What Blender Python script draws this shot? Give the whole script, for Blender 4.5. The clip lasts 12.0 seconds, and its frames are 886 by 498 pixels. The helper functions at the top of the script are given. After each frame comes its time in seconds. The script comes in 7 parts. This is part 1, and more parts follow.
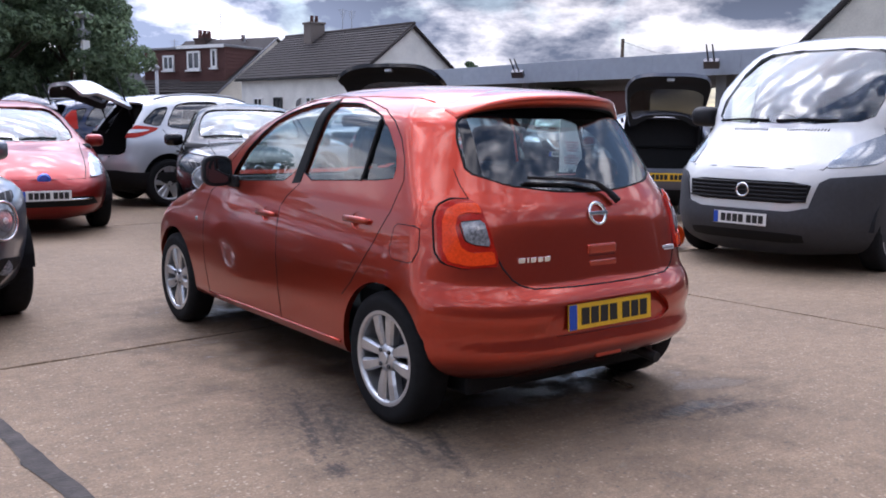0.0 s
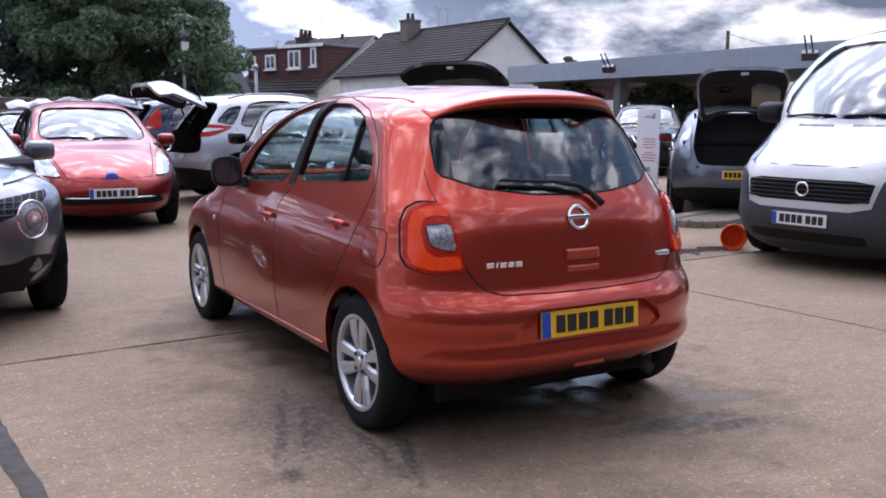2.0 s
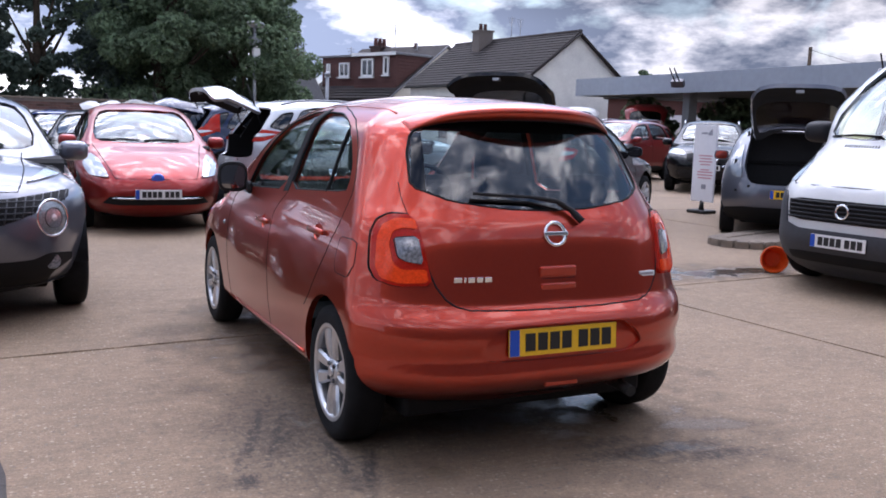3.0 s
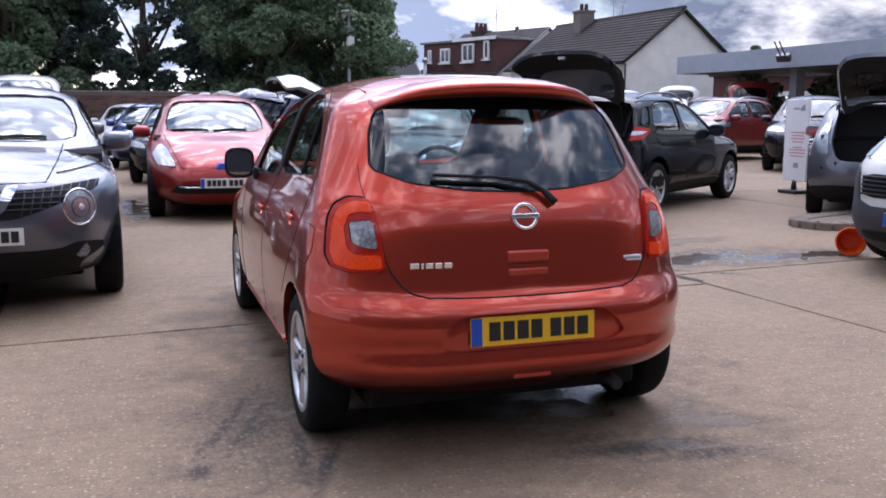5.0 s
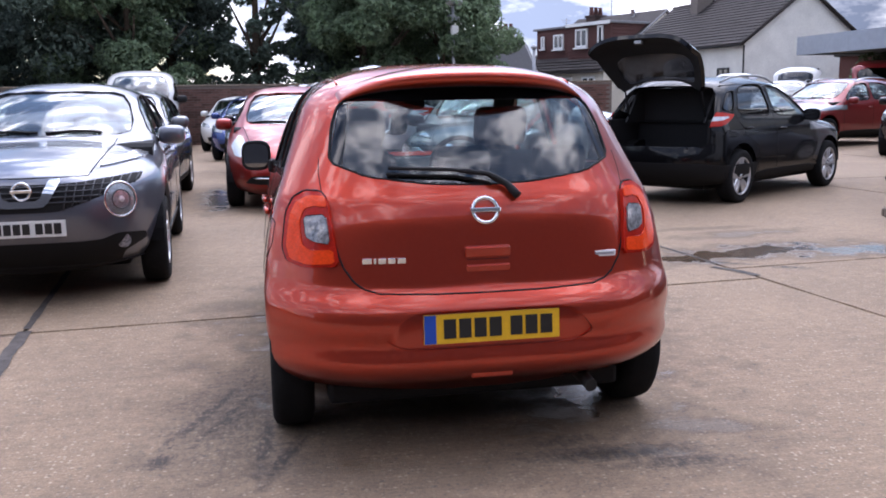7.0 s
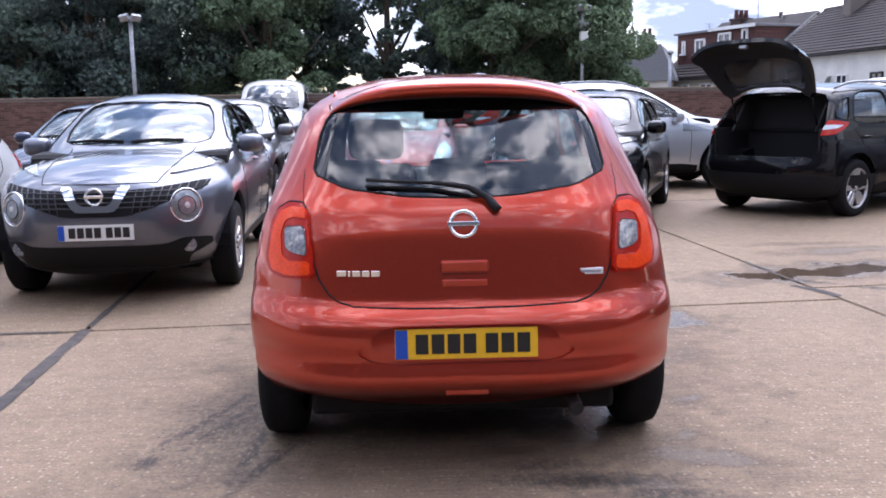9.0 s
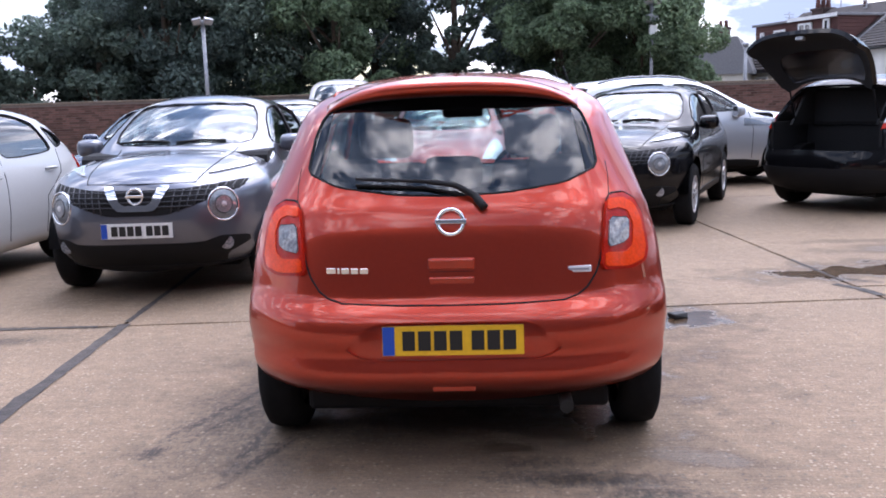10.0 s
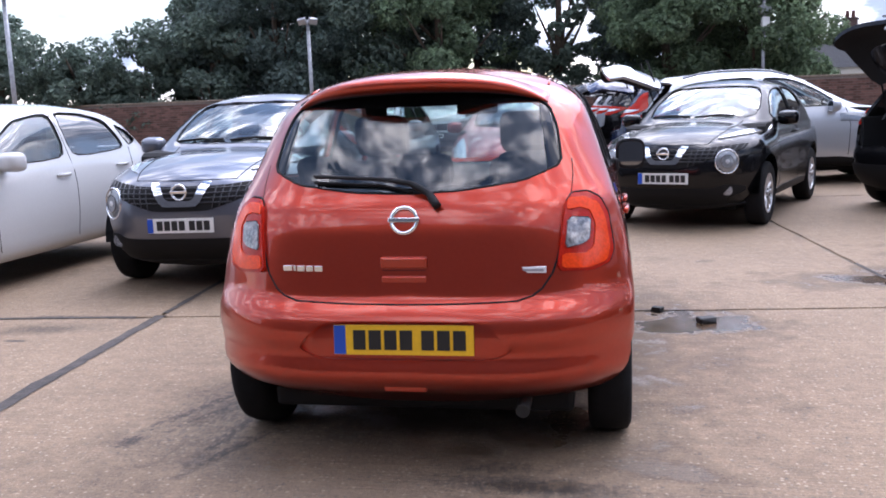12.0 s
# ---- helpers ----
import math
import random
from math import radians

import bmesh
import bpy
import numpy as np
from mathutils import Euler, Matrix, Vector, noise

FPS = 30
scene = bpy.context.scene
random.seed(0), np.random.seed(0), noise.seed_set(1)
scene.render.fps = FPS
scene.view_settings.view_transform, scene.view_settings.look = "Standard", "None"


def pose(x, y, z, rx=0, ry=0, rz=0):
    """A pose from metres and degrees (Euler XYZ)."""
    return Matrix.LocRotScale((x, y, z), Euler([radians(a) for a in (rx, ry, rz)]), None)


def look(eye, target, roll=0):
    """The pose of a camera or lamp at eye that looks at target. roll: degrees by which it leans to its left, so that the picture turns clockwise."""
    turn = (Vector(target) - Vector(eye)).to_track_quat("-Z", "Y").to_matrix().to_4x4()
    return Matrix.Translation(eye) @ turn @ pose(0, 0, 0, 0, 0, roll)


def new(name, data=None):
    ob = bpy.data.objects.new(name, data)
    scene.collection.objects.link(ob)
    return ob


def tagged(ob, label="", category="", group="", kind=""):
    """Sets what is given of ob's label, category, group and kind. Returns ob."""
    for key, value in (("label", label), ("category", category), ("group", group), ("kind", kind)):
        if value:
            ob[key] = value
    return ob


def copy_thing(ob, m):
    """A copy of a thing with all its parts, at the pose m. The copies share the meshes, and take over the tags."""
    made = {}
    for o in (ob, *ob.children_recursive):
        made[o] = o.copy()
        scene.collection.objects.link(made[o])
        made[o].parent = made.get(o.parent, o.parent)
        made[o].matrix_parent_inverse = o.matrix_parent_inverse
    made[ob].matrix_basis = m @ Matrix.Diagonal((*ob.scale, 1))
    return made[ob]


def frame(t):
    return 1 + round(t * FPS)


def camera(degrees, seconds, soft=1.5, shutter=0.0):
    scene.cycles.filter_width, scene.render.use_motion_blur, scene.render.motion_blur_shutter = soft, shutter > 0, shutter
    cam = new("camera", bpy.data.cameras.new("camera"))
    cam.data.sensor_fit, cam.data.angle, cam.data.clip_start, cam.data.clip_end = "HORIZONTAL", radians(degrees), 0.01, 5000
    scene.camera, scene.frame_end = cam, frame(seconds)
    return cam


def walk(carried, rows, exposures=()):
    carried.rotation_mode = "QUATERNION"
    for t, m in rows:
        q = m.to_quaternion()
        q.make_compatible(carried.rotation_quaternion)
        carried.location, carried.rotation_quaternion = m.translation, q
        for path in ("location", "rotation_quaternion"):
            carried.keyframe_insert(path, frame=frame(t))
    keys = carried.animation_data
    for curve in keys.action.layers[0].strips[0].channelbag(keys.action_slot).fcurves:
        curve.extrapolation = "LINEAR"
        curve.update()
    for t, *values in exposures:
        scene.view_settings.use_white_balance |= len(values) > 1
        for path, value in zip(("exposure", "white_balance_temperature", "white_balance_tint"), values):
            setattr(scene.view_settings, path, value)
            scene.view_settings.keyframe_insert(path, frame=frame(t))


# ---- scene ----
from mathutils.bvhtree import BVHTree

cam = camera(52.5, 12.0, soft=1.8)
METRES, EYE, TILT, LEAN, TURN = 3.80, 1.325, 0.0, 0.0, -36.0
ROWS = [
    (0.0, 0.0, 0.0, 0.0, 0.1, -8.04, -0.7),
    (0.5, 0.0304, 0.0046, 0.003, 1.28, -8.35, 0.63),
    (1.0, 0.0781, 0.0042, 0.0048, 3.67, -8.36, -0.59),
    (1.5, 0.1086, 0.0182, 0.0034, 4.84, -8.48, 0.47),
    (2.0, 0.1435, 0.0327, 0.0065, 6.66, -8.35, -0.32),
    (2.5, 0.1967, 0.0438, 0.0105, 8.93, -7.97, -1.28),
    (4.5, 0.362, 0.1225, 0.0095, 17.59, -8.45, -0.91),
    (5.0, 0.3869, 0.1446, 0.0054, 18.39, -8.85, -0.22),
    (5.5, 0.4173, 0.1648, 0.0095, 20.05, -9.1, 0.15),
    (6.0, 0.4667, 0.1821, 0.0112, 22.78, -8.95, 0.06),
    (6.5, 0.4975, 0.2053, 0.0077, 24.6, -9.45, 0.17),
    (8.5, 0.6305, 0.2969, 0.0078, 31.9, -9.3, 1.88),
    (9.0, 0.6583, 0.3232, 0.01, 35.04, -9.02, 0.98),
    (9.5, 0.7033, 0.3468, 0.0133, 37.87, -8.89, 0.77),
    (10.0, 0.7312, 0.3694, 0.0097, 39.82, -9.08, 1.76),
    (10.5, 0.7526, 0.405, 0.0079, 41.76, -8.81, 1.16),
    (11.0, 0.786, 0.4333, 0.0088, 43.33, -9.22, 2.55),
    (11.5, 0.8226, 0.4646, 0.0092, 44.72, -9.28, 1.37),
    (12.0, 0.8368, 0.4865, 0.0045, 47.25, -9.03, 2.13),
]
walk(cam, [(t, pose(0, 0, EYE, TILT, LEAN, TURN) @ pose(METRES * x, METRES * y, METRES * z, 90 + pitch, roll, yaw)) for t, x, y, z, yaw, pitch, roll in ROWS],
     exposures=[(0.0, 0.70, 6230, 20), (5.5, 0.68, 6230, 20), (8.5, 1.12, 6230, 20), (12.0, 1.12, 6230, 20)])

# ---- world and light ----
SUN_ELEVATION, SUN_AZIMUTH = 57.0, 30.0   # azimuth in degrees clockwise from +y
world = bpy.data.worlds.new("overcast_sky")
scene.world = world
world.use_nodes = True
wn, wl = world.node_tree.nodes, world.node_tree.links
background = wn["Background"]
sky = wn.new("ShaderNodeTexSky")
sky.sky_type, sky.sun_disc = "NISHITA", False
sky.sun_elevation, sky.sun_rotation = radians(SUN_ELEVATION), radians(SUN_AZIMUTH)
sky.air_density, sky.dust_density = 1.2, 0.4
coords = wn.new("ShaderNodeTexCoord")
flat = wn.new("ShaderNodeMapping")
flat.inputs["Scale"].default_value = (1.0, 1.0, 2.4)
cloud_noise = wn.new("ShaderNodeTexNoise")
cloud_noise.inputs["Scale"].default_value, cloud_noise.inputs["Detail"].default_value = 4.4, 8.0
cloud_noise.inputs["Roughness"].default_value, cloud_noise.inputs["Distortion"].default_value = 0.54, 0.4
cloud_cover = wn.new("ShaderNodeValToRGB")
cloud_cover.color_ramp.elements[0].position, cloud_cover.color_ramp.elements[1].position = 0.42, 0.54
shade_noise = wn.new("ShaderNodeTexNoise")
shade_noise.inputs["Scale"].default_value, shade_noise.inputs["Detail"].default_value = 6.0, 8.0
shade_noise.inputs["Roughness"].default_value = 0.6
cloud_tone = wn.new("ShaderNodeValToRGB")
ramp = cloud_tone.color_ramp
ramp.elements[0].position, ramp.elements[0].color = 0.45, (2.6, 3.2, 4.4, 1)
ramp.elements[1].position, ramp.elements[1].color = 0.61, (17.0, 17.1, 17.5, 1)
middle = ramp.elements.new(0.51)
middle.color = (6.2, 6.8, 8.0, 1)
# a heavy bank of cloud over a bright strip of horizon ahead, thinner and brighter cloud overhead and behind
height = wn.new("ShaderNodeSeparateXYZ")


def by_height(stops):
    """Cloud brightness by the sine of the height over the horizon."""
    r = wn.new("ShaderNodeValToRGB")
    e = r.color_ramp.elements
    e[0].position, e[1].position = stops[0][0], stops[-1][0]
    for at, _ in stops[1:-1]:
        e.new(at)
    for k, (_, level) in enumerate(stops):
        e[k].color = (level, level, level, 1)
    return r


ahead = by_height([(0.0, 0.62), (0.110, 0.60), (0.155, 0.36), (0.35, 0.44), (0.75, 1.15)])
behind = by_height([(0.0, 0.85), (0.10, 0.85), (0.35, 0.92), (0.75, 1.30)])
around = wn.new("ShaderNodeMapRange")
around.interpolation_type = "SMOOTHSTEP"
around.inputs["From Min"].default_value, around.inputs["From Max"].default_value = -0.25, 0.25
thin = wn.new("ShaderNodeMapRange")
thin.interpolation_type = "SMOOTHSTEP"
thin.inputs["From Min"].default_value, thin.inputs["From Max"].default_value = 0.25, 0.68
thin.inputs["To Min"].default_value, thin.inputs["To Max"].default_value = 1.9, 0.72
bank = wn.new("ShaderNodeMix")
bank.data_type, bank.blend_type = "RGBA", "MULTIPLY"
bank.inputs["Factor"].default_value = 1
zenith = wn.new("ShaderNodeMix")
zenith.data_type = "RGBA"
lifted = wn.new("ShaderNodeMix")
lifted.data_type, lifted.blend_type = "RGBA", "MULTIPLY"
lifted.inputs["Factor"].default_value = 1
wl.new(coords.outputs["Generated"], height.inputs[0])
wl.new(height.outputs[1], around.inputs["Value"])
wl.new(height.outputs[2], ahead.inputs["Fac"])
wl.new(height.outputs[2], behind.inputs["Fac"])
wl.new(around.outputs["Result"], zenith.inputs["Factor"])
wl.new(behind.outputs["Color"], zenith.inputs[6])
wl.new(height.outputs[0], thin.inputs["Value"])
wl.new(ahead.outputs["Color"], bank.inputs[6])
wl.new(thin.outputs["Result"], bank.inputs[7])
wl.new(bank.outputs[2], zenith.inputs[7])
wl.new(cloud_tone.outputs["Color"], lifted.inputs[6])
wl.new(zenith.outputs[2], lifted.inputs[7])
mixed = wn.new("ShaderNodeMix")
mixed.data_type = "RGBA"
wl.new(coords.outputs["Generated"], flat.inputs["Vector"])
wl.new(flat.outputs["Vector"], cloud_noise.inputs["Vector"])
wl.new(flat.outputs["Vector"], shade_noise.inputs["Vector"])
wl.new(cloud_noise.outputs["Fac"], cloud_cover.inputs["Fac"])
wl.new(shade_noise.outputs["Fac"], cloud_tone.inputs["Fac"])
wl.new(cloud_cover.outputs["Color"], mixed.inputs["Factor"])
wl.new(sky.outputs["Color"], mixed.inputs[6])
wl.new(lifted.outputs[2], mixed.inputs[7])
# the cloud is brightest round the hidden sun
az, el = radians(SUN_AZIMUTH), radians(SUN_ELEVATION)
sun_from = Vector((math.sin(az) * math.cos(el), math.cos(az) * math.cos(el), math.sin(el)))
toward_sun = wn.new("ShaderNodeVectorMath")
toward_sun.operation = "DOT_PRODUCT"
toward_sun.inputs[1].default_value = sun_from
glow = wn.new("ShaderNodeMapRange")
glow.interpolation_type = "SMOOTHSTEP"
glow.inputs["From Min"].default_value, glow.inputs["From Max"].default_value = 0.62, 1.0
glow.inputs["To Min"].default_value, glow.inputs["To Max"].default_value = 0.92, 2.1
lit = wn.new("ShaderNodeMix")
lit.data_type, lit.blend_type = "RGBA", "MULTIPLY"
lit.inputs["Factor"].default_value = 1
wl.new(coords.outputs["Generated"], toward_sun.inputs[0])
wl.new(toward_sun.outputs["Value"], glow.inputs["Value"])
wl.new(mixed.outputs[2], lit.inputs[6])
wl.new(glow.outputs["Result"], lit.inputs[7])
wl.new(lit.outputs[2], background.inputs["Color"])
background.inputs["Strength"].default_value = 0.105

sun = new("sun", bpy.data.lights.new("sun", "SUN"))
sun.data.energy, sun.data.angle, sun.data.color = 0.8, radians(60), (1.0, 0.96, 0.92)
sun.matrix_world = look(sun_from * 60, (0, 0, 0))


# ---- materials ----
def material(name, colour, rough=0.5, metal=0.0, grain=0.0, scale=20.0, bump=0.0, bump_scale=80.0, coat=0.0, spec=0.5, stain=0.0, per_object=0.0):
    """A surface with colour varied at two scales, fine relief and gloss."""
    m = bpy.data.materials.new(name)
    m.use_nodes = True
    n, l = m.node_tree.nodes, m.node_tree.links
    b = n["Principled BSDF"]
    b.inputs["Base Color"].default_value = (*colour, 1)
    b.inputs["Roughness"].default_value, b.inputs["Metallic"].default_value = rough, metal
    b.inputs["Coat Weight"].default_value, b.inputs["Coat Roughness"].default_value = coat, 0.03
    b.inputs["Specular IOR Level"].default_value = spec
    tc = n.new("ShaderNodeTexCoord")
    last = None
    for amount, s in ((grain, scale), (stain, scale * 0.07)):
        if amount:
            t = n.new("ShaderNodeTexNoise")
            t.inputs["Scale"].default_value, t.inputs["Detail"].default_value = s, 6
            l.new(tc.outputs["Object"], t.inputs["Vector"])
            mr = n.new("ShaderNodeMapRange")
            mr.inputs["From Min"].default_value, mr.inputs["From Max"].default_value = 0.3, 0.7
            mr.inputs["To Min"].default_value, mr.inputs["To Max"].default_value = 1 - amount, 1 + amount
            l.new(t.outputs["Fac"], mr.inputs["Value"])
            mx = n.new("ShaderNodeMix")
            mx.data_type, mx.blend_type = "RGBA", "MULTIPLY"
            mx.inputs["Factor"].default_value = 1
            if last is None:
                mx.inputs[6].default_value = (*colour, 1)
            else:
                l.new(last, mx.inputs[6])
            l.new(mr.outputs["Result"], mx.inputs[7])
            last = mx.outputs[2]
    if per_object:
        oi = n.new("ShaderNodeObjectInfo")
        mr = n.new("ShaderNodeMapRange")
        mr.inputs["To Min"].default_value, mr.inputs["To Max"].default_value = 1 - per_object, 1 + per_object
        l.new(oi.outputs["Random"], mr.inputs["Value"])
        mx = n.new("ShaderNodeMix")
        mx.data_type, mx.blend_type = "RGBA", "MULTIPLY"
        mx.inputs["Factor"].default_value = 1
        if last is None:
            mx.inputs[6].default_value = (*colour, 1)
        else:
            l.new(last, mx.inputs[6])
        l.new(mr.outputs["Result"], mx.inputs[7])
        last = mx.outputs[2]
    if last is not None:
        l.new(last, b.inputs["Base Color"])
    if bump:
        t = n.new("ShaderNodeTexNoise")
        t.inputs["Scale"].default_value, t.inputs["Detail"].default_value = bump_scale, 4
        l.new(tc.outputs["Object"], t.inputs["Vector"])
        bp = n.new("ShaderNodeBump")
        bp.inputs["Strength"].default_value, bp.inputs["Distance"].default_value = bump, 0.01
        l.new(t.outputs["Fac"], bp.inputs["Height"])
        l.new(bp.outputs["Normal"], b.inputs["Normal"])
    return m


def paint(name, colour, metal=0.35, rough=0.32, coat=1.0):
    return material(name, colour, rough, metal, grain=0.05, scale=900, coat=coat, stain=0.03, spec=0.12)


def glass(name, tint, facing=0.12):
    """A clear pane: see-through, with a sharp reflection that grows towards grazing angles."""
    m = bpy.data.materials.new(name)
    m.use_nodes = True
    n, l = m.node_tree.nodes, m.node_tree.links
    n.remove(n["Principled BSDF"])
    clear, gloss, mix, weight = n.new("ShaderNodeBsdfTransparent"), n.new("ShaderNodeBsdfGlossy"), n.new("ShaderNodeMixShader"), n.new("ShaderNodeLayerWeight")
    power, level = n.new("ShaderNodeMath"), n.new("ShaderNodeMapRange")
    clear.inputs["Color"].default_value = (*tint, 1)
    gloss.inputs["Roughness"].default_value = 0.0
    weight.inputs["Blend"].default_value = 0.5
    power.operation = "POWER"
    power.inputs[1].default_value = 4.0
    level.inputs["To Min"].default_value = facing
    l.new(weight.outputs["Facing"], power.inputs[0])
    l.new(power.outputs[0], level.inputs["Value"])
    l.new(level.outputs["Result"], mix.inputs["Fac"])
    l.new(clear.outputs["BSDF"], mix.inputs[1])
    l.new(gloss.outputs["BSDF"], mix.inputs[2])
    l.new(mix.outputs["Shader"], n["Material Output"].inputs["Surface"])
    return m


M = {}
M["red"] = paint("paint_copper_red", (0.44, 0.046, 0.020), 0.86, 0.31)
M["cherry"] = paint("paint_cherry_red", (0.27, 0.022, 0.017), 0.6, 0.32, 0.7)
M["grey"] = paint("paint_gunmetal_grey", (0.13, 0.137, 0.165), 0.6, 0.28)
M["midgrey"] = paint("paint_mid_grey", (0.17, 0.175, 0.19), 0.6, 0.28)
M["black"] = paint("paint_black", (0.004, 0.004, 0.005), 0.0, 0.22, 0.42)
M["navy"] = paint("paint_navy_blue", (0.012, 0.022, 0.060), 0.3, 0.25)
M["blue"] = paint("paint_blue", (0.02, 0.05, 0.20), 0.4, 0.25)
M["silver"] = paint("paint_silver", (0.52, 0.54, 0.57), 0.55, 0.30)
M["white"] = paint("paint_white", (0.56, 0.56, 0.55), 0.0, 0.45)
M["darkred"] = paint("paint_dark_red", (0.20, 0.018, 0.018), 0.3, 0.28)
M["gap"] = material("shut_line_black", (0.010, 0.010, 0.011), 0.7, spec=0.2)
M["trim"] = material("black_plastic_trim", (0.012, 0.012, 0.014), 0.55, spec=0.25, grain=0.12, scale=60, bump=0.15, bump_scale=500)
M["grey_plastic"] = material("grey_bumper_plastic", (0.034, 0.036, 0.043), 0.6, grain=0.12, scale=30, bump=0.15, bump_scale=400, stain=0.1)
M["inner"] = material("dark_interior_fabric", (0.009, 0.009, 0.010), 0.9, grain=0.2, scale=40)
M["seat"] = material("charcoal_seat_fabric", (0.022, 0.022, 0.026), 0.95, grain=0.25, scale=120, bump=0.3, bump_scale=600)
M["tyre"] = material("tyre_rubber", (0.008, 0.008, 0.009), 0.85, spec=0.2, grain=0.2, scale=30, bump=0.25, bump_scale=300, stain=0.2)
M["alloy"] = material("silver_alloy", (0.55, 0.56, 0.58), 0.30, 0.75, grain=0.06, scale=50, coat=0.4)
M["dark_alloy"] = material("dark_alloy", (0.10, 0.10, 0.11), 0.4, 0.7)
M["chrome"] = material("chrome", (0.82, 0.83, 0.85), 0.08, 1.0)
M["glass"] = glass("tinted_window_glass", (0.74, 0.84, 0.84), 0.095)
M["rear_glass"] = glass("rear_window_glass", (0.54, 0.65, 0.65), 0.11)
M["frit"] = material("black_window_border", (0.006, 0.006, 0.007), 0.05)
M["privacy"] = glass("privacy_glass", (0.36, 0.38, 0.40), 0.14)
M["boot_glass"] = glass("black_privacy_glass", (0.10, 0.10, 0.11), 0.10)
M["dark_glass"] = glass("dark_tinted_glass", (0.05, 0.05, 0.055), 0.05)
M["pane_back"] = glass("pane_inner_face", (1.0, 1.0, 1.0), 0.0)
M["mirror"] = material("mirror_glass", (0.30, 0.31, 0.33), 0.02, 1.0)
M["lamp_red"] = material("red_lamp_lens", (0.42, 0.016, 0.006), 0.15, coat=0.25, grain=0.2, scale=110, spec=0.2)
M["lamp_orange"] = material("orange_lamp_lens", (0.78, 0.060, 0.008), 0.15, coat=0.25, grain=0.15, scale=110, spec=0.2)
M["lamp_clear"] = material("clear_lamp_lens", (0.28, 0.30, 0.32), 0.12, 0.45, grain=0.35, scale=90, coat=1.0)
M["lamp_grey"] = material("grey_lamp_lens", (0.24, 0.24, 0.25), 0.10, 0.3, grain=0.6, scale=70, coat=0.6)
M["lamp_bright"] = material("bright_clear_lamp_lens", (0.62, 0.64, 0.66), 0.10, 0.35, grain=0.25, scale=60, coat=1.0)
M["plate_yellow"] = material("yellow_number_plate", (0.80, 0.46, 0.015), 0.35, grain=0.05, scale=60)
M["plate_white"] = material("white_number_plate", (0.72, 0.72, 0.70), 0.35, grain=0.05, scale=60)
M["plate_blue"] = material("blue_plate_band", (0.010, 0.07, 0.42), 0.4)
M["plate_black"] = material("black_plate_marks", (0.012, 0.012, 0.012), 0.5)
M["cone"] = material("orange_cone_plastic", (0.85, 0.12, 0.012), 0.45, grain=0.08, scale=20, stain=0.1)
M["steel"] = material("galvanised_steel", (0.33, 0.34, 0.36), 0.45, 0.6, grain=0.15, scale=12)
M["canopy"] = material("pale_grey_canopy_panel", (0.30, 0.34, 0.40), 0.45, grain=0.06, scale=5, stain=0.08)
M["canopy_under"] = material("canopy_underside", (0.16, 0.17, 0.18), 0.7, grain=0.1, scale=5)
M["brick"] = material("red_brown_brick", (0.080, 0.050, 0.044), 0.9, grain=0.3, scale=25, bump=0.3, bump_scale=120, per_object=0.3)
M["mortar"] = material("mortar", (0.17, 0.145, 0.13), 0.95, grain=0.15, scale=30)
M["render"] = material("cream_render", (0.62, 0.58, 0.50), 0.95, grain=0.07, scale=15, bump=0.3, bump_scale=60, stain=0.12)
M["white_render"] = material("white_render", (0.74, 0.73, 0.69), 0.95, grain=0.06, scale=15, stain=0.1)
M["tile"] = material("brown_roof_tile", (0.036, 0.029, 0.027), 0.85, grain=0.3, scale=18, bump=0.2, bump_scale=60, stain=0.2, per_object=0.25)
M["slate"] = material("grey_slate", (0.20, 0.20, 0.21), 0.8, grain=0.2, scale=15)
M["hung_tile"] = material("red_hung_tile", (0.105, 0.044, 0.038), 0.85, grain=0.25, scale=20, per_object=0.2)
M["upvc"] = material("white_window_frame", (0.78, 0.78, 0.77), 0.4, grain=0.03, scale=20)
M["house_glass"] = material("dark_house_window", (0.03, 0.035, 0.04), 0.06, 0.0, spec=0.8)
M["bark"] = material("bark", (0.07, 0.05, 0.035), 0.95, grain=0.4, scale=14, bump=0.6, bump_scale=40)
M["sign"] = material("white_sign_board", (0.78, 0.77, 0.79), 0.4, grain=0.03, scale=10)
M["sign_mark"] = material("pink_sign_print", (0.60, 0.30, 0.33), 0.5)
M["sign_grey"] = material("grey_sign_print", (0.30, 0.30, 0.34), 0.5)
M["cast"] = material("dark_cast_iron", (0.03, 0.03, 0.03), 0.6, 0.4, grain=0.2, scale=40)
M["kerb"] = material("concrete_kerb", (0.20, 0.16, 0.125), 0.9, grain=0.2, scale=15, bump=0.3, bump_scale=80, stain=0.15)
M["badge_blue"] = material("blue_enamel_badge", (0.03, 0.12, 0.55), 0.2, 0.3, coat=1.0)


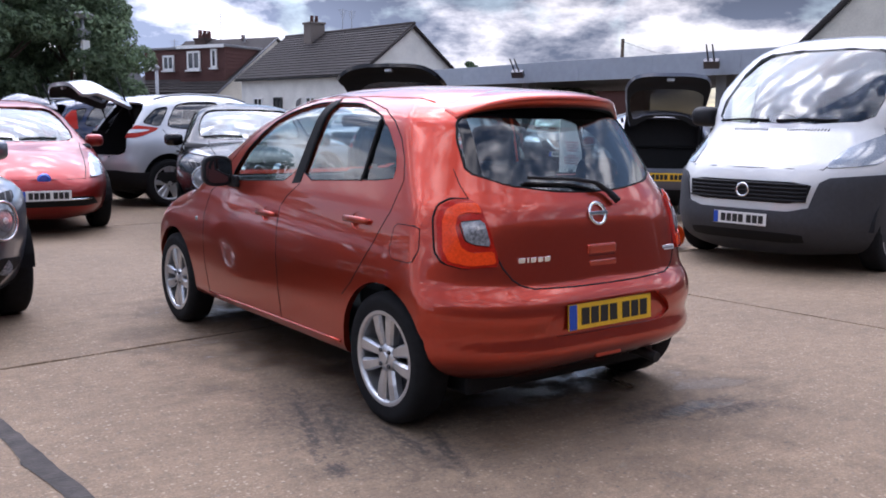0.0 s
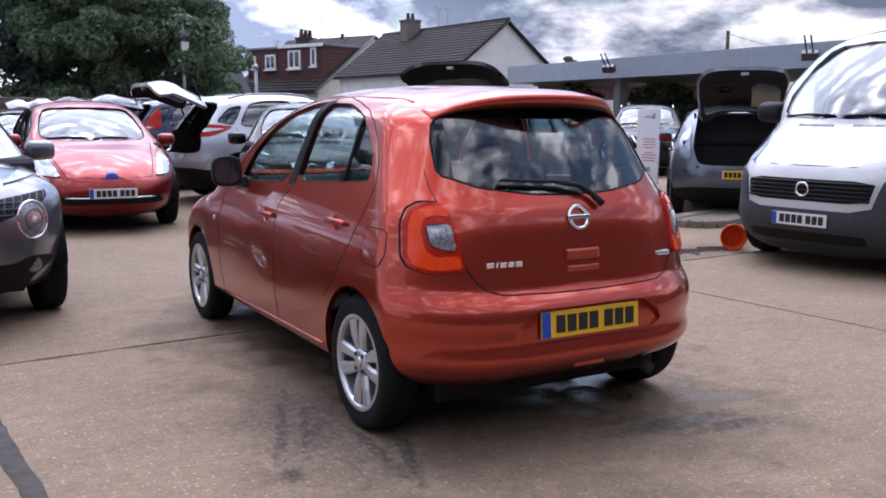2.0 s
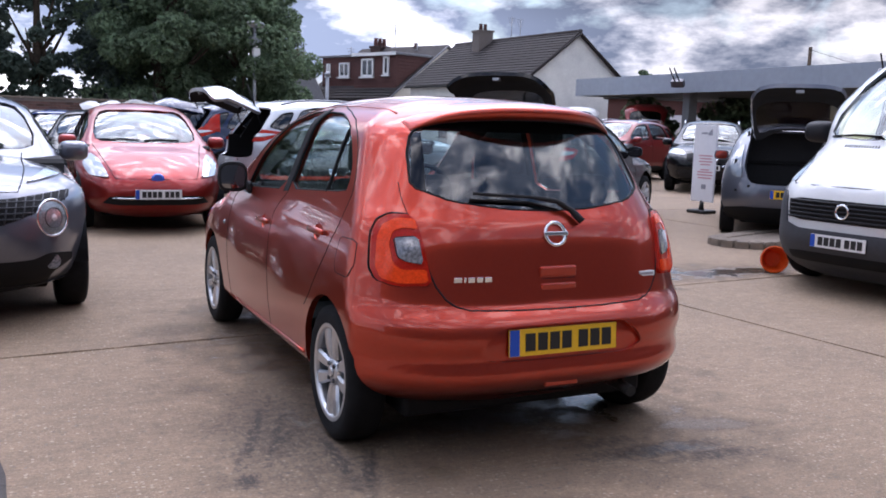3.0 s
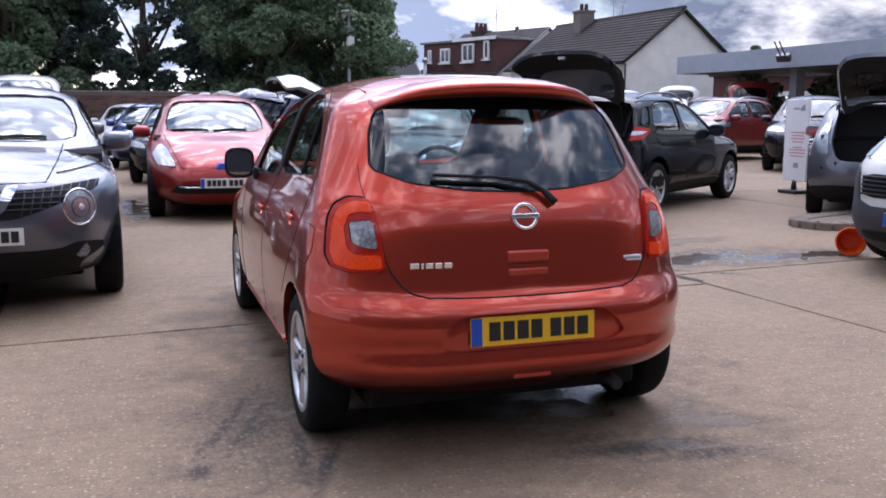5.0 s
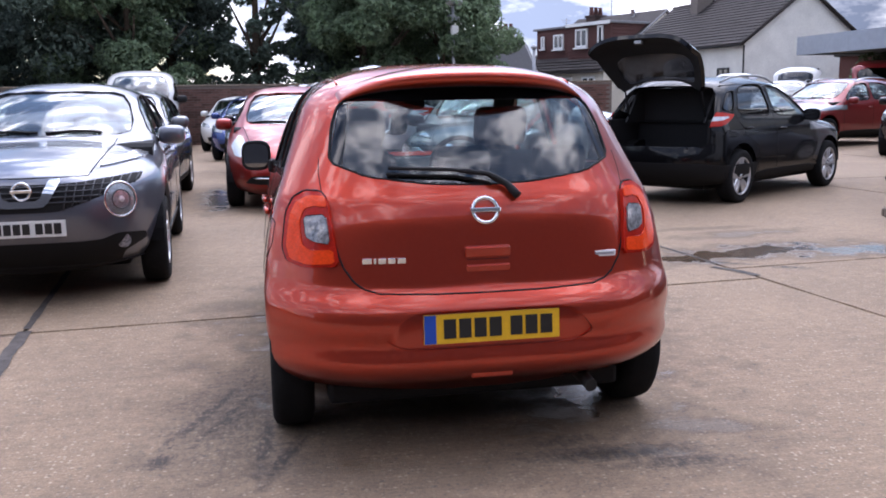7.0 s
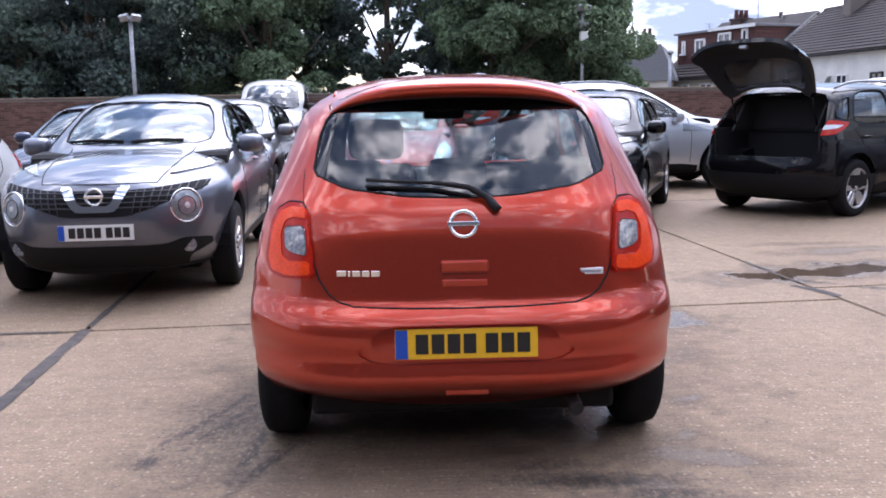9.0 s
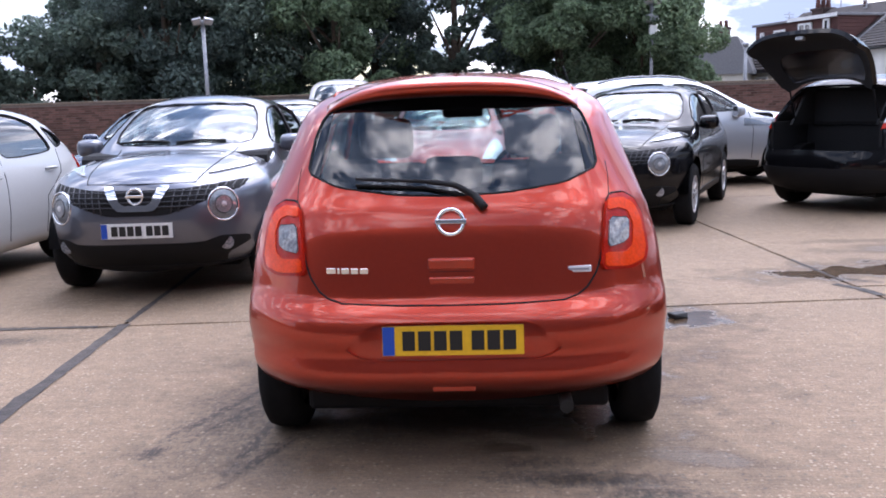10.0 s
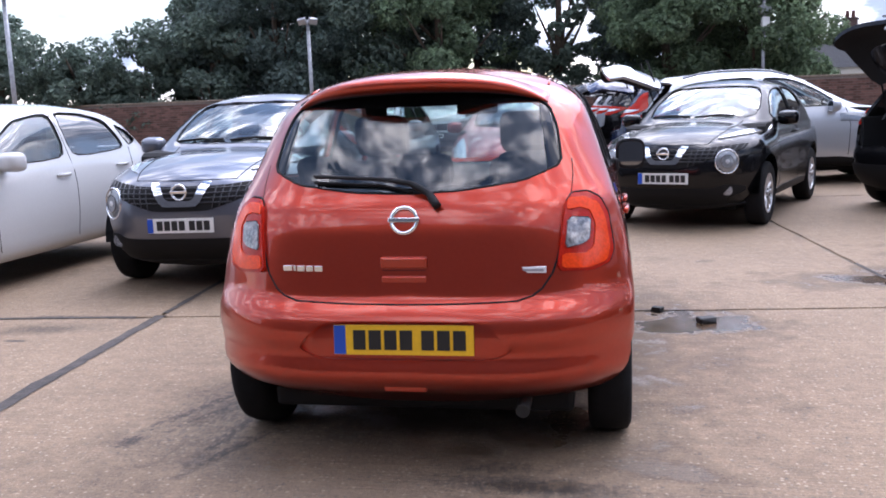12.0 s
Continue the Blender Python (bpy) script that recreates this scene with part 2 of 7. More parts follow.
def leaf_material(name, colour):
    m = material(name, colour, 0.6, grain=0.35, scale=1.2, spec=0.3)
    n, l = m.node_tree.nodes, m.node_tree.links
    g = n.new("ShaderNodeNewGeometry")
    b = n["Principled BSDF"]
    src = b.inputs["Base Color"].links[0].from_socket
    mr, mx = n.new("ShaderNodeMapRange"), n.new("ShaderNodeMix")
    mr.inputs["To Min"].default_value, mr.inputs["To Max"].default_value = 0.55, 1.5
    mx.data_type, mx.blend_type = "RGBA", "MULTIPLY"
    mx.inputs["Factor"].default_value = 1
    l.new(g.outputs["Random Per Island"], mr.inputs["Value"])
    l.new(src, mx.inputs[6])
    l.new(mr.outputs["Result"], mx.inputs[7])
    l.new(mx.outputs[2], b.inputs["Base Color"])
    thin, both = n.new("ShaderNodeBsdfTranslucent"), n.new("ShaderNodeMixShader")
    both.inputs["Fac"].default_value = 0.55
    l.new(mx.outputs[2], thin.inputs["Color"])
    l.new(b.outputs["BSDF"], both.inputs[1])
    l.new(thin.outputs["BSDF"], both.inputs[2])
    l.new(both.outputs["Shader"], n["Material Output"].inputs["Surface"])
    return m


LEAVES = [leaf_material("dark_green_leaves", (0.118, 0.160, 0.128)), leaf_material("green_leaves", (0.150, 0.210, 0.125)), leaf_material("deep_green_leaves", (0.104, 0.142, 0.125))]


# ---- mesh helpers ----
def part(name, bm, mat, parent, label=""):
    """Links a bmesh or mesh as one object under a thing or a part."""
    if isinstance(bm, bmesh.types.BMesh):
        me = bpy.data.meshes.new(name)
        bm.to_mesh(me)
        bm.free()
    else:
        me = bm
        me.name = name
    if not me.materials and mat is not None:
        me.materials.append(mat)
    ob = new(name, me)
    ob.parent = parent
    return tagged(ob, label)


def thing(name, m, label, category, group=""):
    ob = new(name)
    ob.matrix_basis = m
    ob.empty_display_size = 0.1
    return tagged(ob, label, category, group)


def mesh_of(verts, faces, smooth=False):
    me = bpy.data.meshes.new("mesh")
    me.from_pydata([tuple(v) for v in verts], [], faces)
    if smooth:
        me.polygons.foreach_set("use_smooth", [True] * len(me.polygons))
    return me


def box(x0, x1, y0, y1, z0, z1, bevel=0.0, bm=None):
    own = bmesh.new()
    bmesh.ops.create_cube(own, size=1.0)
    for v in own.verts:
        v.co = Vector(((x0 + x1) / 2 + v.co.x * (x1 - x0), (y0 + y1) / 2 + v.co.y * (y1 - y0), (z0 + z1) / 2 + v.co.z * (z1 - z0)))
    if bevel:
        bmesh.ops.bevel(own, geom=own.edges[:], offset=bevel, segments=2, affect="EDGES", profile=0.5)
    if bm is None:
        return own
    add(bm, own)
    return bm


def add(bm, other, m=None):
    """Joins another bmesh into bm."""
    me = bpy.data.meshes.new("tmp")
    if m is not None:
        other.transform(m)
    other.to_mesh(me)
    other.free()
    bm.from_mesh(me)
    bpy.data.meshes.remove(me)
    return bm


def lathe(profile, n=40, axis="x", caps=True):
    """Turns (radius, along) pairs about an axis."""
    bm = bmesh.new()
    rings = []
    for r, a in profile:
        ring = []
        for i in range(n):
            t = 2 * math.pi * i / n
            c, s = r * math.cos(t), r * math.sin(t)
            ring.append(bm.verts.new({"x": (a, c, s), "y": (c, a, s), "z": (c, s, a)}[axis]))
        rings.append(ring)
    for p, q in zip(rings, rings[1:]):
        for i in range(n):
            bm.faces.new((p[i], p[(i + 1) % n], q[(i + 1) % n], q[i]))
    for ring in (rings[0], rings[-1]):
        if caps and profile[0 if ring is rings[0] else -1][0] > 1e-4:
            bm.faces.new(ring)
    bmesh.ops.remove_doubles(bm, verts=bm.verts, dist=1e-5)
    bmesh.ops.recalc_face_normals(bm, faces=bm.faces)
    for f in bm.faces:
        f.smooth = len(f.verts) == 4
    return bm


def tube(points, r, n=8, bm=None, closed=False):
    """A round bar along points; r may be a list."""
    bm = bm or bmesh.new()
    pts = [Vector(p) for p in points]
    rs = r if isinstance(r, (list, tuple)) else [r] * len(pts)
    rings = []
    for i, p in enumerate(pts):
        a, b = (pts[i - 1], pts[(i + 1) % len(pts)]) if closed else (pts[max(i - 1, 0)], pts[min(i + 1, len(pts) - 1)])
        d = (b - a).normalized()
        u = d.orthogonal().normalized() if not rings else (u - u.dot(d) * d).normalized()
        v = d.cross(u)
        rings.append([bm.verts.new(p + rs[i] * (math.cos(2 * math.pi * k / n) * u + math.sin(2 * math.pi * k / n) * v)) for k in range(n)])
    pairs = list(zip(rings, rings[1:])) + ([(rings[-1], rings[0])] if closed else [])
    for p, q in pairs:
        for k in range(n):
            f = bm.faces.new((p[k], p[(k + 1) % n], q[(k + 1) % n], q[k]))
            f.smooth = True
    if not closed:
        bm.faces.new(rings[0][::-1])
        bm.faces.new(rings[-1])
    return bm


def rounded(poly, times=2):
    """Cuts the corners of a closed outline."""
    for k in range(times):
        f = (0.13, 0.24)[min(k, 1)]
        out = []
        for p, q in zip(poly, poly[1:] + poly[:1]):
            out += [tuple((1 - f) * a + f * b for a, b in zip(p, q)), tuple(f * a + (1 - f) * b for a, b in zip(p, q))]
        poly = out
    return poly


def prism(poly, axis, a0, a1, bm=None, flip=1):
    """An outline drawn out along an axis from a0 to a1. Outlines on x are (y, z), on y (x, z), on z (x, y)."""
    bm = bm or bmesh.new()
    def place(p, a):
        return {"x": (flip * a, p[0], p[1]), "y": (p[0], a, p[1]), "z": (p[0], p[1], a)}[axis]
    lo, hi = [bm.verts.new(place(p, a0)) for p in poly], [bm.verts.new(place(p, a1)) for p in poly]
    fs = [bm.faces.new(lo), bm.faces.new(hi[::-1])]
    for i in range(len(poly)):
        j = (i + 1) % len(poly)
        fs.append(bm.faces.new((lo[j], lo[i], hi[i], hi[j])))
    bmesh.ops.recalc_face_normals(bm, faces=fs)
    return bm


def mirrored(poly):
    return [(-a, b) for a, b in poly]


# ---- body shapes ----
def table(pairs):
    a = np.array(pairs, float)
    return lambda v: np.interp(v, a[:, 0], a[:, 1])


def soft_table(pairs, r):
    """A table with its corners rounded over a length of about 2 r."""
    f = table(pairs)
    lo, hi = min(p[0] for p in pairs) - 4 * r, max(p[0] for p in pairs) + 4 * r
    grid = np.linspace(lo, hi, 1200)
    offsets = np.linspace(-2.4, 2.4, 25)
    weights = np.exp(-0.5 * offsets ** 2)
    weights /= weights.sum()
    even = sum(w * f(grid + o * r * 0.75) for o, w in zip(offsets, weights))
    return lambda v: np.interp(v, grid, even)


class Shape:
    """A car's body: rear and front outline by height, roof line by length, half width by height."""

    def __init__(self, rear, front, top, width, bottom, corner_rear, corner_front, plan, roll, core):
        self.rear, self.front = soft_table(rear, 0.018), soft_table(front, 0.03)
        self.top, self.width = soft_table(top, 0.07), soft_table(width, 0.03)
        self.bottom, self.plan, self.roll = bottom, soft_table(plan, 0.1), soft_table(roll, 0.08)
        self.cr, self.cf = soft_table(corner_rear, 0.03), soft_table(corner_front, 0.03)
        self.core = core

    def half(self, y, z):
        w = self.width(z) * self.plan(y)
        dr, df, n = self.cr(z), self.cf(z), 4.2
        w = w * np.clip((y - self.rear(z)) / dr, 0, 1) ** (1 / n) * np.clip((self.front(z) - y) / df, 0, 1) ** (1 / n)
        t, h = self.top(y), self.roll(y)
        u = np.clip((z - (t - h)) / h, 0, 1)
        w = w * np.clip(1 - u ** 2.5, 0, 1) ** (1 / 2.5)
        b = np.clip((self.bottom + 0.10 - z) / 0.10, 0, 1)
        return w * np.clip(1 - b ** 3, 0, 1) ** (1 / 3)

    def inside(self, p):
        return np.abs(p[..., 0]) < self.half(p[..., 1], p[..., 2])


SUPERMINI = Shape(
    rear=[(0.16, -0.26), (0.22, -0.37), (0.265, -0.46), (0.30, -0.535), (0.33, -0.578), (0.365, -0.601), (0.395, -0.607), (0.425, -0.588), (0.45, -0.578), (0.48, -0.590), (0.52, -0.603), (0.58, -0.592), (0.625, -0.565), (0.645, -0.535), (0.75, -0.515), (0.90, -0.485),
          (0.98, -0.455), (1.03, -0.42), (1.20, -0.33), (1.35, -0.245), (1.43, -0.19), (1.6, -0.02)],
    front=[(0.16, 2.95), (0.25, 3.12), (0.40, 3.23), (0.55, 3.235), (0.65, 3.20), (0.72, 3.13), (0.80, 3.02), (0.9, 2.9), (1.6, 2.9)],
    top=[(-0.6, 1.33), (-0.3, 1.44), (-0.1, 1.477), (0.15, 1.497), (0.6, 1.514), (1.0, 1.51), (1.3, 1.485), (1.6, 1.41), (1.9, 1.24), (2.25, 0.995), (2.36, 0.955), (2.6, 0.925), (2.85, 0.86), (3.05, 0.76), (3.25, 0.60)],
    width=[(0.1, 0.78), (0.25, 0.81), (0.45, 0.832), (0.62, 0.835), (0.75, 0.82), (0.86, 0.80), (0.95, 0.775), (1.02, 0.75), (1.2, 0.69), (1.35, 0.635), (1.5, 0.58)],
    bottom=0.19, corner_rear=[(0.2, 0.30), (0.58, 0.30), (0.66, 0.29), (1.0, 0.29), (1.15, 0.32), (1.4, 0.34)],
    corner_front=[(0.2, 0.44), (0.6, 0.47), (0.9, 0.47)],
    plan=[(-0.6, 0.985), (-0.1, 1.0), (1.6, 1.0), (2.4, 0.99), (3.2, 0.95)],
    roll=[(-0.6, 0.20), (0.0, 0.20), (1.2, 0.20), (1.7, 0.24), (2.3, 0.2), (3.2, 0.2)], core=(0.35, 2.3, 0.72))


def hull_grid(shape, n_phi, n_cap, n_mid):
    """Points of the body's skin: rays from a core line to the outline."""
    c0, c1, zc = shape.core
    phi = np.linspace(0, 2 * np.pi, n_phi, endpoint=False)
    ring = np.stack([np.cos(phi), 0 * phi, np.sin(phi)], -1)
    org, way = [], []
    for th in np.linspace(0, np.pi / 2, n_cap + 1)[1:-1]:
        org.append((0, c0, zc)), way.append(ring * np.sin(th) + np.array([0, -np.cos(th), 0]))
    for y in np.linspace(c0, c1, n_mid):
        org.append((0, y, zc)), way.append(ring)
    for th in np.linspace(np.pi / 2, 0, n_cap + 1)[1:-1]:
        org.append((0, c1, zc)), way.append(ring * np.sin(th) + np.array([0, np.cos(th), 0]))
    org = np.array(org)[:, None, :] * np.ones((1, n_phi, 1))
    way = np.array(way)
    poles = [np.array([0, c0, zc]), np.array([0, c1, zc])]
    lo, hi = np.zeros(org.shape[:2]), np.full(org.shape[:2], 5.0)
    for _ in range(36):
        mid = (lo + hi) / 2
        inn = shape.inside(org + mid[..., None] * way)
        lo, hi = np.where(inn, mid, lo), np.where(inn, hi, mid)
    pts = org + lo[..., None] * way
    ends = []
    for o, s in zip(poles, (-1, 1)):
        a, b = 0.0, 5.0
        for _ in range(36):
            m = (a + b) / 2
            p = o + np.array([0, s * m, 0])
            a, b = (m, b) if abs(p[0]) < shape.half(p[1], p[2]) else (a, m)
        ends.append(o + np.array([0, s * a, 0]))
    return pts, ends


class Body:
    """The skin of a car as a mesh, with shells and pieces cut from it."""

    def __init__(self, shape, n_phi=80, n_cap=20, n_mid=34):
        self.shape = shape
        pts, ends = hull_grid(shape, n_phi, n_cap, n_mid)
        rows = len(pts)
        self.verts = np.concatenate([pts.reshape(-1, 3), np.array(ends)])
        a, b = len(self.verts) - 2, len(self.verts) - 1
        faces = [(r * n_phi + k, (r + 1) * n_phi + k, (r + 1) * n_phi + (k + 1) % n_phi, r * n_phi + (k + 1) % n_phi) for r in range(rows - 1) for k in range(n_phi)]
        faces += [(a, k, (k + 1) % n_phi) for k in range(n_phi)]
        faces += [(b, (rows - 1) * n_phi + (k + 1) % n_phi, (rows - 1) * n_phi + k) for k in range(n_phi)]
        me = mesh_of(self.verts, faces)
        bm = bmesh.new()
        bm.from_mesh(me)
        bmesh.ops.recalc_face_normals(bm, faces=bm.faces)
        bm.verts.index_update()
        bm.normal_update()
        self.faces = [tuple(v.index for v in f.verts) for f in bm.faces]
        self.normals = np.array([v.normal[:] for v in bm.verts])
        bm.free()
        from_faces = []
        for f in self.faces:
            from_faces += [(f[0], f[1], f[2])] + ([(f[0], f[2], f[3])] if len(f) == 4 else [])
        self.tris = from_faces
        self.tree = BVHTree.FromPolygons([Vector(v) for v in self.verts], from_faces)

    def solid(self, out=0.0):
        """The closed outline, moved outwards."""
        me = mesh_of(self.verts + self.normals * out, self.faces)
        for _ in range(2):
            me.materials.append(None)
        return me

    def normal_at(self, co):
        p, _, i, _ = self.tree.find_nearest(co)
        a, b, c = self.tris[i]
        w = barycentric(p, *(Vector(self.verts[k]) for k in (a, b, c)))
        return (Vector(self.normals[a]) * w[0] + Vector(self.normals[b]) * w[1] + Vector(self.normals[c]) * w[2]).normalized()

    def skin(self, me, thick, mats):
        """Drops the cutters' faces and gives the rest a thickness; shaded by the outline's own normals."""
        bm = bmesh.new()
        bm.from_mesh(me)
        bmesh.ops.delete(bm, geom=[f for f in bm.faces if f.material_index == 1], context="FACES")
        bm.verts.index_update()
        bm.normal_update()
        vs = [v.co.copy() for v in bm.verts]
        near = [self.normal_at(c) for c in vs]
        n = len(vs)
        faces, idx, loops = [], [], []
        for f in bm.faces:
            k = [v.index for v in f.verts]
            faces.append(k), idx.append(0)
            loops += [near[i] if near[i].dot(f.normal) > 0.6 else f.normal.copy() for i in k]
        for f in bm.faces:
            k = [v.index for v in reversed(f.verts)]
            faces.append([n + i for i in k]), idx.append(len(mats) - 1)
            loops += [-near[i] if near[i].dot(f.normal) > 0.6 else -f.normal for i in k]
        for e in bm.edges:
            if len(e.link_faces) == 1:
                l = e.link_loops[0]
                i, j = l.vert.index, l.link_loop_next.vert.index
                faces.append([j, i, n + i, n + j]), idx.append(0)
                nn = (vs[i] - vs[j]).cross(near[i])
                nn = nn.normalized() if nn.length > 1e-9 else near[i]
                loops += [-nn] * 4
        bm.free()
        out = mesh_of(vs + [c - k * thick for c, k in zip(vs, near)], faces, True)
        out.polygons.foreach_set("material_index", idx)
        for m in mats:
            out.materials.append(m)
        if len(out.loops) == len(loops):
            out.normals_split_custom_set([tuple(v) for v in loops])
        return out


def even_pane(me, across, upward):
    """Gives a bowed pane one gentle curve across and upward in its shading, as pressed glass has."""
    front = [q for q in me.polygons if q.material_index == 0 and len(q.vertices) >= 3]
    big = max(q.area for q in front)
    lead = sum((q.normal * q.area for q in front if q.area > big * 0.02), Vector()).normalized()
    lead = Vector((0, lead.y, lead.z)).normalized()
    up = Vector((1, 0, 0)).cross(lead)
    up = up if up.z > 0 else -up
    middle = sum((v.co for v in me.vertices), Vector()) / len(me.vertices)
    loops = []
    for q in me.polygons:
        for k in q.vertices:
            d = me.vertices[k].co - middle
            n = (lead + Vector((1, 0, 0)) * across * d.x + up * upward * d.dot(up)).normalized()
            along = q.normal.dot(n)
            loops.append(n if along > 0.6 else -n if along < -0.6 else q.normal.copy())
    me.normals_split_custom_set([tuple(v) for v in loops])
    return me


def barycentric(p, a, b, c):
    v0, v1, v2 = b - a, c - a, p - a
    d00, d01, d11, d20, d21 = v0.dot(v0), v0.dot(v1), v1.dot(v1), v2.dot(v0), v2.dot(v1)
    den = d00 * d11 - d01 * d01
    if abs(den) < 1e-14:
        return (1, 0, 0)
    v, w = (d11 * d20 - d01 * d21) / den, (d00 * d21 - d01 * d20) / den
    return (1 - v - w, v, w)


def cut(me, cutter, op="DIFFERENCE", index=1):
    """A boolean of a mesh with a bmesh of cutters, as a new mesh; the cutters' faces take the given material index."""
    cme = bpy.data.meshes.new("cutter")
    cutter.to_mesh(cme)
    cutter.free()
    for mt in me.materials:
        cme.materials.append(mt)
    cme.polygons.foreach_set("material_index", [index] * len(cme.polygons))
    a, b = new("cut_a", me), new("cut_b", cme)
    mod = a.modifiers.new("cut", "BOOLEAN")
    mod.operation, mod.object, mod.solver = op, b, "EXACT"
    out = bpy.data.meshes.new_from_object(a.evaluated_get(bpy.context.evaluated_depsgraph_get()))
    bpy.data.objects.remove(a)
    bpy.data.objects.remove(b)
    bpy.data.meshes.remove(cme)
    return out


def piece(body, cutter, out, inn, mats):
    """The part of the outline's skin, between two offsets, that lies within the cutter."""
    return body.skin(cut(body.solid(out), cutter, "INTERSECT"), out - inn, mats)


def side_line(shape, pts, side, out=0.0, steps=6):
    """Points of an outline in (y, z), laid on the body's side."""
    res = []
    for p, q in zip(pts, pts[1:]):
        for i in range(steps):
            y, z = (p[k] + (q[k] - p[k]) * i / steps for k in (0, 1))
            res.append((side * (float(shape.half(np.float64(y), np.float64(z))) + out), y, z))
    y, z = pts[-1]
    return res + [(side * (float(shape.half(np.float64(y), np.float64(z))) + out), y, z)]


def end_y(shape, x, z, sign):
    """Where the body's rear (sign -1) or front (1) lies at (x, z)."""
    a, b = (shape.core[0] + shape.core[1]) / 2, sign * 6.0
    for _ in range(40):
        m = (a + b) / 2
        a, b = (m, b) if abs(x) < shape.half(np.float64(m), np.float64(z)) else (a, m)
    return a


def facing(shape, x, z, sign):
    """Pitch and turn, in degrees, of a flat thing laid on a car's nose or tail at (x, z)."""
    e = 0.03
    dx = (end_y(shape, x + e, z, sign) - end_y(shape, x - e, z, sign)) / (2 * e)
    dz = (end_y(shape, x, z + e, sign) - end_y(shape, x, z - e, sign)) / (2 * e)
    return math.degrees(math.atan(-dz * sign)), math.degrees(math.atan(dx))


def end_line(shape, pts, sign, out=0.0, steps=5):
    res = []
    for p, q in zip(pts, pts[1:]):
        for i in range(steps):
            x, z = (p[k] + (q[k] - p[k]) * i / steps for k in (0, 1))
            res.append((x, end_y(shape, x, z, sign) + sign * out, z))
    return res + [(pts[-1][0], end_y(shape, *pts[-1], sign) + sign * out, pts[-1][1])]


# ---- car parts ----
def make_wheel(name, parent, x, y, r, side, style, steer=0.0):
    """A wheel at a hub: tyre, rim, spokes, hub cap and nuts."""
    hub = new(name)
    hub.parent = parent
    hub.matrix_basis = pose(x, y, r, 0, 0, (0 if side > 0 else 180) + steer)
    rim_r, w = style["rim"], style["width"] / 2
    t = r - rim_r
    part("tyre", lathe([(rim_r, -w * 0.92), (rim_r + t * 0.5, -w), (r - 0.03, -w * 0.97), (r - 0.008, -w * 0.82), (r, -w * 0.5), (r, w * 0.5), (r - 0.008, w * 0.82),
                        (r - 0.03, w * 0.97), (rim_r + t * 0.5, w), (rim_r + 0.006, w * 0.93), (rim_r, w * 0.92)], 48, caps=False), M["tyre"], hub)
    bm = lathe([(rim_r + 0.004, w * 0.93), (rim_r - 0.010, w * 0.95), (rim_r - 0.018, w * 0.86), (rim_r - 0.020, w * 0.70)], 48, caps=False)
    part("rim", bm, M["alloy"], hub)
    # barrel defaults to a darker alloy, shade inside the wheel put into its colour
    part("rim_barrel", lathe([(rim_r - 0.020, w * 0.70), (rim_r - 0.022, -w * 0.6)], 40, caps=False), M[style.get("barrel", "dark_alloy")], hub)
    part("brake_disc", lathe([(0.02, -w * 0.05), (rim_r * 0.72, -w * 0.05), (rim_r * 0.72, -w * 0.2), (0.02, -w * 0.2)], 32), M["dark_alloy"], hub)
    # black plate added behind the spokes in place of the wheel well's shade
    part("brake_backing_plate", lathe([(0.02, -w * 0.55), (rim_r - 0.02, -w * 0.55), (rim_r - 0.02, -w * 0.6), (0.02, -w * 0.6)], 32), M["trim"], hub)
    n = style["spokes"]
    bm = lathe([(0.0, w * 0.80), (0.036, w * 0.80), (0.062, w * 0.72), (0.066, w * 0.4), (0.03, w * 0.3)], 24)
    part("wheel_hub", bm, M[style["mat"]], hub)
    part("hub_cap", lathe([(0.0, w * 0.90), (0.022, w * 0.89), (0.028, w * 0.80)], 20), M["alloy"], hub)
    half_in, half_out, split = style["half_in"], style["half_out"], style.get("split", 0)
    base = None
    for k in range(n):
        if base is None:
            sp = bmesh.new()
            legs = [(-split, -split * 2.2), (split, split * 2.2)] if split else [(0, 0)]
            for o_in, o_out in legs:
                rows = []
                for f, hw, xx, off in ((0.055, half_in, w * 0.74, o_in), (rim_r * 0.55, (half_in + half_out) / 2, w * 0.84, (o_in + o_out) / 2), (rim_r - 0.008, half_out, w * 0.86, o_out)):
                    rows.append([sp.verts.new((xx - 0.012, off - hw, f)), sp.verts.new((xx, off - hw * 0.65, f)), sp.verts.new((xx, off + hw * 0.65, f)), sp.verts.new((xx - 0.012, off + hw, f)),
                                 sp.verts.new((xx - 0.045, off + hw * 0.8, f)), sp.verts.new((xx - 0.045, off - hw * 0.8, f))])
                for p, q in zip(rows, rows[1:]):
                    for i in range(6):
                        sp.faces.new((p[i], p[(i + 1) % 6], q[(i + 1) % 6], q[i]))
                sp.faces.new(rows[0]), sp.faces.new(rows[-1][::-1])
            bmesh.ops.recalc_face_normals(sp, faces=sp.faces)
            base = bpy.data.meshes.new("spoke")
            sp.to_mesh(base)
            sp.free()
            base.materials.append(M[style["mat"]])
        so = new("spoke", base)
        so.parent = hub
        so.matrix_basis = pose(0, 0, 0, 360 * k / n + style.get("phase", 0))
    nut = None
    for k in range(style.get("nuts", 4)):
        a = 2 * math.pi * (k + 0.5) / style.get("nuts", 4)
        if nut is None:
            nb = lathe([(0.0, 0.008), (0.009, 0.008), (0.011, 0.0)], 6)
            nut = bpy.data.meshes.new("wheel_nut")
            nb.to_mesh(nut)
            nb.free()
            nut.materials.append(M["dark_alloy"])
        no = new("wheel_nut", nut)
        no.parent = hub
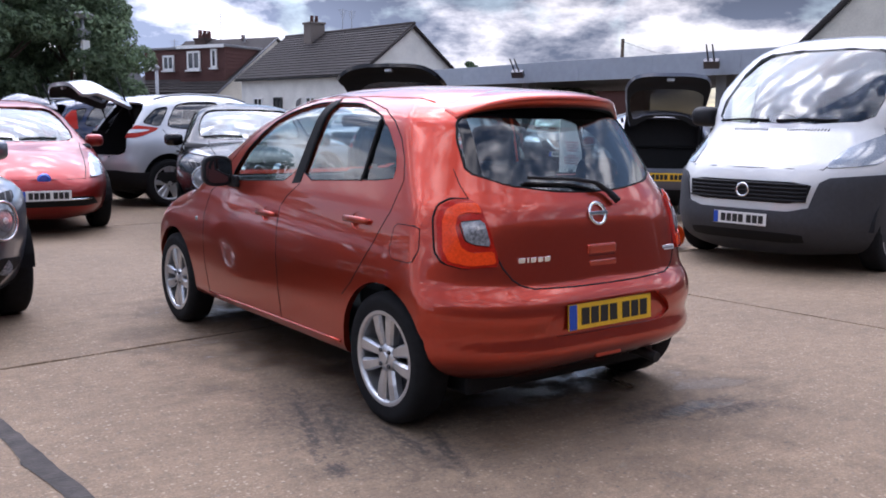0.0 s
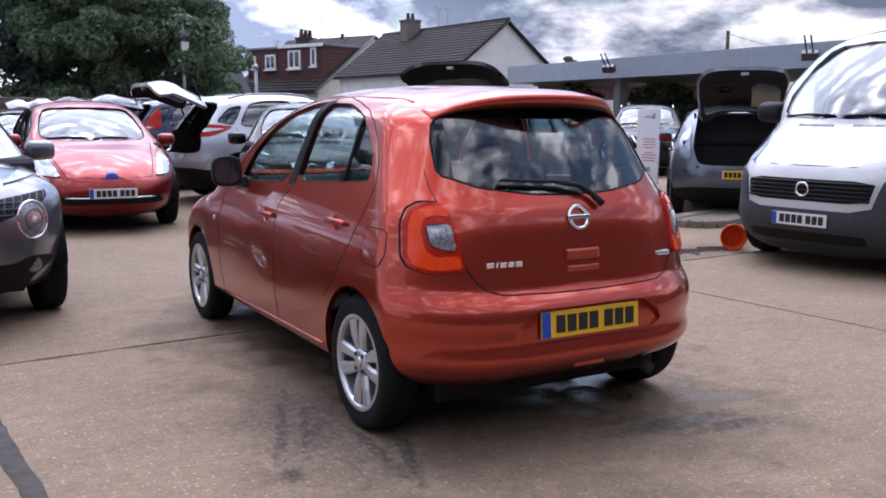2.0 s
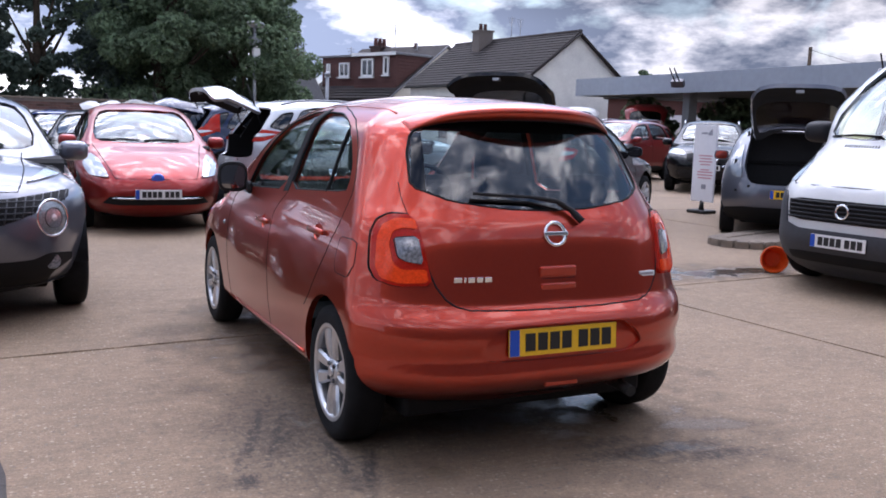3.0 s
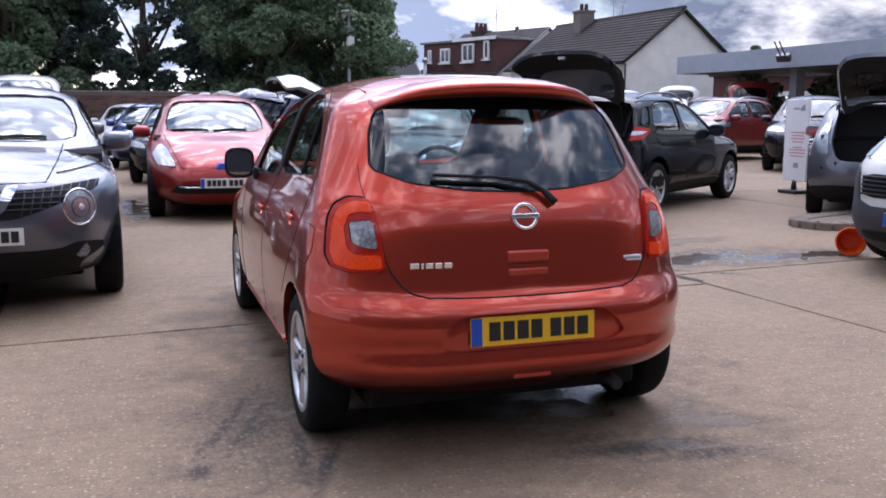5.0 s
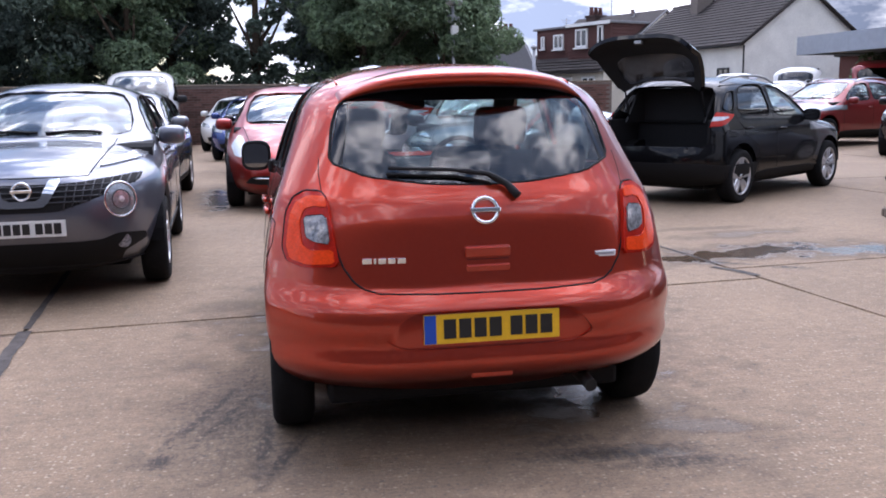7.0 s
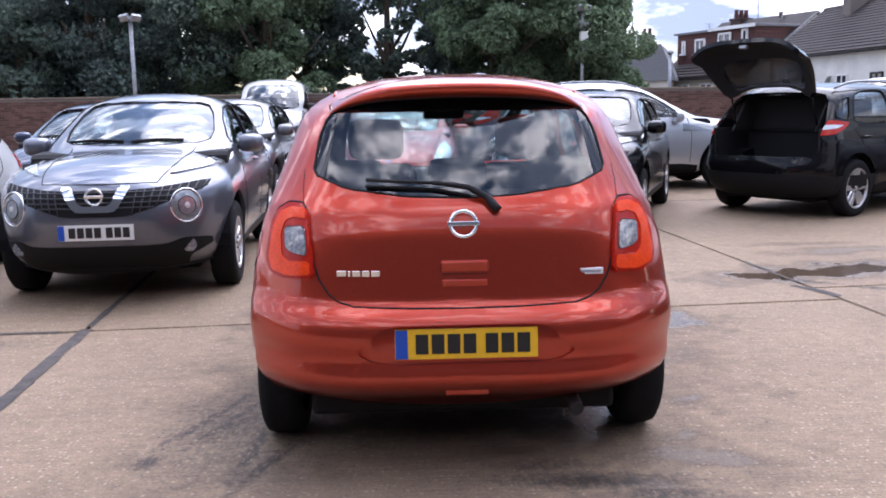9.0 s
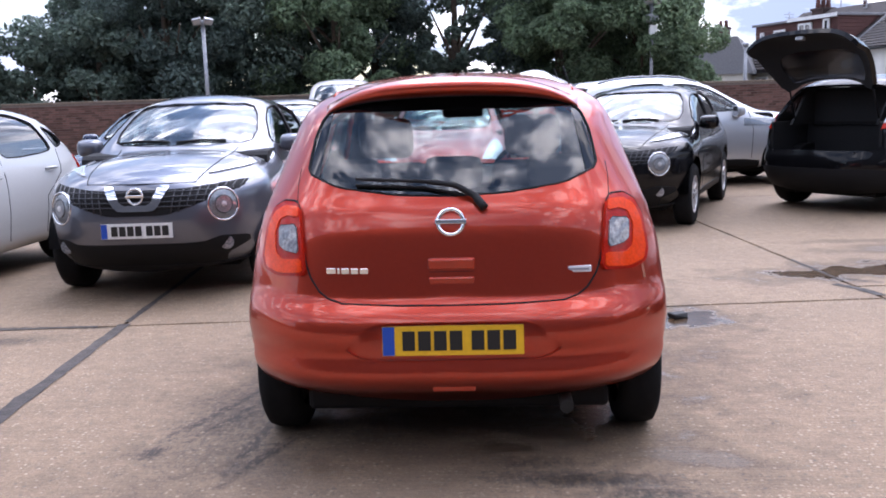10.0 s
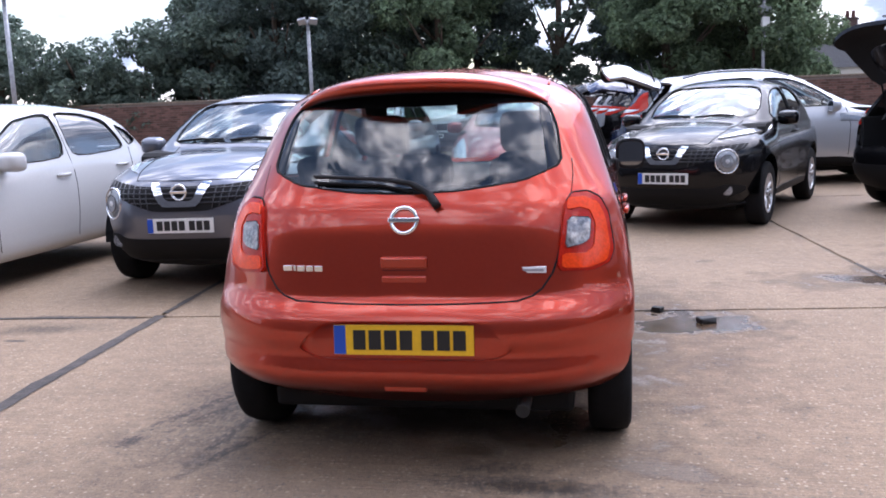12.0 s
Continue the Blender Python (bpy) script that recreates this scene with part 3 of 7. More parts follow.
        no.matrix_basis = pose(w * 0.79, 0.045 * math.cos(a), 0.045 * math.sin(a))
    return hub


def make_plate(parent, y, z, sign, colour, tilt=0.0, marks=7, width=0.52, x=0.0):
    """A number plate with plain bars in place of its characters."""
    p = part("number_plate", box(-width / 2, width / 2, -0.004, 0.004, -0.0555, 0.0555, 0.002), M[colour], parent, "number plate with dark bars and a blue band")
    p.matrix_basis = pose(x, y, z, tilt, 0, 0 if sign < 0 else 180)
    part("plate_band", box(-width / 2 + 0.002, -width / 2 + 0.046, -0.0065, -0.003, -0.053, 0.053), M["plate_blue"], p)
    cw = 0.046
    starts = [-width / 2 + 0.075 + i * 0.058 for i in range(4)] + [-width / 2 + 0.075 + 4 * 0.058 + 0.022 + i * 0.058 for i in range(3)]
    bar = None
    for s in starts[:marks]:
        if bar is None:
            bb = box(0, cw, -0.0065, -0.003, -0.036, 0.036)
            bar = bpy.data.meshes.new("plate_bar")
            bb.to_mesh(bar)
            bb.free()
            bar.materials.append(M["plate_black"])
        o = new("plate_bar", bar)
        o.parent = p
        o.matrix_basis = pose(s, 0, 0)
    return p


def make_seat(parent, x, y, z, w=0.50):
    seat = part("front_seat", box(x - w / 2, x + w / 2, y - 0.25, y + 0.25, z, z + 0.16, 0.05), M["seat"], parent)
    bm = box(-w / 2 + 0.01, w / 2 - 0.01, -0.06, 0.07, 0, 0.60, 0.05)
    for v in bm.verts:
        if v.co.z > 0.3:
            v.co.x *= 0.82
    b = part("backrest", bm, M["seat"], seat)
    b.matrix_basis = pose(x, y - 0.24, z + 0.08, 14)
    bm = box(-0.135, 0.135, -0.05, 0.055, 0.63, 0.83, 0.045)
    bm.transform(pose(x, y - 0.24, z + 0.08, 14))
    part("headrest", bm, M["seat"], seat)
    return seat


def make_interior(parent, y_dash, z_belt, y_seat, half_w, right_hand=1):
    """Dashboard, steering wheel, seats and inside mirror."""
    bm = bmesh.new()
    prism(rounded([(y_dash, z_belt - 0.25), (y_dash + 0.5, z_belt - 0.2), (y_dash + 0.48, z_belt + 0.0), (y_dash + 0.12, z_belt + 0.02), (y_dash + 0.0, z_belt - 0.05)], 1), "x", -half_w * 0.88, half_w * 0.88, bm)
    part("dashboard", bm, M["inner"], parent)
    bm = tube([(0.185 * math.cos(a), 0, 0.185 * math.sin(a)) for a in np.linspace(0, 2 * math.pi, 25)[:-1]], 0.016, 8, None, True)
    box(-0.18, 0.18, -0.015, 0.015, -0.03, 0.03, 0.01, bm)
    box(-0.05, 0.05, -0.02, 0.02, -0.17, 0.03, 0.01, bm)
    s = part("steering_wheel", bm, M["trim"], parent)
    s.matrix_basis = pose(0.36 * right_hand, y_dash - 0.10, z_belt - 0.03, -22)
    for x in (-0.36, 0.36):
        make_seat(parent, x, y_seat, z_belt - 0.55)
    bm = box(-half_w * 0.8, half_w * 0.8, y_seat - 1.05, y_seat - 0.6, z_belt - 0.55, z_belt - 0.40, 0.04)
    r = part("rear_seat", bm, M["seat"], parent)
    bm = box(-half_w * 0.8, half_w * 0.8, -0.06, 0.06, 0, 0.52, 0.05)
    b = part("rear_backrest", bm, M["seat"], r)
    b.matrix_basis = pose(0, y_seat - 1.0, z_belt - 0.45, 16)
    for x in (-0.42, 0.0, 0.42):
        h = part("rear_headrest", box(-0.12, 0.12, -0.045, 0.045, 0.52, 0.66, 0.04), M["seat"], r)
        h.matrix_basis = pose(x, y_seat - 1.0, z_belt - 0.45, 16)


def make_door_mirror(parent, x, y, z, side, mat, scale=1.0):
    bm = bmesh.new()
    bmesh.ops.create_uvsphere(bm, u_segments=20, v_segments=12, radius=1)
    for v in bm.verts:
        c = v.co
        v.co = Vector((math.copysign(abs(c.x) ** 0.62, c.x) * 0.112, (c.y if c.y > 0 else max(c.y, -0.25)) * 0.11, math.copysign(abs(c.z) ** 0.62, c.z) * 0.080)) * scale
    for f in bm.faces:
        f.smooth = True
    m = part("door_mirror", bm, mat, parent)
    m.matrix_basis = pose(x, y, z, 0, 0, 5 * side)
    oval = [(math.copysign(abs(math.cos(a)) ** 0.6, math.cos(a)) * 0.092 * scale, math.copysign(abs(math.sin(a)) ** 0.6, math.sin(a)) * 0.062 * scale) for a in np.linspace(0, 2 * math.pi, 33)[:-1]]
    g = prism(oval, "y", -0.030 * scale, -0.026 * scale)
    part("mirror_glass", g, M["mirror"], m)
    part("mirror_arm", tube([(-side * 0.07, 0, -0.03), (-side * 0.19, 0.01, -0.06)], [0.016, 0.022], 8), M["trim"], m)
    return m


def rest_wheels(parent, ys, half_track, r, style):
    for y in ys:
        for side in (-1, 1):
            make_wheel("wheel", parent, side * (half_track), y, r, side, style)


def liners(parent, ys, half_w, r):
    """Wheel housings and the flat underside."""
    for y in ys:
        for s in (-1, 1):
            bm = bmesh.new()
            n = 14
            outer, inner = [], []
            for i in range(n + 1):
                a = math.pi * i / n
                outer.append(bm.verts.new((s * (half_w - 0.025), y + r * math.cos(a), r * 0.92 + r * math.sin(a))))
                inner.append(bm.verts.new((s * (half_w - 0.34), y + r * math.cos(a), r * 0.92 + r * math.sin(a))))
            for i in range(n):
                bm.faces.new((outer[i], outer[i + 1], inner[i + 1], inner[i]))
            bm.faces.new(inner)
            bmesh.ops.solidify(bm, geom=bm.faces[:], thickness=0.006)
            part("wheel_housing", bm, M["trim"], parent)


def arch_cutters(ys, half_w, r, lift, bm=None):
    bm = bm or bmesh.new()
    for y in ys:
        for s in (-1, 1):
            pts = [(y + r * math.cos(a), lift + r * math.sin(a)) for a in np.linspace(-0.15 * math.pi, 1.15 * math.pi, 24)] + [(y - r * 0.9, 0.0), (y + r * 0.9, 0.0)]
            prism(pts, "x", half_w - 0.30, half_w + 0.4, bm, s)
    return bm


# ---- cars in general ----
ALLOY_TEN = dict(rim=0.205, width=0.20, spokes=5, half_in=0.020, half_out=0.026, split=0.022, mat="alloy", nuts=5)
ALLOY_FIVE = dict(rim=0.232, width=0.215, spokes=5, half_in=0.028, half_out=0.042, split=0.020, mat="alloy", nuts=5)
STEEL_TRIM = dict(rim=0.205, width=0.20, spokes=8, half_in=0.022, half_out=0.030, mat="dark_alloy", nuts=5)


def build_car(name, spec, colour, label, glass_mat="glass"):
    """A car at the origin, rear axle on y = 0, facing +y: body, panes, lamps, wheels, hatch and interior."""
    car = thing(name, Matrix.Identity(4), label, "car" if "van" not in name else "van")
    shape, wb, hw = spec["shape"], spec["wb"], spec["half_w"]
    body = Body(shape, *spec.get("res", (72, 18, 26)))
    me = body.solid()
    cutters = arch_cutters((0, wb), hw, spec["arch_r"], spec["wheel_r"] + 0.02)
    me = cut(me, cutters)
    cutters = bmesh.new()
    for poly in spec["side_windows"]:
        for s in (-1, 1):
            prism(rounded(poly), "x", 0.40, 1.4, cutters, s)
    me = cut(me, cutters)
    cutters = prism(rounded(spec["windscreen"]), "y", wb * 0.5, 6.0)
    hatch = spec.get("hatch")
    if hatch:
        prism(rounded(hatch), "y", -3.0, spec["hatch_y"], cutters)
    elif spec.get("rear_window"):
        prism(rounded(spec["rear_window"]), "y", -3.0, spec["hatch_y"], cutters)
    me = cut(me, cutters)
    part("body", body.skin(me, 0.03, [M[colour], M["inner"]]), None, car)
    for i, poly in enumerate(spec["side_windows"]):
        for s in (-1, 1):
            mat = M["boot_glass"] if hatch and i > 1 else M["privacy"] if glass_mat == "privacy" and i else M["glass"]
            w = part("side_window", piece(body, prism(rounded(poly), "x", 0.40, 1.4, None, s), -0.010, -0.014, [mat, M["pane_back"]]), None, car)
            ring = rounded(poly)
            part("window_seal", tube(side_line(shape, ring + ring[:1], s, -0.003, 1)[:-1], 0.008, 6, None, True), M[spec.get("seal", "gap")], w)
    w = part("windscreen", even_pane(piece(body, prism(rounded(spec["windscreen"]), "y", wb * 0.5, 6.0), -0.008, -0.012, [M["glass"], M["pane_back"]]), 0.55, 0.35), None, car)
    ring = rounded(spec["windscreen"])
    part("windscreen_seal", tube(end_line(shape, ring + ring[:1], 1, -0.003, 1)[:-1], 0.006, 6, None, True), M["gap"], w)
    (x0, zz), (x1, _) = spec["windscreen"][:2]
    for a, b in ((0.86, 0.15), (0.05, -0.6)):
        pts = end_line(shape, [(x0 * -a, zz + 0.03), (x0 * -(a + b) / 2, zz + 0.045), (x0 * -b, zz + 0.035)], 1, 0.012, 4)
        part("wiper", tube(pts, 0.011, 6), M["gap"], car)
    if hatch:
        hy, hz = spec["hinge"]
        turn = Matrix.Translation((0, hy, hz)) @ Matrix.Rotation(radians(-spec["hatch_angle"]), 4, "X") @ Matrix.Translation((0, -hy, -hz))
        hm = cut(body.solid(), prism(rounded([(x * 0.985, zz - (0 if zz > 1 else -0.006)) for x, zz in hatch]), "y", -3.0, spec["hatch_y"]), "INTERSECT")
        hm = cut(hm, prism(rounded(spec["rear_window"]), "y", -3.5, spec["hatch_y"] + 0.5))
        h = part("tailgate", body.skin(hm, 0.05, [M[colour], M["inner"]]), None, car, "raised tailgate with a dark lining")
        h.matrix_basis = turn
        part("rear_window", piece(body, prism(rounded(spec["rear_window"]), "y", -3.0, spec["hatch_y"]), -0.008, -0.012, [M["dark_glass"], M["pane_back"]]), None, h)
        for s in (-1, 1):
            x = hw * 0.62
            part("gas_strut", tube([(s * x, hy + 0.02, hz - 0.45), turn @ Vector((s * x * 0.95, hy - 0.22, hz - 0.28))], 0.012, 6), M["gap"], car)
        part("tailgate_latch", box(-0.05, 0.05, end_y(shape, 0, hatch[0][1] + 0.05, -1) + 0.06, end_y(shape, 0, hatch[0][1] + 0.05, -1) + 0.10, hatch[0][1] + 0.02, hatch[0][1] + 0.07, 0.006), M["steel"], h)
        part("boot_floor", box(-hw * 0.80, hw * 0.80, shape.rear(hatch[0][1]) + 0.12, 0.75, hatch[0][1] - 0.10, hatch[0][1] - 0.07, 0.01), M["inner"], car)
        # lower panel: rear seat back; upper one: added to keep the boot dark
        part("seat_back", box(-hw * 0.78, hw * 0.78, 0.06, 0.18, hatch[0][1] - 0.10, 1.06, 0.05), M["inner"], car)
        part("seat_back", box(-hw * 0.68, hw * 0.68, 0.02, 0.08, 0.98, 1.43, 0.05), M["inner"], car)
        for s in (-1, 1):
            part("boot_lining", box(s * hw * 0.80 - 0.02, s * hw * 0.80 + 0.02, shape.rear(0.9) + 0.22, 0.5, hatch[0][1] - 0.10, 1.04, 0.01), M["inner"], car)
        # panels added to block light from the quarter windows into the boot
        for s in (-1, 1):
            part("pillar_lining", prism([(-0.40, 1.0), (0.10, 1.0), (0.10, 1.42), (-0.12, 1.42)], "x", 0.55, 0.58, None, s), M["inner"], car)
        part("boot_sill", box(-hw * 0.62, hw * 0.62, shape.rear(hatch[0][1]) + 0.04, shape.rear(hatch[0][1]) + 0.10, hatch[0][1] - 0.04, hatch[0][1] - 0.005, 0.008), M["trim"], car)
    elif spec.get("rear_window"):
        part("rear_window", piece(body, prism(rounded(spec["rear_window"]), "y", -3.0, spec["hatch_y"]), -0.008, -0.012, [M["privacy"], M["pane_back"]]), None, car)
    for nm, axis, poly, out, mat in spec.get("lamps", ()):
        for s in (-1, 1):
            if axis == "x":
                cutter = prism(rounded(poly), "x", spec.get("lamp_x", 0.2), 1.4, None, s)
            else:
                lo, hi = (-3.0, spec.get("lamp_y", -0.32)) if axis == "rear" else (wb * 0.75, 6.0)
                cutter = prism(rounded(poly if s > 0 else mirrored(poly)), "y", lo, hi)
            part(nm, piece(body, cutter, out, out - 0.03, [M[mat]]), None, car)
    for nm, axis, poly, out, mat in spec.get("panels", ()):
        if axis == "side":
            for s in (-1, 1):
                part(nm, piece(body, prism(rounded(poly, 1), "x", 0.3, 1.4, None, s), out, out - 0.03, [M[mat]]), None, car)
        else:
            lo, hi = (-3.0, 0.4) if axis == "rear" else (wb * 0.75, 6.0)
            part(nm, piece(body, prism(rounded(poly, 1), "y", lo, hi), out, out - 0.03, [M[mat]]), None, car)
    for pts in spec.get("seams", ()):
        for s in (-1, 1):
            part("shut_line", tube(side_line(shape, pts, s, -0.002), 0.005, 6), M["gap"], car)
    for pts in spec.get("end_seams", ()):
        part("shut_line", tube(end_line(shape, pts, 1, -0.002), 0.005, 6), M["gap"], car)
    for y, z in spec.get("handles", ()):
        for s in (-1, 1):
            x = float(shape.half(np.float64(y), np.float64(z)))
            part("door_handle", tube([(s * (x + 0.004), y - 0.10, z), (s * (x + 0.028), y - 0.06, z + 0.003), (s * (x + 0.028), y + 0.06, z + 0.003), (s * (x + 0.004), y + 0.10, z)], [0.010, 0.014, 0.014, 0.010], 8), M[spec.get("handle_mat", colour)], car)
    if spec.get("mirror"):
        y, z = spec["mirror"]
        x = float(shape.half(np.float64(y), np.float64(z))) + 0.13
        for s in (-1, 1):
            make_door_mirror(car, s * x, y, z, s, M[spec.get("mirror_mat", colour)], spec.get("mirror_scale", 1.0))
    rest_wheels(car, (0, wb), spec["half_track"], spec["wheel_r"], spec["style"])
    liners(car, (0, wb), hw, spec["arch_r"])
    part("underside", box(-hw * 0.68, hw * 0.68, shape.rear(0.3) + 0.3, shape.front(0.3) - 0.45, 0.18, 0.26, 0.02), M["gap"], car)
    if spec.get("seat_y") is not None:
        make_interior(car, spec["dash_y"], spec["belt"], spec["seat_y"], hw)
    if spec.get("rails"):
        for s in (-1, 1):
            pts = [(s * spec["rails"][2], y, float(shape.top(np.float64(y))) + dz) for y, dz in zip(np.linspace(*spec["rails"][:2], 7), (-0.05, -0.01, 0.0, 0.0, 0.0, -0.01, -0.05))]
            part("roof_rail", tube(pts, 0.014, 8), M["chrome" if colour != "black" else "steel"], car)
    return car


def repaint(car, colour):
    """Gives a copied car its own paint."""
    for ob in car.children_recursive:
        for slot in ob.material_slots:
            if slot.material and slot.material.name.startswith("paint_"):
                slot.link = "OBJECT"
                slot.material = M[colour]
    return car


def set_tailgate(car, spec, degrees):
    """Raises a copied car's tailgate by another angle."""
    hy, hz = spec["hinge"]
    for ob in car.children:
        if ob.name.startswith("tailgate"):
            ob.matrix_basis = Matrix.Translation((0, hy, hz)) @ Matrix.Rotation(radians(-degrees), 4, "X") @ Matrix.Translation((0, -hy, -hz))
    return car


def parked(car, x, y, heading, wb, axle="rear"):
    """Pose for a car by its axle's middle and its heading, degrees anticlockwise from +y."""
    m = pose(x, y, 0, 0, 0, heading)
    return m @ pose(0, -wb, 0) if axle == "front" else m


def ring_badge(parent, x, y, z, r, sign, mat="chrome", bar=True, tilt=0.0):
    bm = lathe([(r * 0.74, 0.0), (r * 0.80, 0.008), (r, 0.008), (r * 1.02, 0.0)], 28, "y", False)
    if bar:
        box(-r * 1.08, r * 1.08, 0.002, 0.011, -r * 0.16, r * 0.16, 0.002, bm)
    b = part("badge", bm, M[mat], parent, "round chrome badge")
    b.matrix_basis = pose(x, y, z, 0, 0, 0 if sign > 0 else 180) @ pose(0, 0, 0, tilt)
    return b


SUV_SHAPE = Shape(
    rear=[(0.2, -0.62), (0.3, -0.74), (0.45, -0.83), (0.62, -0.83), (0.72, -0.79), (0.95, -0.77), (1.05, -0.73), (1.12, -0.68), (1.35, -0.50), (1.5, -0.36), (1.7, -0.15)],
    front=[(0.2, 3.30), (0.35, 3.48), (0.5, 3.54), (0.75, 3.53), (0.88, 3.44), (0.98, 3.2), (1.7, 3.2)],
    top=[(-0.8, 1.30), (-0.55, 1.47), (-0.3, 1.53), (0.3, 1.575), (0.9, 1.58), (1.3, 1.55), (1.6, 1.46), (2.25, 1.10), (2.4, 1.06), (2.8, 1.01), (3.2, 0.92), (3.5, 0.78)],
    width=[(0.1, 0.83), (0.3, 0.87), (0.55, 0.90), (0.75, 0.895), (0.95, 0.87), (1.03, 0.83), (1.2, 0.77), (1.4, 0.68), (1.55, 0.62)],
    bottom=0.22, corner_rear=[(0.2, 0.35), (0.7, 0.35), (1.0, 0.32), (1.4, 0.30)], corner_front=[(0.2, 0.55), (0.9, 0.5)],
    plan=[(-0.8, 0.97), (0, 1), (2.6, 0.99), (3.5, 0.93)], roll=[(-0.8, 0.18), (1.3, 0.16), (1.8, 0.22), (2.5, 0.2), (3.5, 0.2)], core=(0.35, 2.5, 0.76))
SUV = dict(
    shape=SUV_SHAPE, wb=2.646, half_w=0.90, half_track=0.79, wheel_r=0.335, arch_r=0.395, style=ALLOY_FIVE, seat_y=1.35, dash_y=1.95, belt=1.02, hatch_y=0.1,
    side_windows=[[(2.02, 1.06), (1.72, 1.27), (1.42, 1.42), (0.98, 1.475), (1.0, 1.055)], [(0.90, 1.055), (0.88, 1.475), (0.45, 1.465), (0.20, 1.42), (-0.02, 1.10)], [(-0.09, 1.115), (0.09, 1.40), (-0.12, 1.36), (-0.34, 1.17)]],
    windscreen=[(-0.66, 1.09), (0.66, 1.09), (0.54, 1.49), (-0.54, 1.49)], rear_window=[(-0.58, 1.12), (0.58, 1.12), (0.50, 1.44), (-0.50, 1.44)],
    lamps=[("rear_lamp", "rear", [(0.60, 1.00), (0.95, 0.985), (0.95, 1.075), (0.60, 1.055)], 0.010, "lamp_red"), ("reversing_lamp", "rear", [(0.62, 0.955), (0.95, 0.945), (0.95, 0.982), (0.62, 0.997)], 0.009, "lamp_bright"), ("headlamp", "front", [(0.46, 0.80), (0.90, 0.84), (0.90, 0.97), (0.50, 0.90)], 0.006, "lamp_clear")],
    panels=[("lower_cladding", "rear", [(-0.95, 0.2), (0.95, 0.2), (0.95, 0.52), (-0.95, 0.52)], 0.006, "gap"), ("sill_cladding", "side", [(0.42, 0.2), (2.22, 0.2), (2.22, 0.38), (0.42, 0.38)], 0.006, "gap"),
            ("grille", "front", [(-0.42, 0.66), (0.42, 0.66), (0.44, 0.86), (-0.44, 0.86)], 0.003, "gap"), ("lower_intake", "front", [(-0.55, 0.32), (0.55, 0.32), (0.62, 0.50), (-0.62, 0.50)], 0.003, "trim")],
    seams=[[(0.95, 1.45), (0.95, 1.04), (0.98, 0.40)], [(-0.06, 1.08), (0.10, 0.85), (0.42, 0.70), (0.45, 0.38)], [(2.06, 1.05), (2.12, 0.80), (2.10, 0.40)]],
    handles=[(1.12, 0.90), (0.18, 0.93)], mirror=(1.86, 1.06), rails=(-0.1, 1.35, 0.60), lamp_y=-0.50)
SUV_OPEN = dict(SUV, lamps=[("rear_lamp", "x", [(-0.95, 0.955), (-0.95, 1.130), (-0.55, 1.145), (-0.10, 1.105), (-0.18, 1.055), (-0.45, 0.965)], 0.012, "lamp_red"),
                            ("reversing_lamp", "x", [(-0.86, 1.020), (-0.86, 1.066), (-0.45, 1.082), (-0.22, 1.075), (-0.45, 1.030)], 0.017, "lamp_bright"), SUV["lamps"][2]], lamp_x=0.745,
                hatch=[(-0.75, 0.72), (0.75, 0.72), (0.77, 0.86), (0.73, 1.12), (0.60, 1.46), (-0.60, 1.46), (-0.73, 1.12), (-0.77, 0.86)], hinge=(-0.36, 1.50), hatch_angle=101, lamp_y=-0.28)

CROSSOVER_SHAPE = Shape(
    rear=[(0.2, -0.5), (0.35, -0.68), (0.5, -0.735), (0.7, -0.73), (0.9, -0.70), (1.05, -0.62), (1.2, -0.5), (1.4, -0.3), (1.6, 0.0)],
    front=[(0.2, 3.12), (0.33, 3.30), (0.45, 3.37), (0.60, 3.39), (0.80, 3.37), (0.92, 3.28), (1.0, 3.12), (1.06, 2.95), (1.7, 2.95)],
    top=[(-0.75, 1.15), (-0.45, 1.40), (0.0, 1.50), (0.6, 1.55), (1.1, 1.55), (1.4, 1.50), (1.7, 1.37), (2.15, 1.12), (2.28, 1.08), (2.7, 1.05), (3.05, 0.99), (3.3, 0.90), (3.45, 0.75)],
    width=[(0.1, 0.81), (0.3, 0.85), (0.55, 0.88), (0.75, 0.88), (0.92, 0.855), (1.02, 0.80), (1.2, 0.74), (1.4, 0.65), (1.55, 0.58)],
    bottom=0.21, corner_rear=[(0.2, 0.4), (1.4, 0.4)], corner_front=[(0.2, 0.60), (0.7, 0.62), (1.0, 0.55)],
    plan=[(-0.75, 0.97), (0, 1), (2.5, 1.0), (3.4, 0.95)], roll=[(-0.8, 0.2), (1.3, 0.17), (1.8, 0.22), (2.3, 0.24), (3.4, 0.22)], core=(0.35, 2.45, 0.74))
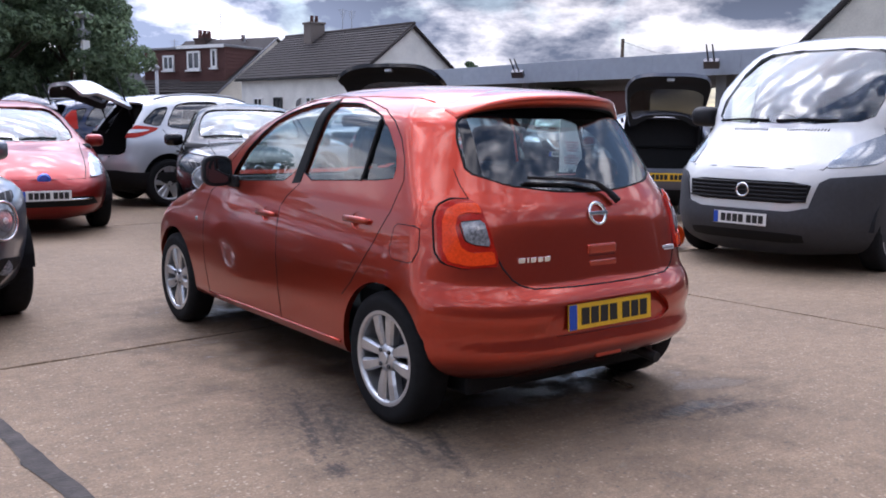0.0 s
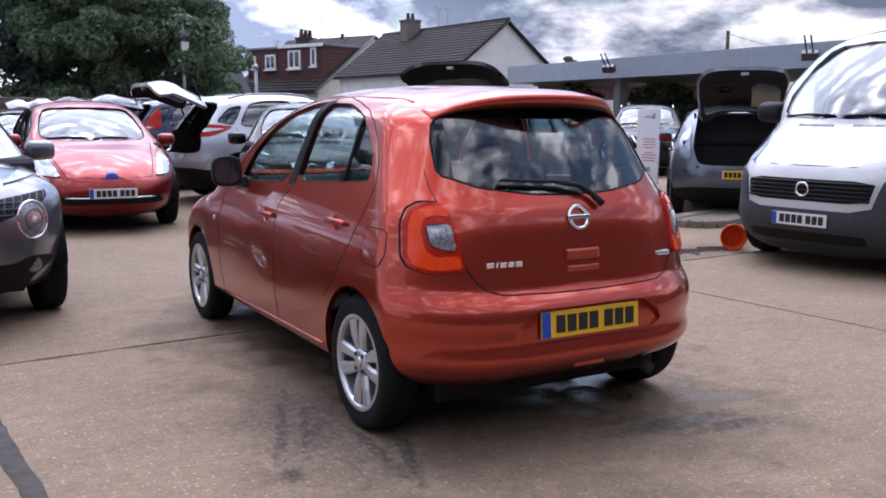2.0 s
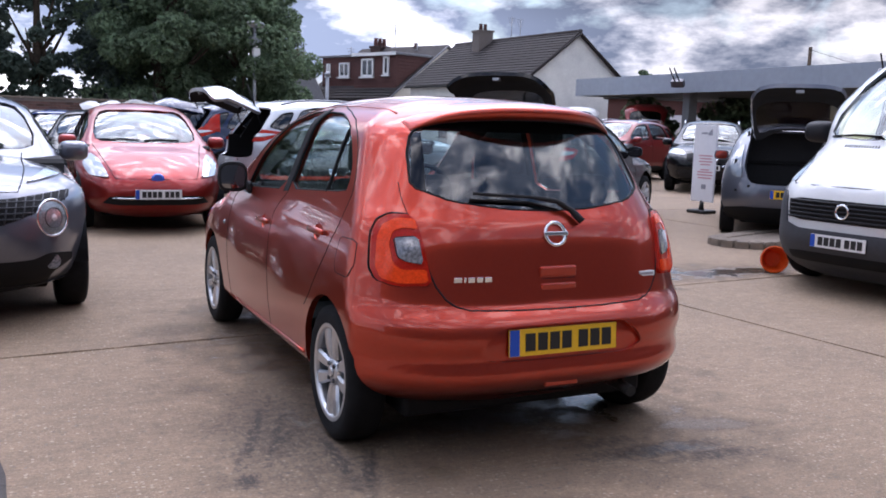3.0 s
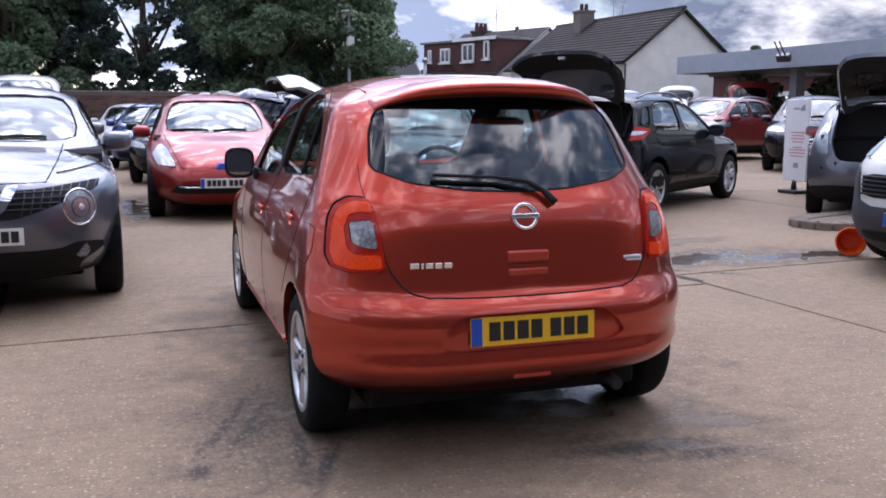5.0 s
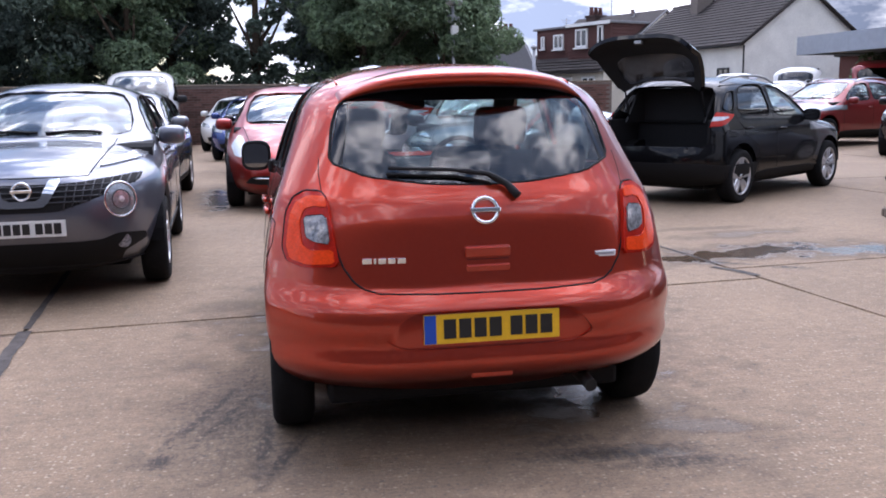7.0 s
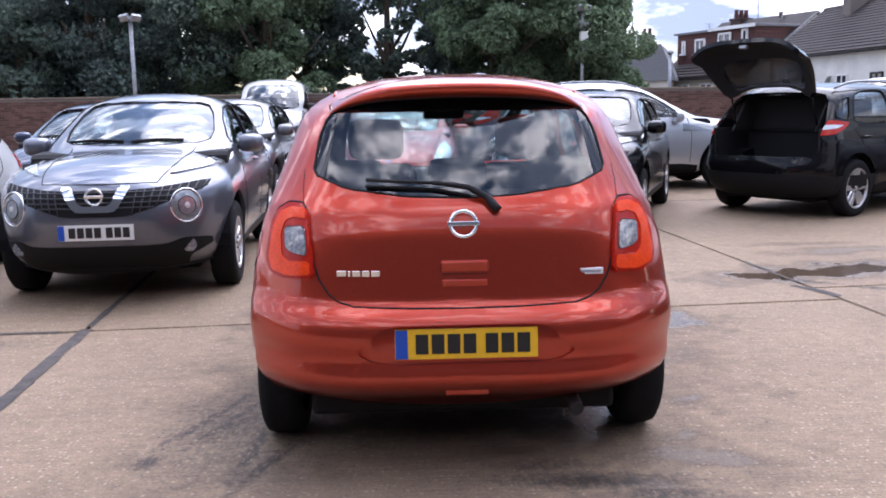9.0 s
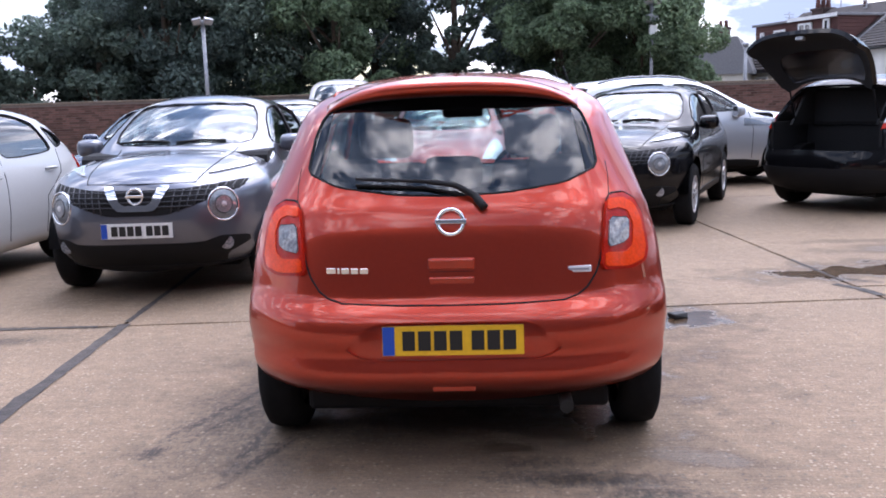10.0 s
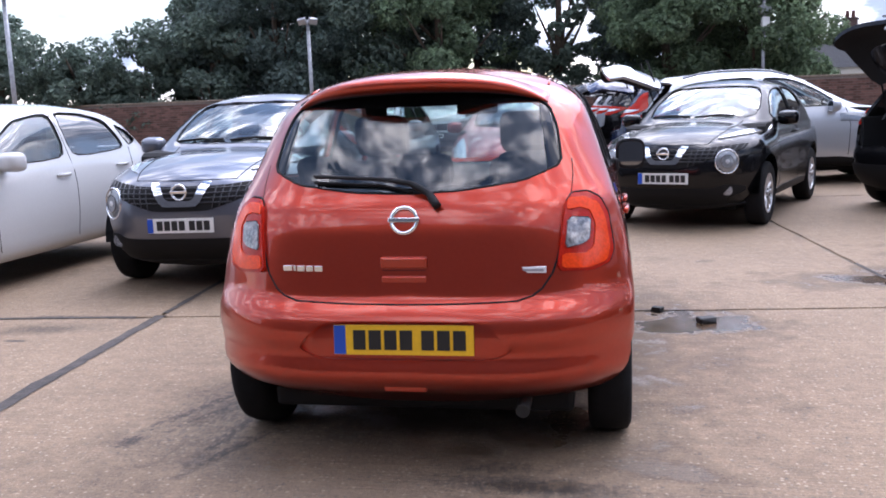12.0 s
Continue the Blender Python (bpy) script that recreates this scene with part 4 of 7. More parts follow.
CROSSOVER = dict(
    shape=CROSSOVER_SHAPE, wb=2.53, half_w=0.88, half_track=0.77, wheel_r=0.335, arch_r=0.40, style=ALLOY_TEN, seat_y=1.20, dash_y=1.85, belt=1.05, hatch_y=0.2, res=(88, 24, 32),
    side_windows=[[(1.95, 1.10), (1.62, 1.30), (1.36, 1.41), (0.95, 1.45), (0.95, 1.07)], [(0.86, 1.075), (0.86, 1.45), (0.5, 1.44), (0.22, 1.38), (0.12, 1.20)]],
    windscreen=[(-0.64, 1.11), (0.64, 1.11), (0.53, 1.47), (-0.53, 1.47)], rear_window=[(-0.5, 1.15), (0.5, 1.15), (0.42, 1.38), (-0.42, 1.38)],
    lamps=[("indicator_lamp", "front", [(0.44, 0.935), (0.80, 0.985), (0.78, 1.045), (0.60, 1.00)], 0.012, "lamp_bright")],
    panels=[("grille", "front", [(-0.72, 0.83), (-0.35, 0.70), (-0.2, 0.655), (0.2, 0.655), (0.35, 0.70), (0.72, 0.83), (0.74, 0.885), (0.30, 0.84), (-0.30, 0.84), (-0.74, 0.885)], 0.004, "gap"),
            ("grille_trim", "front", [(-0.245, 0.875), (-0.165, 0.725), (-0.125, 0.690), (0.125, 0.690), (0.165, 0.725), (0.245, 0.875), (0.165, 0.872), (0.105, 0.735), (-0.105, 0.735), (-0.165, 0.872)], 0.018, "chrome"),
            ("lower_intake", "front", [(-0.56, 0.25), (0.56, 0.25), (0.60, 0.34), (0.74, 0.41), (0.74, 0.46), (0.58, 0.485), (0.46, 0.445), (-0.46, 0.445), (-0.58, 0.485), (-0.74, 0.46), (-0.74, 0.41), (-0.60, 0.34)], 0.004, "gap"), ("bumper_guard", "front", [(-0.9, 0.19), (0.9, 0.19), (0.84, 0.265), (-0.84, 0.265)], 0.008, "trim"),
            ("sill_cladding", "side", [(0.42, 0.2), (2.10, 0.2), (2.10, 0.36), (0.42, 0.36)], 0.006, "trim")],
    seams=[[(0.90, 1.43), (0.92, 1.06), (0.95, 0.38)], [(2.0, 1.05), (2.04, 0.75), (2.02, 0.38)]], end_seams=[[(-0.50, 1.09), (-0.47, 1.0), (-0.40, 0.88), (0.40, 0.88), (0.47, 1.0), (0.50, 1.09)]],
    handles=[(1.10, 0.93)], mirror=(1.78, 1.10))


def crossover_front(car):
    """Chrome V, mesh bars, badge and plate of the small crossover's nose."""
    s = CROSSOVER_SHAPE
    for side in (-1, 1):
        hx, hz = side * 0.605, 0.715
        pitch, turn = facing(s, hx, hz, 1)
        bm = lathe([(0.0, 0.010), (0.06, 0.007), (0.100, -0.002), (0.116, -0.012), (0.118, -0.10), (0.0, -0.10)], 36, "y")
        lamp = part("headlamp", bm, M["lamp_clear"], car, "round headlamp with a thin chrome ring")
        lamp.matrix_basis = pose(hx, end_y(s, hx, hz, 1) + 0.012, hz, pitch * 0.6, 0, turn * 0.8)
        ring = [(0.119 * math.cos(2 * math.pi * k / 36), -0.008, 0.119 * math.sin(2 * math.pi * k / 36)) for k in range(36)]
        part("headlamp_ring", tube(ring, 0.0075, 8, None, True), M["chrome"], lamp)
        ring = [(0.066 * math.cos(2 * math.pi * k / 30), 0.006, 0.066 * math.sin(2 * math.pi * k / 30)) for k in range(30)]
        part("reflector_ring", tube(ring, 0.005, 6, None, True), M["dark_alloy"], lamp)
        part("headlamp_bulb", lathe([(0.0, 0.016), (0.020, 0.014), (0.026, 0.0), (0.0, 0.0)], 20, "y"), M["lamp_bright"], lamp)
        bm = lathe([(0.0, 0.012), (0.05, 0.008), (0.058, -0.05), (0.0, -0.05)], 20, "y")
        part("fog_lamp", bm, M["lamp_grey"], car).matrix_basis = pose(side * 0.60, end_y(s, side * 0.60, 0.42, 1), 0.42, 0, 0, -side * 20)
        for i in range(9):
            x = 0.25 + i * 0.055
            top = 0.84 + (x - 0.30) * 0.10
            low = 0.70 + (x - 0.35) * 0.35
            part("grille_bar", tube(end_line(s, [(side * x, low), (side * (x + 0.03), min(top, 0.88))], 1, 0.010, 2), 0.0055, 5), M["grey_plastic"], car)
    for z in (0.72, 0.755, 0.79, 0.825):
        part("grille_bar", tube(end_line(s, [(-0.66 if z > 0.81 else -0.40 - (z - 0.72) * 2.5, z), (0.66 if z > 0.81 else 0.40 + (z - 0.72) * 2.5, z)], 1, 0.009, 14), 0.0055, 5), M["grey_plastic"], car)
    ring_badge(car, 0, end_y(s, 0, 0.80, 1) + 0.016, 0.80, 0.062, 1)
    make_plate(car, end_y(s, 0, 0.55, 1) + 0.012, 0.55, 1, "plate_white")


ELECTRIC_SHAPE = Shape(
    rear=[(0.2, -0.5), (0.35, -0.70), (0.5, -0.78), (0.65, -0.77), (0.8, -0.74), (1.0, -0.70), (1.1, -0.62), (1.3, -0.42), (1.45, -0.28), (1.6, 0.0)],
    front=[(0.2, 3.45), (0.3, 3.58), (0.45, 3.65), (0.58, 3.62), (0.68, 3.52), (0.78, 3.36), (0.9, 3.1), (1.7, 3.1)],
    top=[(-0.8, 1.15), (-0.45, 1.42), (0.0, 1.50), (0.6, 1.545), (1.2, 1.545), (1.6, 1.47), (2.0, 1.28), (2.5, 1.04), (2.65, 1.0), (3.0, 0.93), (3.3, 0.83), (3.55, 0.68), (3.65, 0.6)],
    width=[(0.1, 0.82), (0.3, 0.86), (0.55, 0.885), (0.75, 0.88), (0.92, 0.855), (1.0, 0.82), (1.2, 0.755), (1.4, 0.66), (1.55, 0.59)],
    bottom=0.18, corner_rear=[(0.2, 0.38), (1.4, 0.36)], corner_front=[(0.2, 0.8), (0.7, 0.75), (1.0, 0.6)],
    plan=[(-0.75, 0.97), (0, 1), (2.6, 0.99), (3.6, 0.93)], roll=[(-0.8, 0.2), (1.3, 0.17), (1.8, 0.22), (2.6, 0.2), (3.6, 0.2)], core=(0.35, 2.6, 0.70))
ELECTRIC = dict(
    shape=ELECTRIC_SHAPE, wb=2.70, half_w=0.885, half_track=0.77, wheel_r=0.315, arch_r=0.37, style=ALLOY_TEN, seat_y=1.30, dash_y=2.0, belt=1.0, hatch_y=0.1,
    side_windows=[[(2.25, 1.02), (1.9, 1.22), (1.5, 1.38), (0.98, 1.44), (1.0, 1.0)], [(0.90, 1.0), (0.88, 1.44), (0.4, 1.42), (0.12, 1.33), (0.0, 1.06)]],
    windscreen=[(-0.66, 1.035), (0.66, 1.035), (0.54, 1.45), (-0.54, 1.45)], rear_window=[(-0.55, 1.08), (0.55, 1.08), (0.48, 1.40), (-0.48, 1.40)],
    lamps=[("headlamp", "front", [(0.52, 0.66), (0.74, 0.67), (0.80, 0.80), (0.70, 0.92), (0.62, 0.86)], 0.022, "lamp_bright"), ("rear_lamp", "rear", [(0.62, 0.80), (0.76, 0.82), (0.78, 1.10), (0.66, 1.34), (0.60, 1.30), (0.64, 1.0)], 0.012, "lamp_clear")],
    panels=[("lower_intake", "front", [(-0.62, 0.34), (0.62, 0.34), (0.52, 0.45), (-0.52, 0.45)], 0.004, "gap"), ("bumper_lower", "rear", [(-0.9, 0.18), (0.9, 0.18), (0.8, 0.42), (-0.8, 0.42)], 0.006, "gap")],
    seams=[[(0.94, 1.42), (0.95, 1.0), (0.97, 0.32)], [(2.2, 1.0), (2.2, 0.7), (2.15, 0.32)]], end_seams=[[(-0.66, 1.02), (-0.58, 0.88), (-0.46, 0.64), (0.46, 0.64), (0.58, 0.88), (0.66, 1.02)]],
    handles=[(1.12, 0.88), (0.18, 0.90)], mirror=(2.05, 1.04))
ELECTRIC_OPEN = dict(ELECTRIC, hatch=[(-0.52, 0.72), (0.52, 0.72), (0.60, 0.95), (0.58, 1.15), (0.52, 1.43), (-0.52, 1.43), (-0.58, 1.15), (-0.60, 0.95)], hinge=(-0.30, 1.46), hatch_angle=99)

HATCHBACK_SHAPE = Shape(
    rear=[(0.2, -0.5), (0.35, -0.74), (0.5, -0.80), (0.65, -0.79), (0.8, -0.76), (1.0, -0.68), (1.1, -0.60), (1.3, -0.40), (1.45, -0.2), (1.6, 0.0)],
    front=[(0.2, 3.35), (0.35, 3.52), (0.5, 3.57), (0.68, 3.52), (0.8, 3.40), (0.9, 3.2), (1.7, 3.2)],
    top=[(-0.8, 1.10), (-0.45, 1.37), (0.0, 1.46), (0.6, 1.51), (1.1, 1.515), (1.5, 1.46), (1.9, 1.28), (2.45, 1.02), (2.6, 0.98), (3.0, 0.92), (3.3, 0.83), (3.55, 0.68)],
    width=[(0.1, 0.82), (0.3, 0.86), (0.55, 0.884), (0.75, 0.88), (0.92, 0.855), (1.0, 0.82), (1.2, 0.745), (1.4, 0.65), (1.55, 0.58)],
    bottom=0.18, corner_rear=[(0.2, 0.38), (1.4, 0.38)], corner_front=[(0.2, 0.6), (1.0, 0.5)],
    plan=[(-0.75, 0.97), (0, 1), (2.6, 0.99), (3.6, 0.93)], roll=[(-0.8, 0.2), (1.3, 0.17), (1.8, 0.22), (2.6, 0.2), (3.6, 0.2)], core=(0.35, 2.6, 0.70))
HATCHBACK = dict(
    shape=HATCHBACK_SHAPE, wb=2.70, half_w=0.884, half_track=0.77, wheel_r=0.315, arch_r=0.37, style=ALLOY_TEN, seat_y=1.30, dash_y=2.0, belt=0.98, hatch_y=0.1,
    side_windows=[[(2.15, 1.00), (1.82, 1.20), (1.5, 1.36), (1.02, 1.42), (1.06, 1.01)], [(0.98, 1.01), (0.95, 1.42), (0.5, 1.40), (0.22, 1.33), (0.05, 1.05)], [(-0.02, 1.07), (0.10, 1.29), (-0.08, 1.22), (-0.18, 1.12)]],
    windscreen=[(-0.66, 1.015), (0.66, 1.015), (0.54, 1.42), (-0.54, 1.42)], rear_window=[(-0.55, 1.06), (0.55, 1.06), (0.45, 1.36), (-0.45, 1.36)],
    lamps=[("headlamp", "front", [(0.48, 0.66), (0.86, 0.70), (0.88, 0.82), (0.54, 0.76)], 0.008, "lamp_clear"), ("rear_lamp", "rear", [(0.52, 0.86), (0.88, 0.84), (0.88, 1.0), (0.56, 0.98)], 0.01, "lamp_red")],
    panels=[("grille", "front", [(-0.40, 0.58), (0.40, 0.58), (0.44, 0.74), (-0.44, 0.74)], 0.004, "gap"), ("lower_intake", "front", [(-0.55, 0.28), (0.55, 0.28), (0.60, 0.42), (-0.60, 0.42)], 0.004, "gap")],
    seams=[[(1.0, 1.40), (1.02, 1.0), (1.05, 0.32)], [(0.0, 1.06), (0.06, 0.85), (0.38, 0.65), (0.42, 0.32)], [(2.12, 0.98), (2.15, 0.7), (2.1, 0.32)]],
    handles=[(1.20, 0.87), (0.24, 0.90)], mirror=(1.95, 1.03))

VAN_SHAPE = Shape(
    rear=[(0.2, -1.0), (2.4, -0.95)],
    front=[(0.2, 3.70), (0.30, 3.86), (0.45, 3.93), (0.80, 3.90), (0.92, 3.84), (1.0, 3.74), (1.15, 3.5), (1.3, 3.3), (2.6, 3.3)],
    top=[(-1.1, 2.20), (1.2, 2.24), (2.0, 2.235), (2.30, 2.18), (2.5, 2.06), (2.8, 1.80), (3.18, 1.42), (3.3, 1.34), (3.5, 1.24), (3.75, 1.08), (3.92, 0.88)],
    width=[(0.1, 0.96), (0.35, 1.0), (0.9, 1.025), (1.3, 1.02), (1.6, 0.985), (2.0, 0.90), (2.25, 0.82)],
    bottom=0.15, corner_rear=[(0.2, 0.12), (2.4, 0.12)], corner_front=[(0.2, 0.60), (0.9, 0.62), (1.3, 0.6), (2.3, 0.5)],
    plan=[(-1, 1.0), (3.0, 1.0), (3.9, 0.95)], roll=[(-1.1, 0.22), (2.0, 0.22), (2.6, 0.32), (3.3, 0.26), (3.9, 0.22)], core=(0.4, 3.0, 0.95))
VAN = dict(
    shape=VAN_SHAPE, wb=3.0, half_w=1.02, half_track=0.90, wheel_r=0.345, arch_r=0.42, style=STEEL_TRIM, seat_y=1.75, dash_y=2.55, belt=1.30, hatch_y=0.1, res=(96, 26, 44),
    side_windows=[[(3.0, 1.34), (2.72, 1.68), (2.5, 1.85), (2.0, 1.88), (2.0, 1.32)]],
    windscreen=[(-0.84, 1.33), (0.84, 1.33), (0.70, 2.07), (-0.70, 2.07)],
    lamps=[("headlamp", "front", [(0.64, 0.94), (0.97, 0.98), (0.98, 1.20), (0.92, 1.27), (0.70, 1.12)], 0.008, "lamp_clear")],
    panels=[("bumper", "front", [(-1.06, 0.14), (1.06, 0.14), (1.06, 0.90), (0.66, 0.86), (0.58, 0.56), (-0.58, 0.56), (-0.66, 0.86), (-1.06, 0.90)], 0.016, "grey_plastic"),
            ("grille", "front", [(-0.56, 0.63), (0.56, 0.63), (0.60, 0.82), (-0.60, 0.82)], 0.006, "gap"), ("lower_grille", "front", [(-0.54, 0.49), (0.54, 0.49), (0.57, 0.555), (-0.57, 0.555)], 0.006, "gap"),
            ("lower_intake", "front", [(-0.55, 0.27), (0.55, 0.27), (0.55, 0.36), (-0.55, 0.36)], 0.020, "gap")],
    seams=[[(1.95, 1.95), (1.9, 0.4)], [(3.02, 1.30), (2.95, 0.8)]], end_seams=[[(-0.92, 1.28), (-0.72, 1.10), (-0.64, 0.93), (0.64, 0.93), (0.72, 1.10), (0.92, 1.28)]],
    handles=[], mirror=(2.72, 1.40), mirror_mat="trim", mirror_scale=1.35)


def van_front(car):
    s = VAN_SHAPE
    for z in (0.655, 0.69, 0.725, 0.76, 0.795):
        part("grille_bar", tube(end_line(s, [(-0.57, z), (0.57, z)], 1, 0.012, 14), 0.010, 6), M["trim"], car)
    ring_badge(car, 0, end_y(s, 0, 0.73, 1) + 0.022, 0.73, 0.065, 1, bar=False)
    make_plate(car, end_y(s, 0, 0.47, 1) + 0.024, 0.47, 1, "plate_white")
    for side in (-1, 1):
        for i in range(14):
            x = side * (0.10 + i * 0.028)
            pts = end_line(s, [(x, 1.265), (x + side * 0.006, 1.285)], 1, 0.002, 2)
            part("vent_slot", tube(pts, 0.006, 5), M["gap"], car)
        part("bumper_vent", piece_front(s, [(side * 0.62, 0.52), (side * 0.88, 0.54), (side * 0.88, 0.62), (side * 0.62, 0.60)], 0.018), M["gap"], car)


def piece_front(shape, poly, out):
    """A small plate laid on a car's nose."""
    bm = bmesh.new()
    front = [bm.verts.new((x, end_y(shape, x, z, 1) + out, z)) for x, z in poly]
    back = [bm.verts.new((x, end_y(shape, x, z, 1) + out - 0.02, z)) for x, z in poly]
    bm.faces.new(front), bm.faces.new(back[::-1])
    for i in range(len(poly)):
        j = (i + 1) % len(poly)
        bm.faces.new((front[j], front[i], back[i], back[j]))
    bmesh.ops.recalc_face_normals(bm, faces=bm.faces)
    return bm


# ---- the copper-red hatchback ----
def roof_z(shape, x, y):
    """The height of the roof at (x, y)."""
    lo, hi = 1.0, 1.7
    for _ in range(30):
        mid = (lo + hi) / 2
        lo, hi = (mid, hi) if abs(x) < shape.half(np.float64(y), np.float64(mid)) else (lo, mid)
    return lo


SUPERMINI_WHEEL = dict(rim=0.208, width=0.17, spokes=4, half_in=0.021, half_out=0.035, split=0.0245, mat="alloy", nuts=4, phase=6, barrel="alloy")


def build_supermini():
    s = SUPERMINI
    car = thing("hatchback_car", pose(2.86, 3.27, 0, 0, 0, 1.0), "copper-red metallic small hatchback parked on damp concrete", "car")
    body = Body(s, 168, 60, 70)
    wb = 2.48
    front_win = [(1.70, 0.975), (1.66, 1.06), (1.60, 1.15), (1.47, 1.245), (1.36, 1.315), (1.20, 1.375), (1.03, 1.412), (0.862, 1.42), (0.945, 1.015)]
    rear_win = [(0.862, 1.022), (0.812, 1.34), (0.80, 1.415), (0.56, 1.408), (0.38, 1.372), (0.30, 1.348), (0.19, 1.288), (0.08, 1.19), (0.045, 1.12), (0.05, 1.07)]
    screen = [(-0.63, 1.0), (0.63, 1.0), (0.60, 1.2), (0.52, 1.42), (-0.52, 1.42), (-0.60, 1.2)]
    rear_glass = [(-0.565, 1.115), (-0.43, 1.062), (-0.2, 1.032), (0.0, 1.025), (0.2, 1.032), (0.43, 1.062), (0.565, 1.115), (0.545, 1.25), (0.515, 1.325), (0.45, 1.372), (0.33, 1.400), (0.15, 1.412), (-0.15, 1.412), (-0.33, 1.400), (-0.45, 1.372), (-0.515, 1.325), (-0.545, 1.25)]
    recess = [(-0.40, 0.475), (-0.36, 0.53), (-0.29, 0.582), (0.29, 0.582), (0.36, 0.53), (0.40, 0.475), (0.33, 0.437), (-0.33, 0.437)]
    me = cut(body.solid(), arch_cutters((0, wb), 0.83, 0.328, 0.305))
    cutters = bmesh.new()
    for side in (-1, 1):
        prism(rounded(front_win, 1), "x", 0.45, 1.2, cutters, side)
        prism(rounded(rear_win, 1), "x", 0.45, 1.2, cutters, side)
    me = cut(me, cutters)
    cutters = prism(rounded(screen), "y", 1.0, 5.0)
    prism(rounded(rear_glass, 1), "y", -2.0, 0.1, cutters)
    me = cut(me, cutters)
    me = cut(me, prism(rounded(recess, 2), "y", -2.0, -0.564), index=0)
    cups = bmesh.new()
    for side in (-1, 1):
        for y, z in ((0.245, 0.884), (1.145, 0.835)):
            cup = bmesh.new()
            bmesh.ops.create_uvsphere(cup, u_segments=20, v_segments=12, radius=1)
            cup.transform(pose(side * (float(s.half(np.float64(y), np.float64(z))) + 0.004), y, z) @ Matrix.Diagonal((0.024, 0.052, 0.044, 1)))
            add(cups, cup)
    me = cut(me, cups, index=0)
    part("body", body.skin(me, 0.03, [M["red"], M["inner"]]), None, car)
    for side in (-1, 1):
        for nm, poly in (("front_door_window", front_win), ("rear_door_window", rear_win)):
            ring = rounded(poly, 1)
            w = part(nm, piece(body, prism(ring, "x", 0.45, 1.2, None, side), -0.012, -0.016, [M["glass"], M["pane_back"]]), None, car)
            part("window_seal", tube(side_line(s, ring + ring[:1], side, -0.006, 2)[:-1], 0.006, 8, None, True), M["gap"], w)
        part("window_bar", tube(side_line(s, [(0.30, 1.05), (0.295, 1.2), (0.29, 1.35)], side, -0.006), 0.009, 8), M["gap"], car)
        bpost = [(0.945, 1.005), (0.862, 1.43), (0.80, 1.43), (0.862, 1.015)]
        part("door_post_trim", piece(body, prism(bpost, "x", 0.45, 1.2, None, side), 0.003, -0.006, [M["gap"]]), None, car)
        for pts in ([(0.84, 1.44), (0.83, 1.35), (0.87, 1.005), (0.96, 0.94), (1.01, 0.88), (1.01, 0.78), (0.98, 0.55), (0.96, 0.25)],
                    [(0.95, 1.455), (0.70, 1.445), (0.5, 1.419), (0.30, 1.38), (0.166, 1.326), (0.07, 1.25), (0.0, 1.16), (-0.035, 1.074), (0.0, 0.94), (0.086, 0.797), (0.24, 0.60), (0.317, 0.535)],
                    [(1.80, 0.965), (1.93, 0.90), (1.98, 0.75), (1.96, 0.5), (1.92, 0.25)],
                    [(1.80, 1.04), (1.70, 1.14), (1.56, 1.24), (1.40, 1.33), (1.22, 1.405), (1.05, 1.443), (0.95, 1.455)]):
            part("shut_line", tube(side_line(s, pts, side, -0.002), 0.0038, 6), M["gap"], car)
        part("sill_line", tube(side_line(s, [(0.36, 0.30), (1.0, 0.295), (1.92, 0.285)], side, 0.002), 0.007, 6), M["red"], car)
        for y, z in ((0.245, 0.884), (1.145, 0.835)):
            x = float(s.half(np.float64(y), np.float64(z)))
            pts = [(side * (x + dx), y + dy, z + dz) for dx, dy, dz in ((0.000, -0.105, 0.0), (0.016, -0.088, 0.002), (0.023, -0.03, 0.003), (0.024, 0.03, 0.003), (0.018, 0.085, 0.001), (0.000, 0.105, 0.0))]
            bm = tube(pts, [0.010, 0.014, 0.015, 0.015, 0.014, 0.010], 12)
            for v in bm.verts:
                v.co.x = side * (x + 0.020) + (v.co.x - side * (x + 0.020)) * 0.62
            part("door_handle", bm, M["red"], car)
        x = float(s.half(np.float64(2.09), np.float64(0.722)))
        part("side_repeater", lathe([(0.0, 0.008), (0.012, 0.006), (0.018, -0.004)], 16), M["lamp_clear"], car).matrix_basis = pose(side * x, 2.09, 0.722, 0, 0, 0 if side > 0 else 180)
        m = make_door_mirror(car, side * 0.862, 1.66, 1.035, side, M["trim"], 1.0)
        m.matrix_basis = m.matrix_basis @ Matrix.Diagonal((0.76, 1.0, 1.10, 1.0))
        part("mirror_base", box(-0.02 - side * 0.115, 0.02 - side * 0.115, -0.10, 0.09, -0.085, -0.02, 0.015), M["trim"], m)
        # rear lamp: red body, orange band, clear lens
        flip = (lambda q: q) if side > 0 else mirrored
        lamp = [(0.555, 0.745), (0.575, 0.90), (0.585, 0.985), (0.605, 1.012), (0.66, 1.012), (0.705, 0.985), (0.735, 0.93), (0.755, 0.80), (0.74, 0.755), (0.68, 0.735)]
        lo = piece(body, prism(rounded(flip(lamp), 1), "y", -2.0, -0.225), 0.016, -0.03, [M["lamp_red"]])
        lp = part("rear_lamp", lo, None, car, "tall red and orange rear lamp with a clear lens")
        band = [(0.592, 0.998), (0.652, 0.998), (0.698, 0.972), (0.724, 0.92), (0.742, 0.812), (0.730, 0.764), (0.668, 0.747), (0.570, 0.756), (0.574, 0.806), (0.655, 0.800), (0.684, 0.822), (0.690, 0.900), (0.670, 0.948), (0.635, 0.962), (0.588, 0.958)]
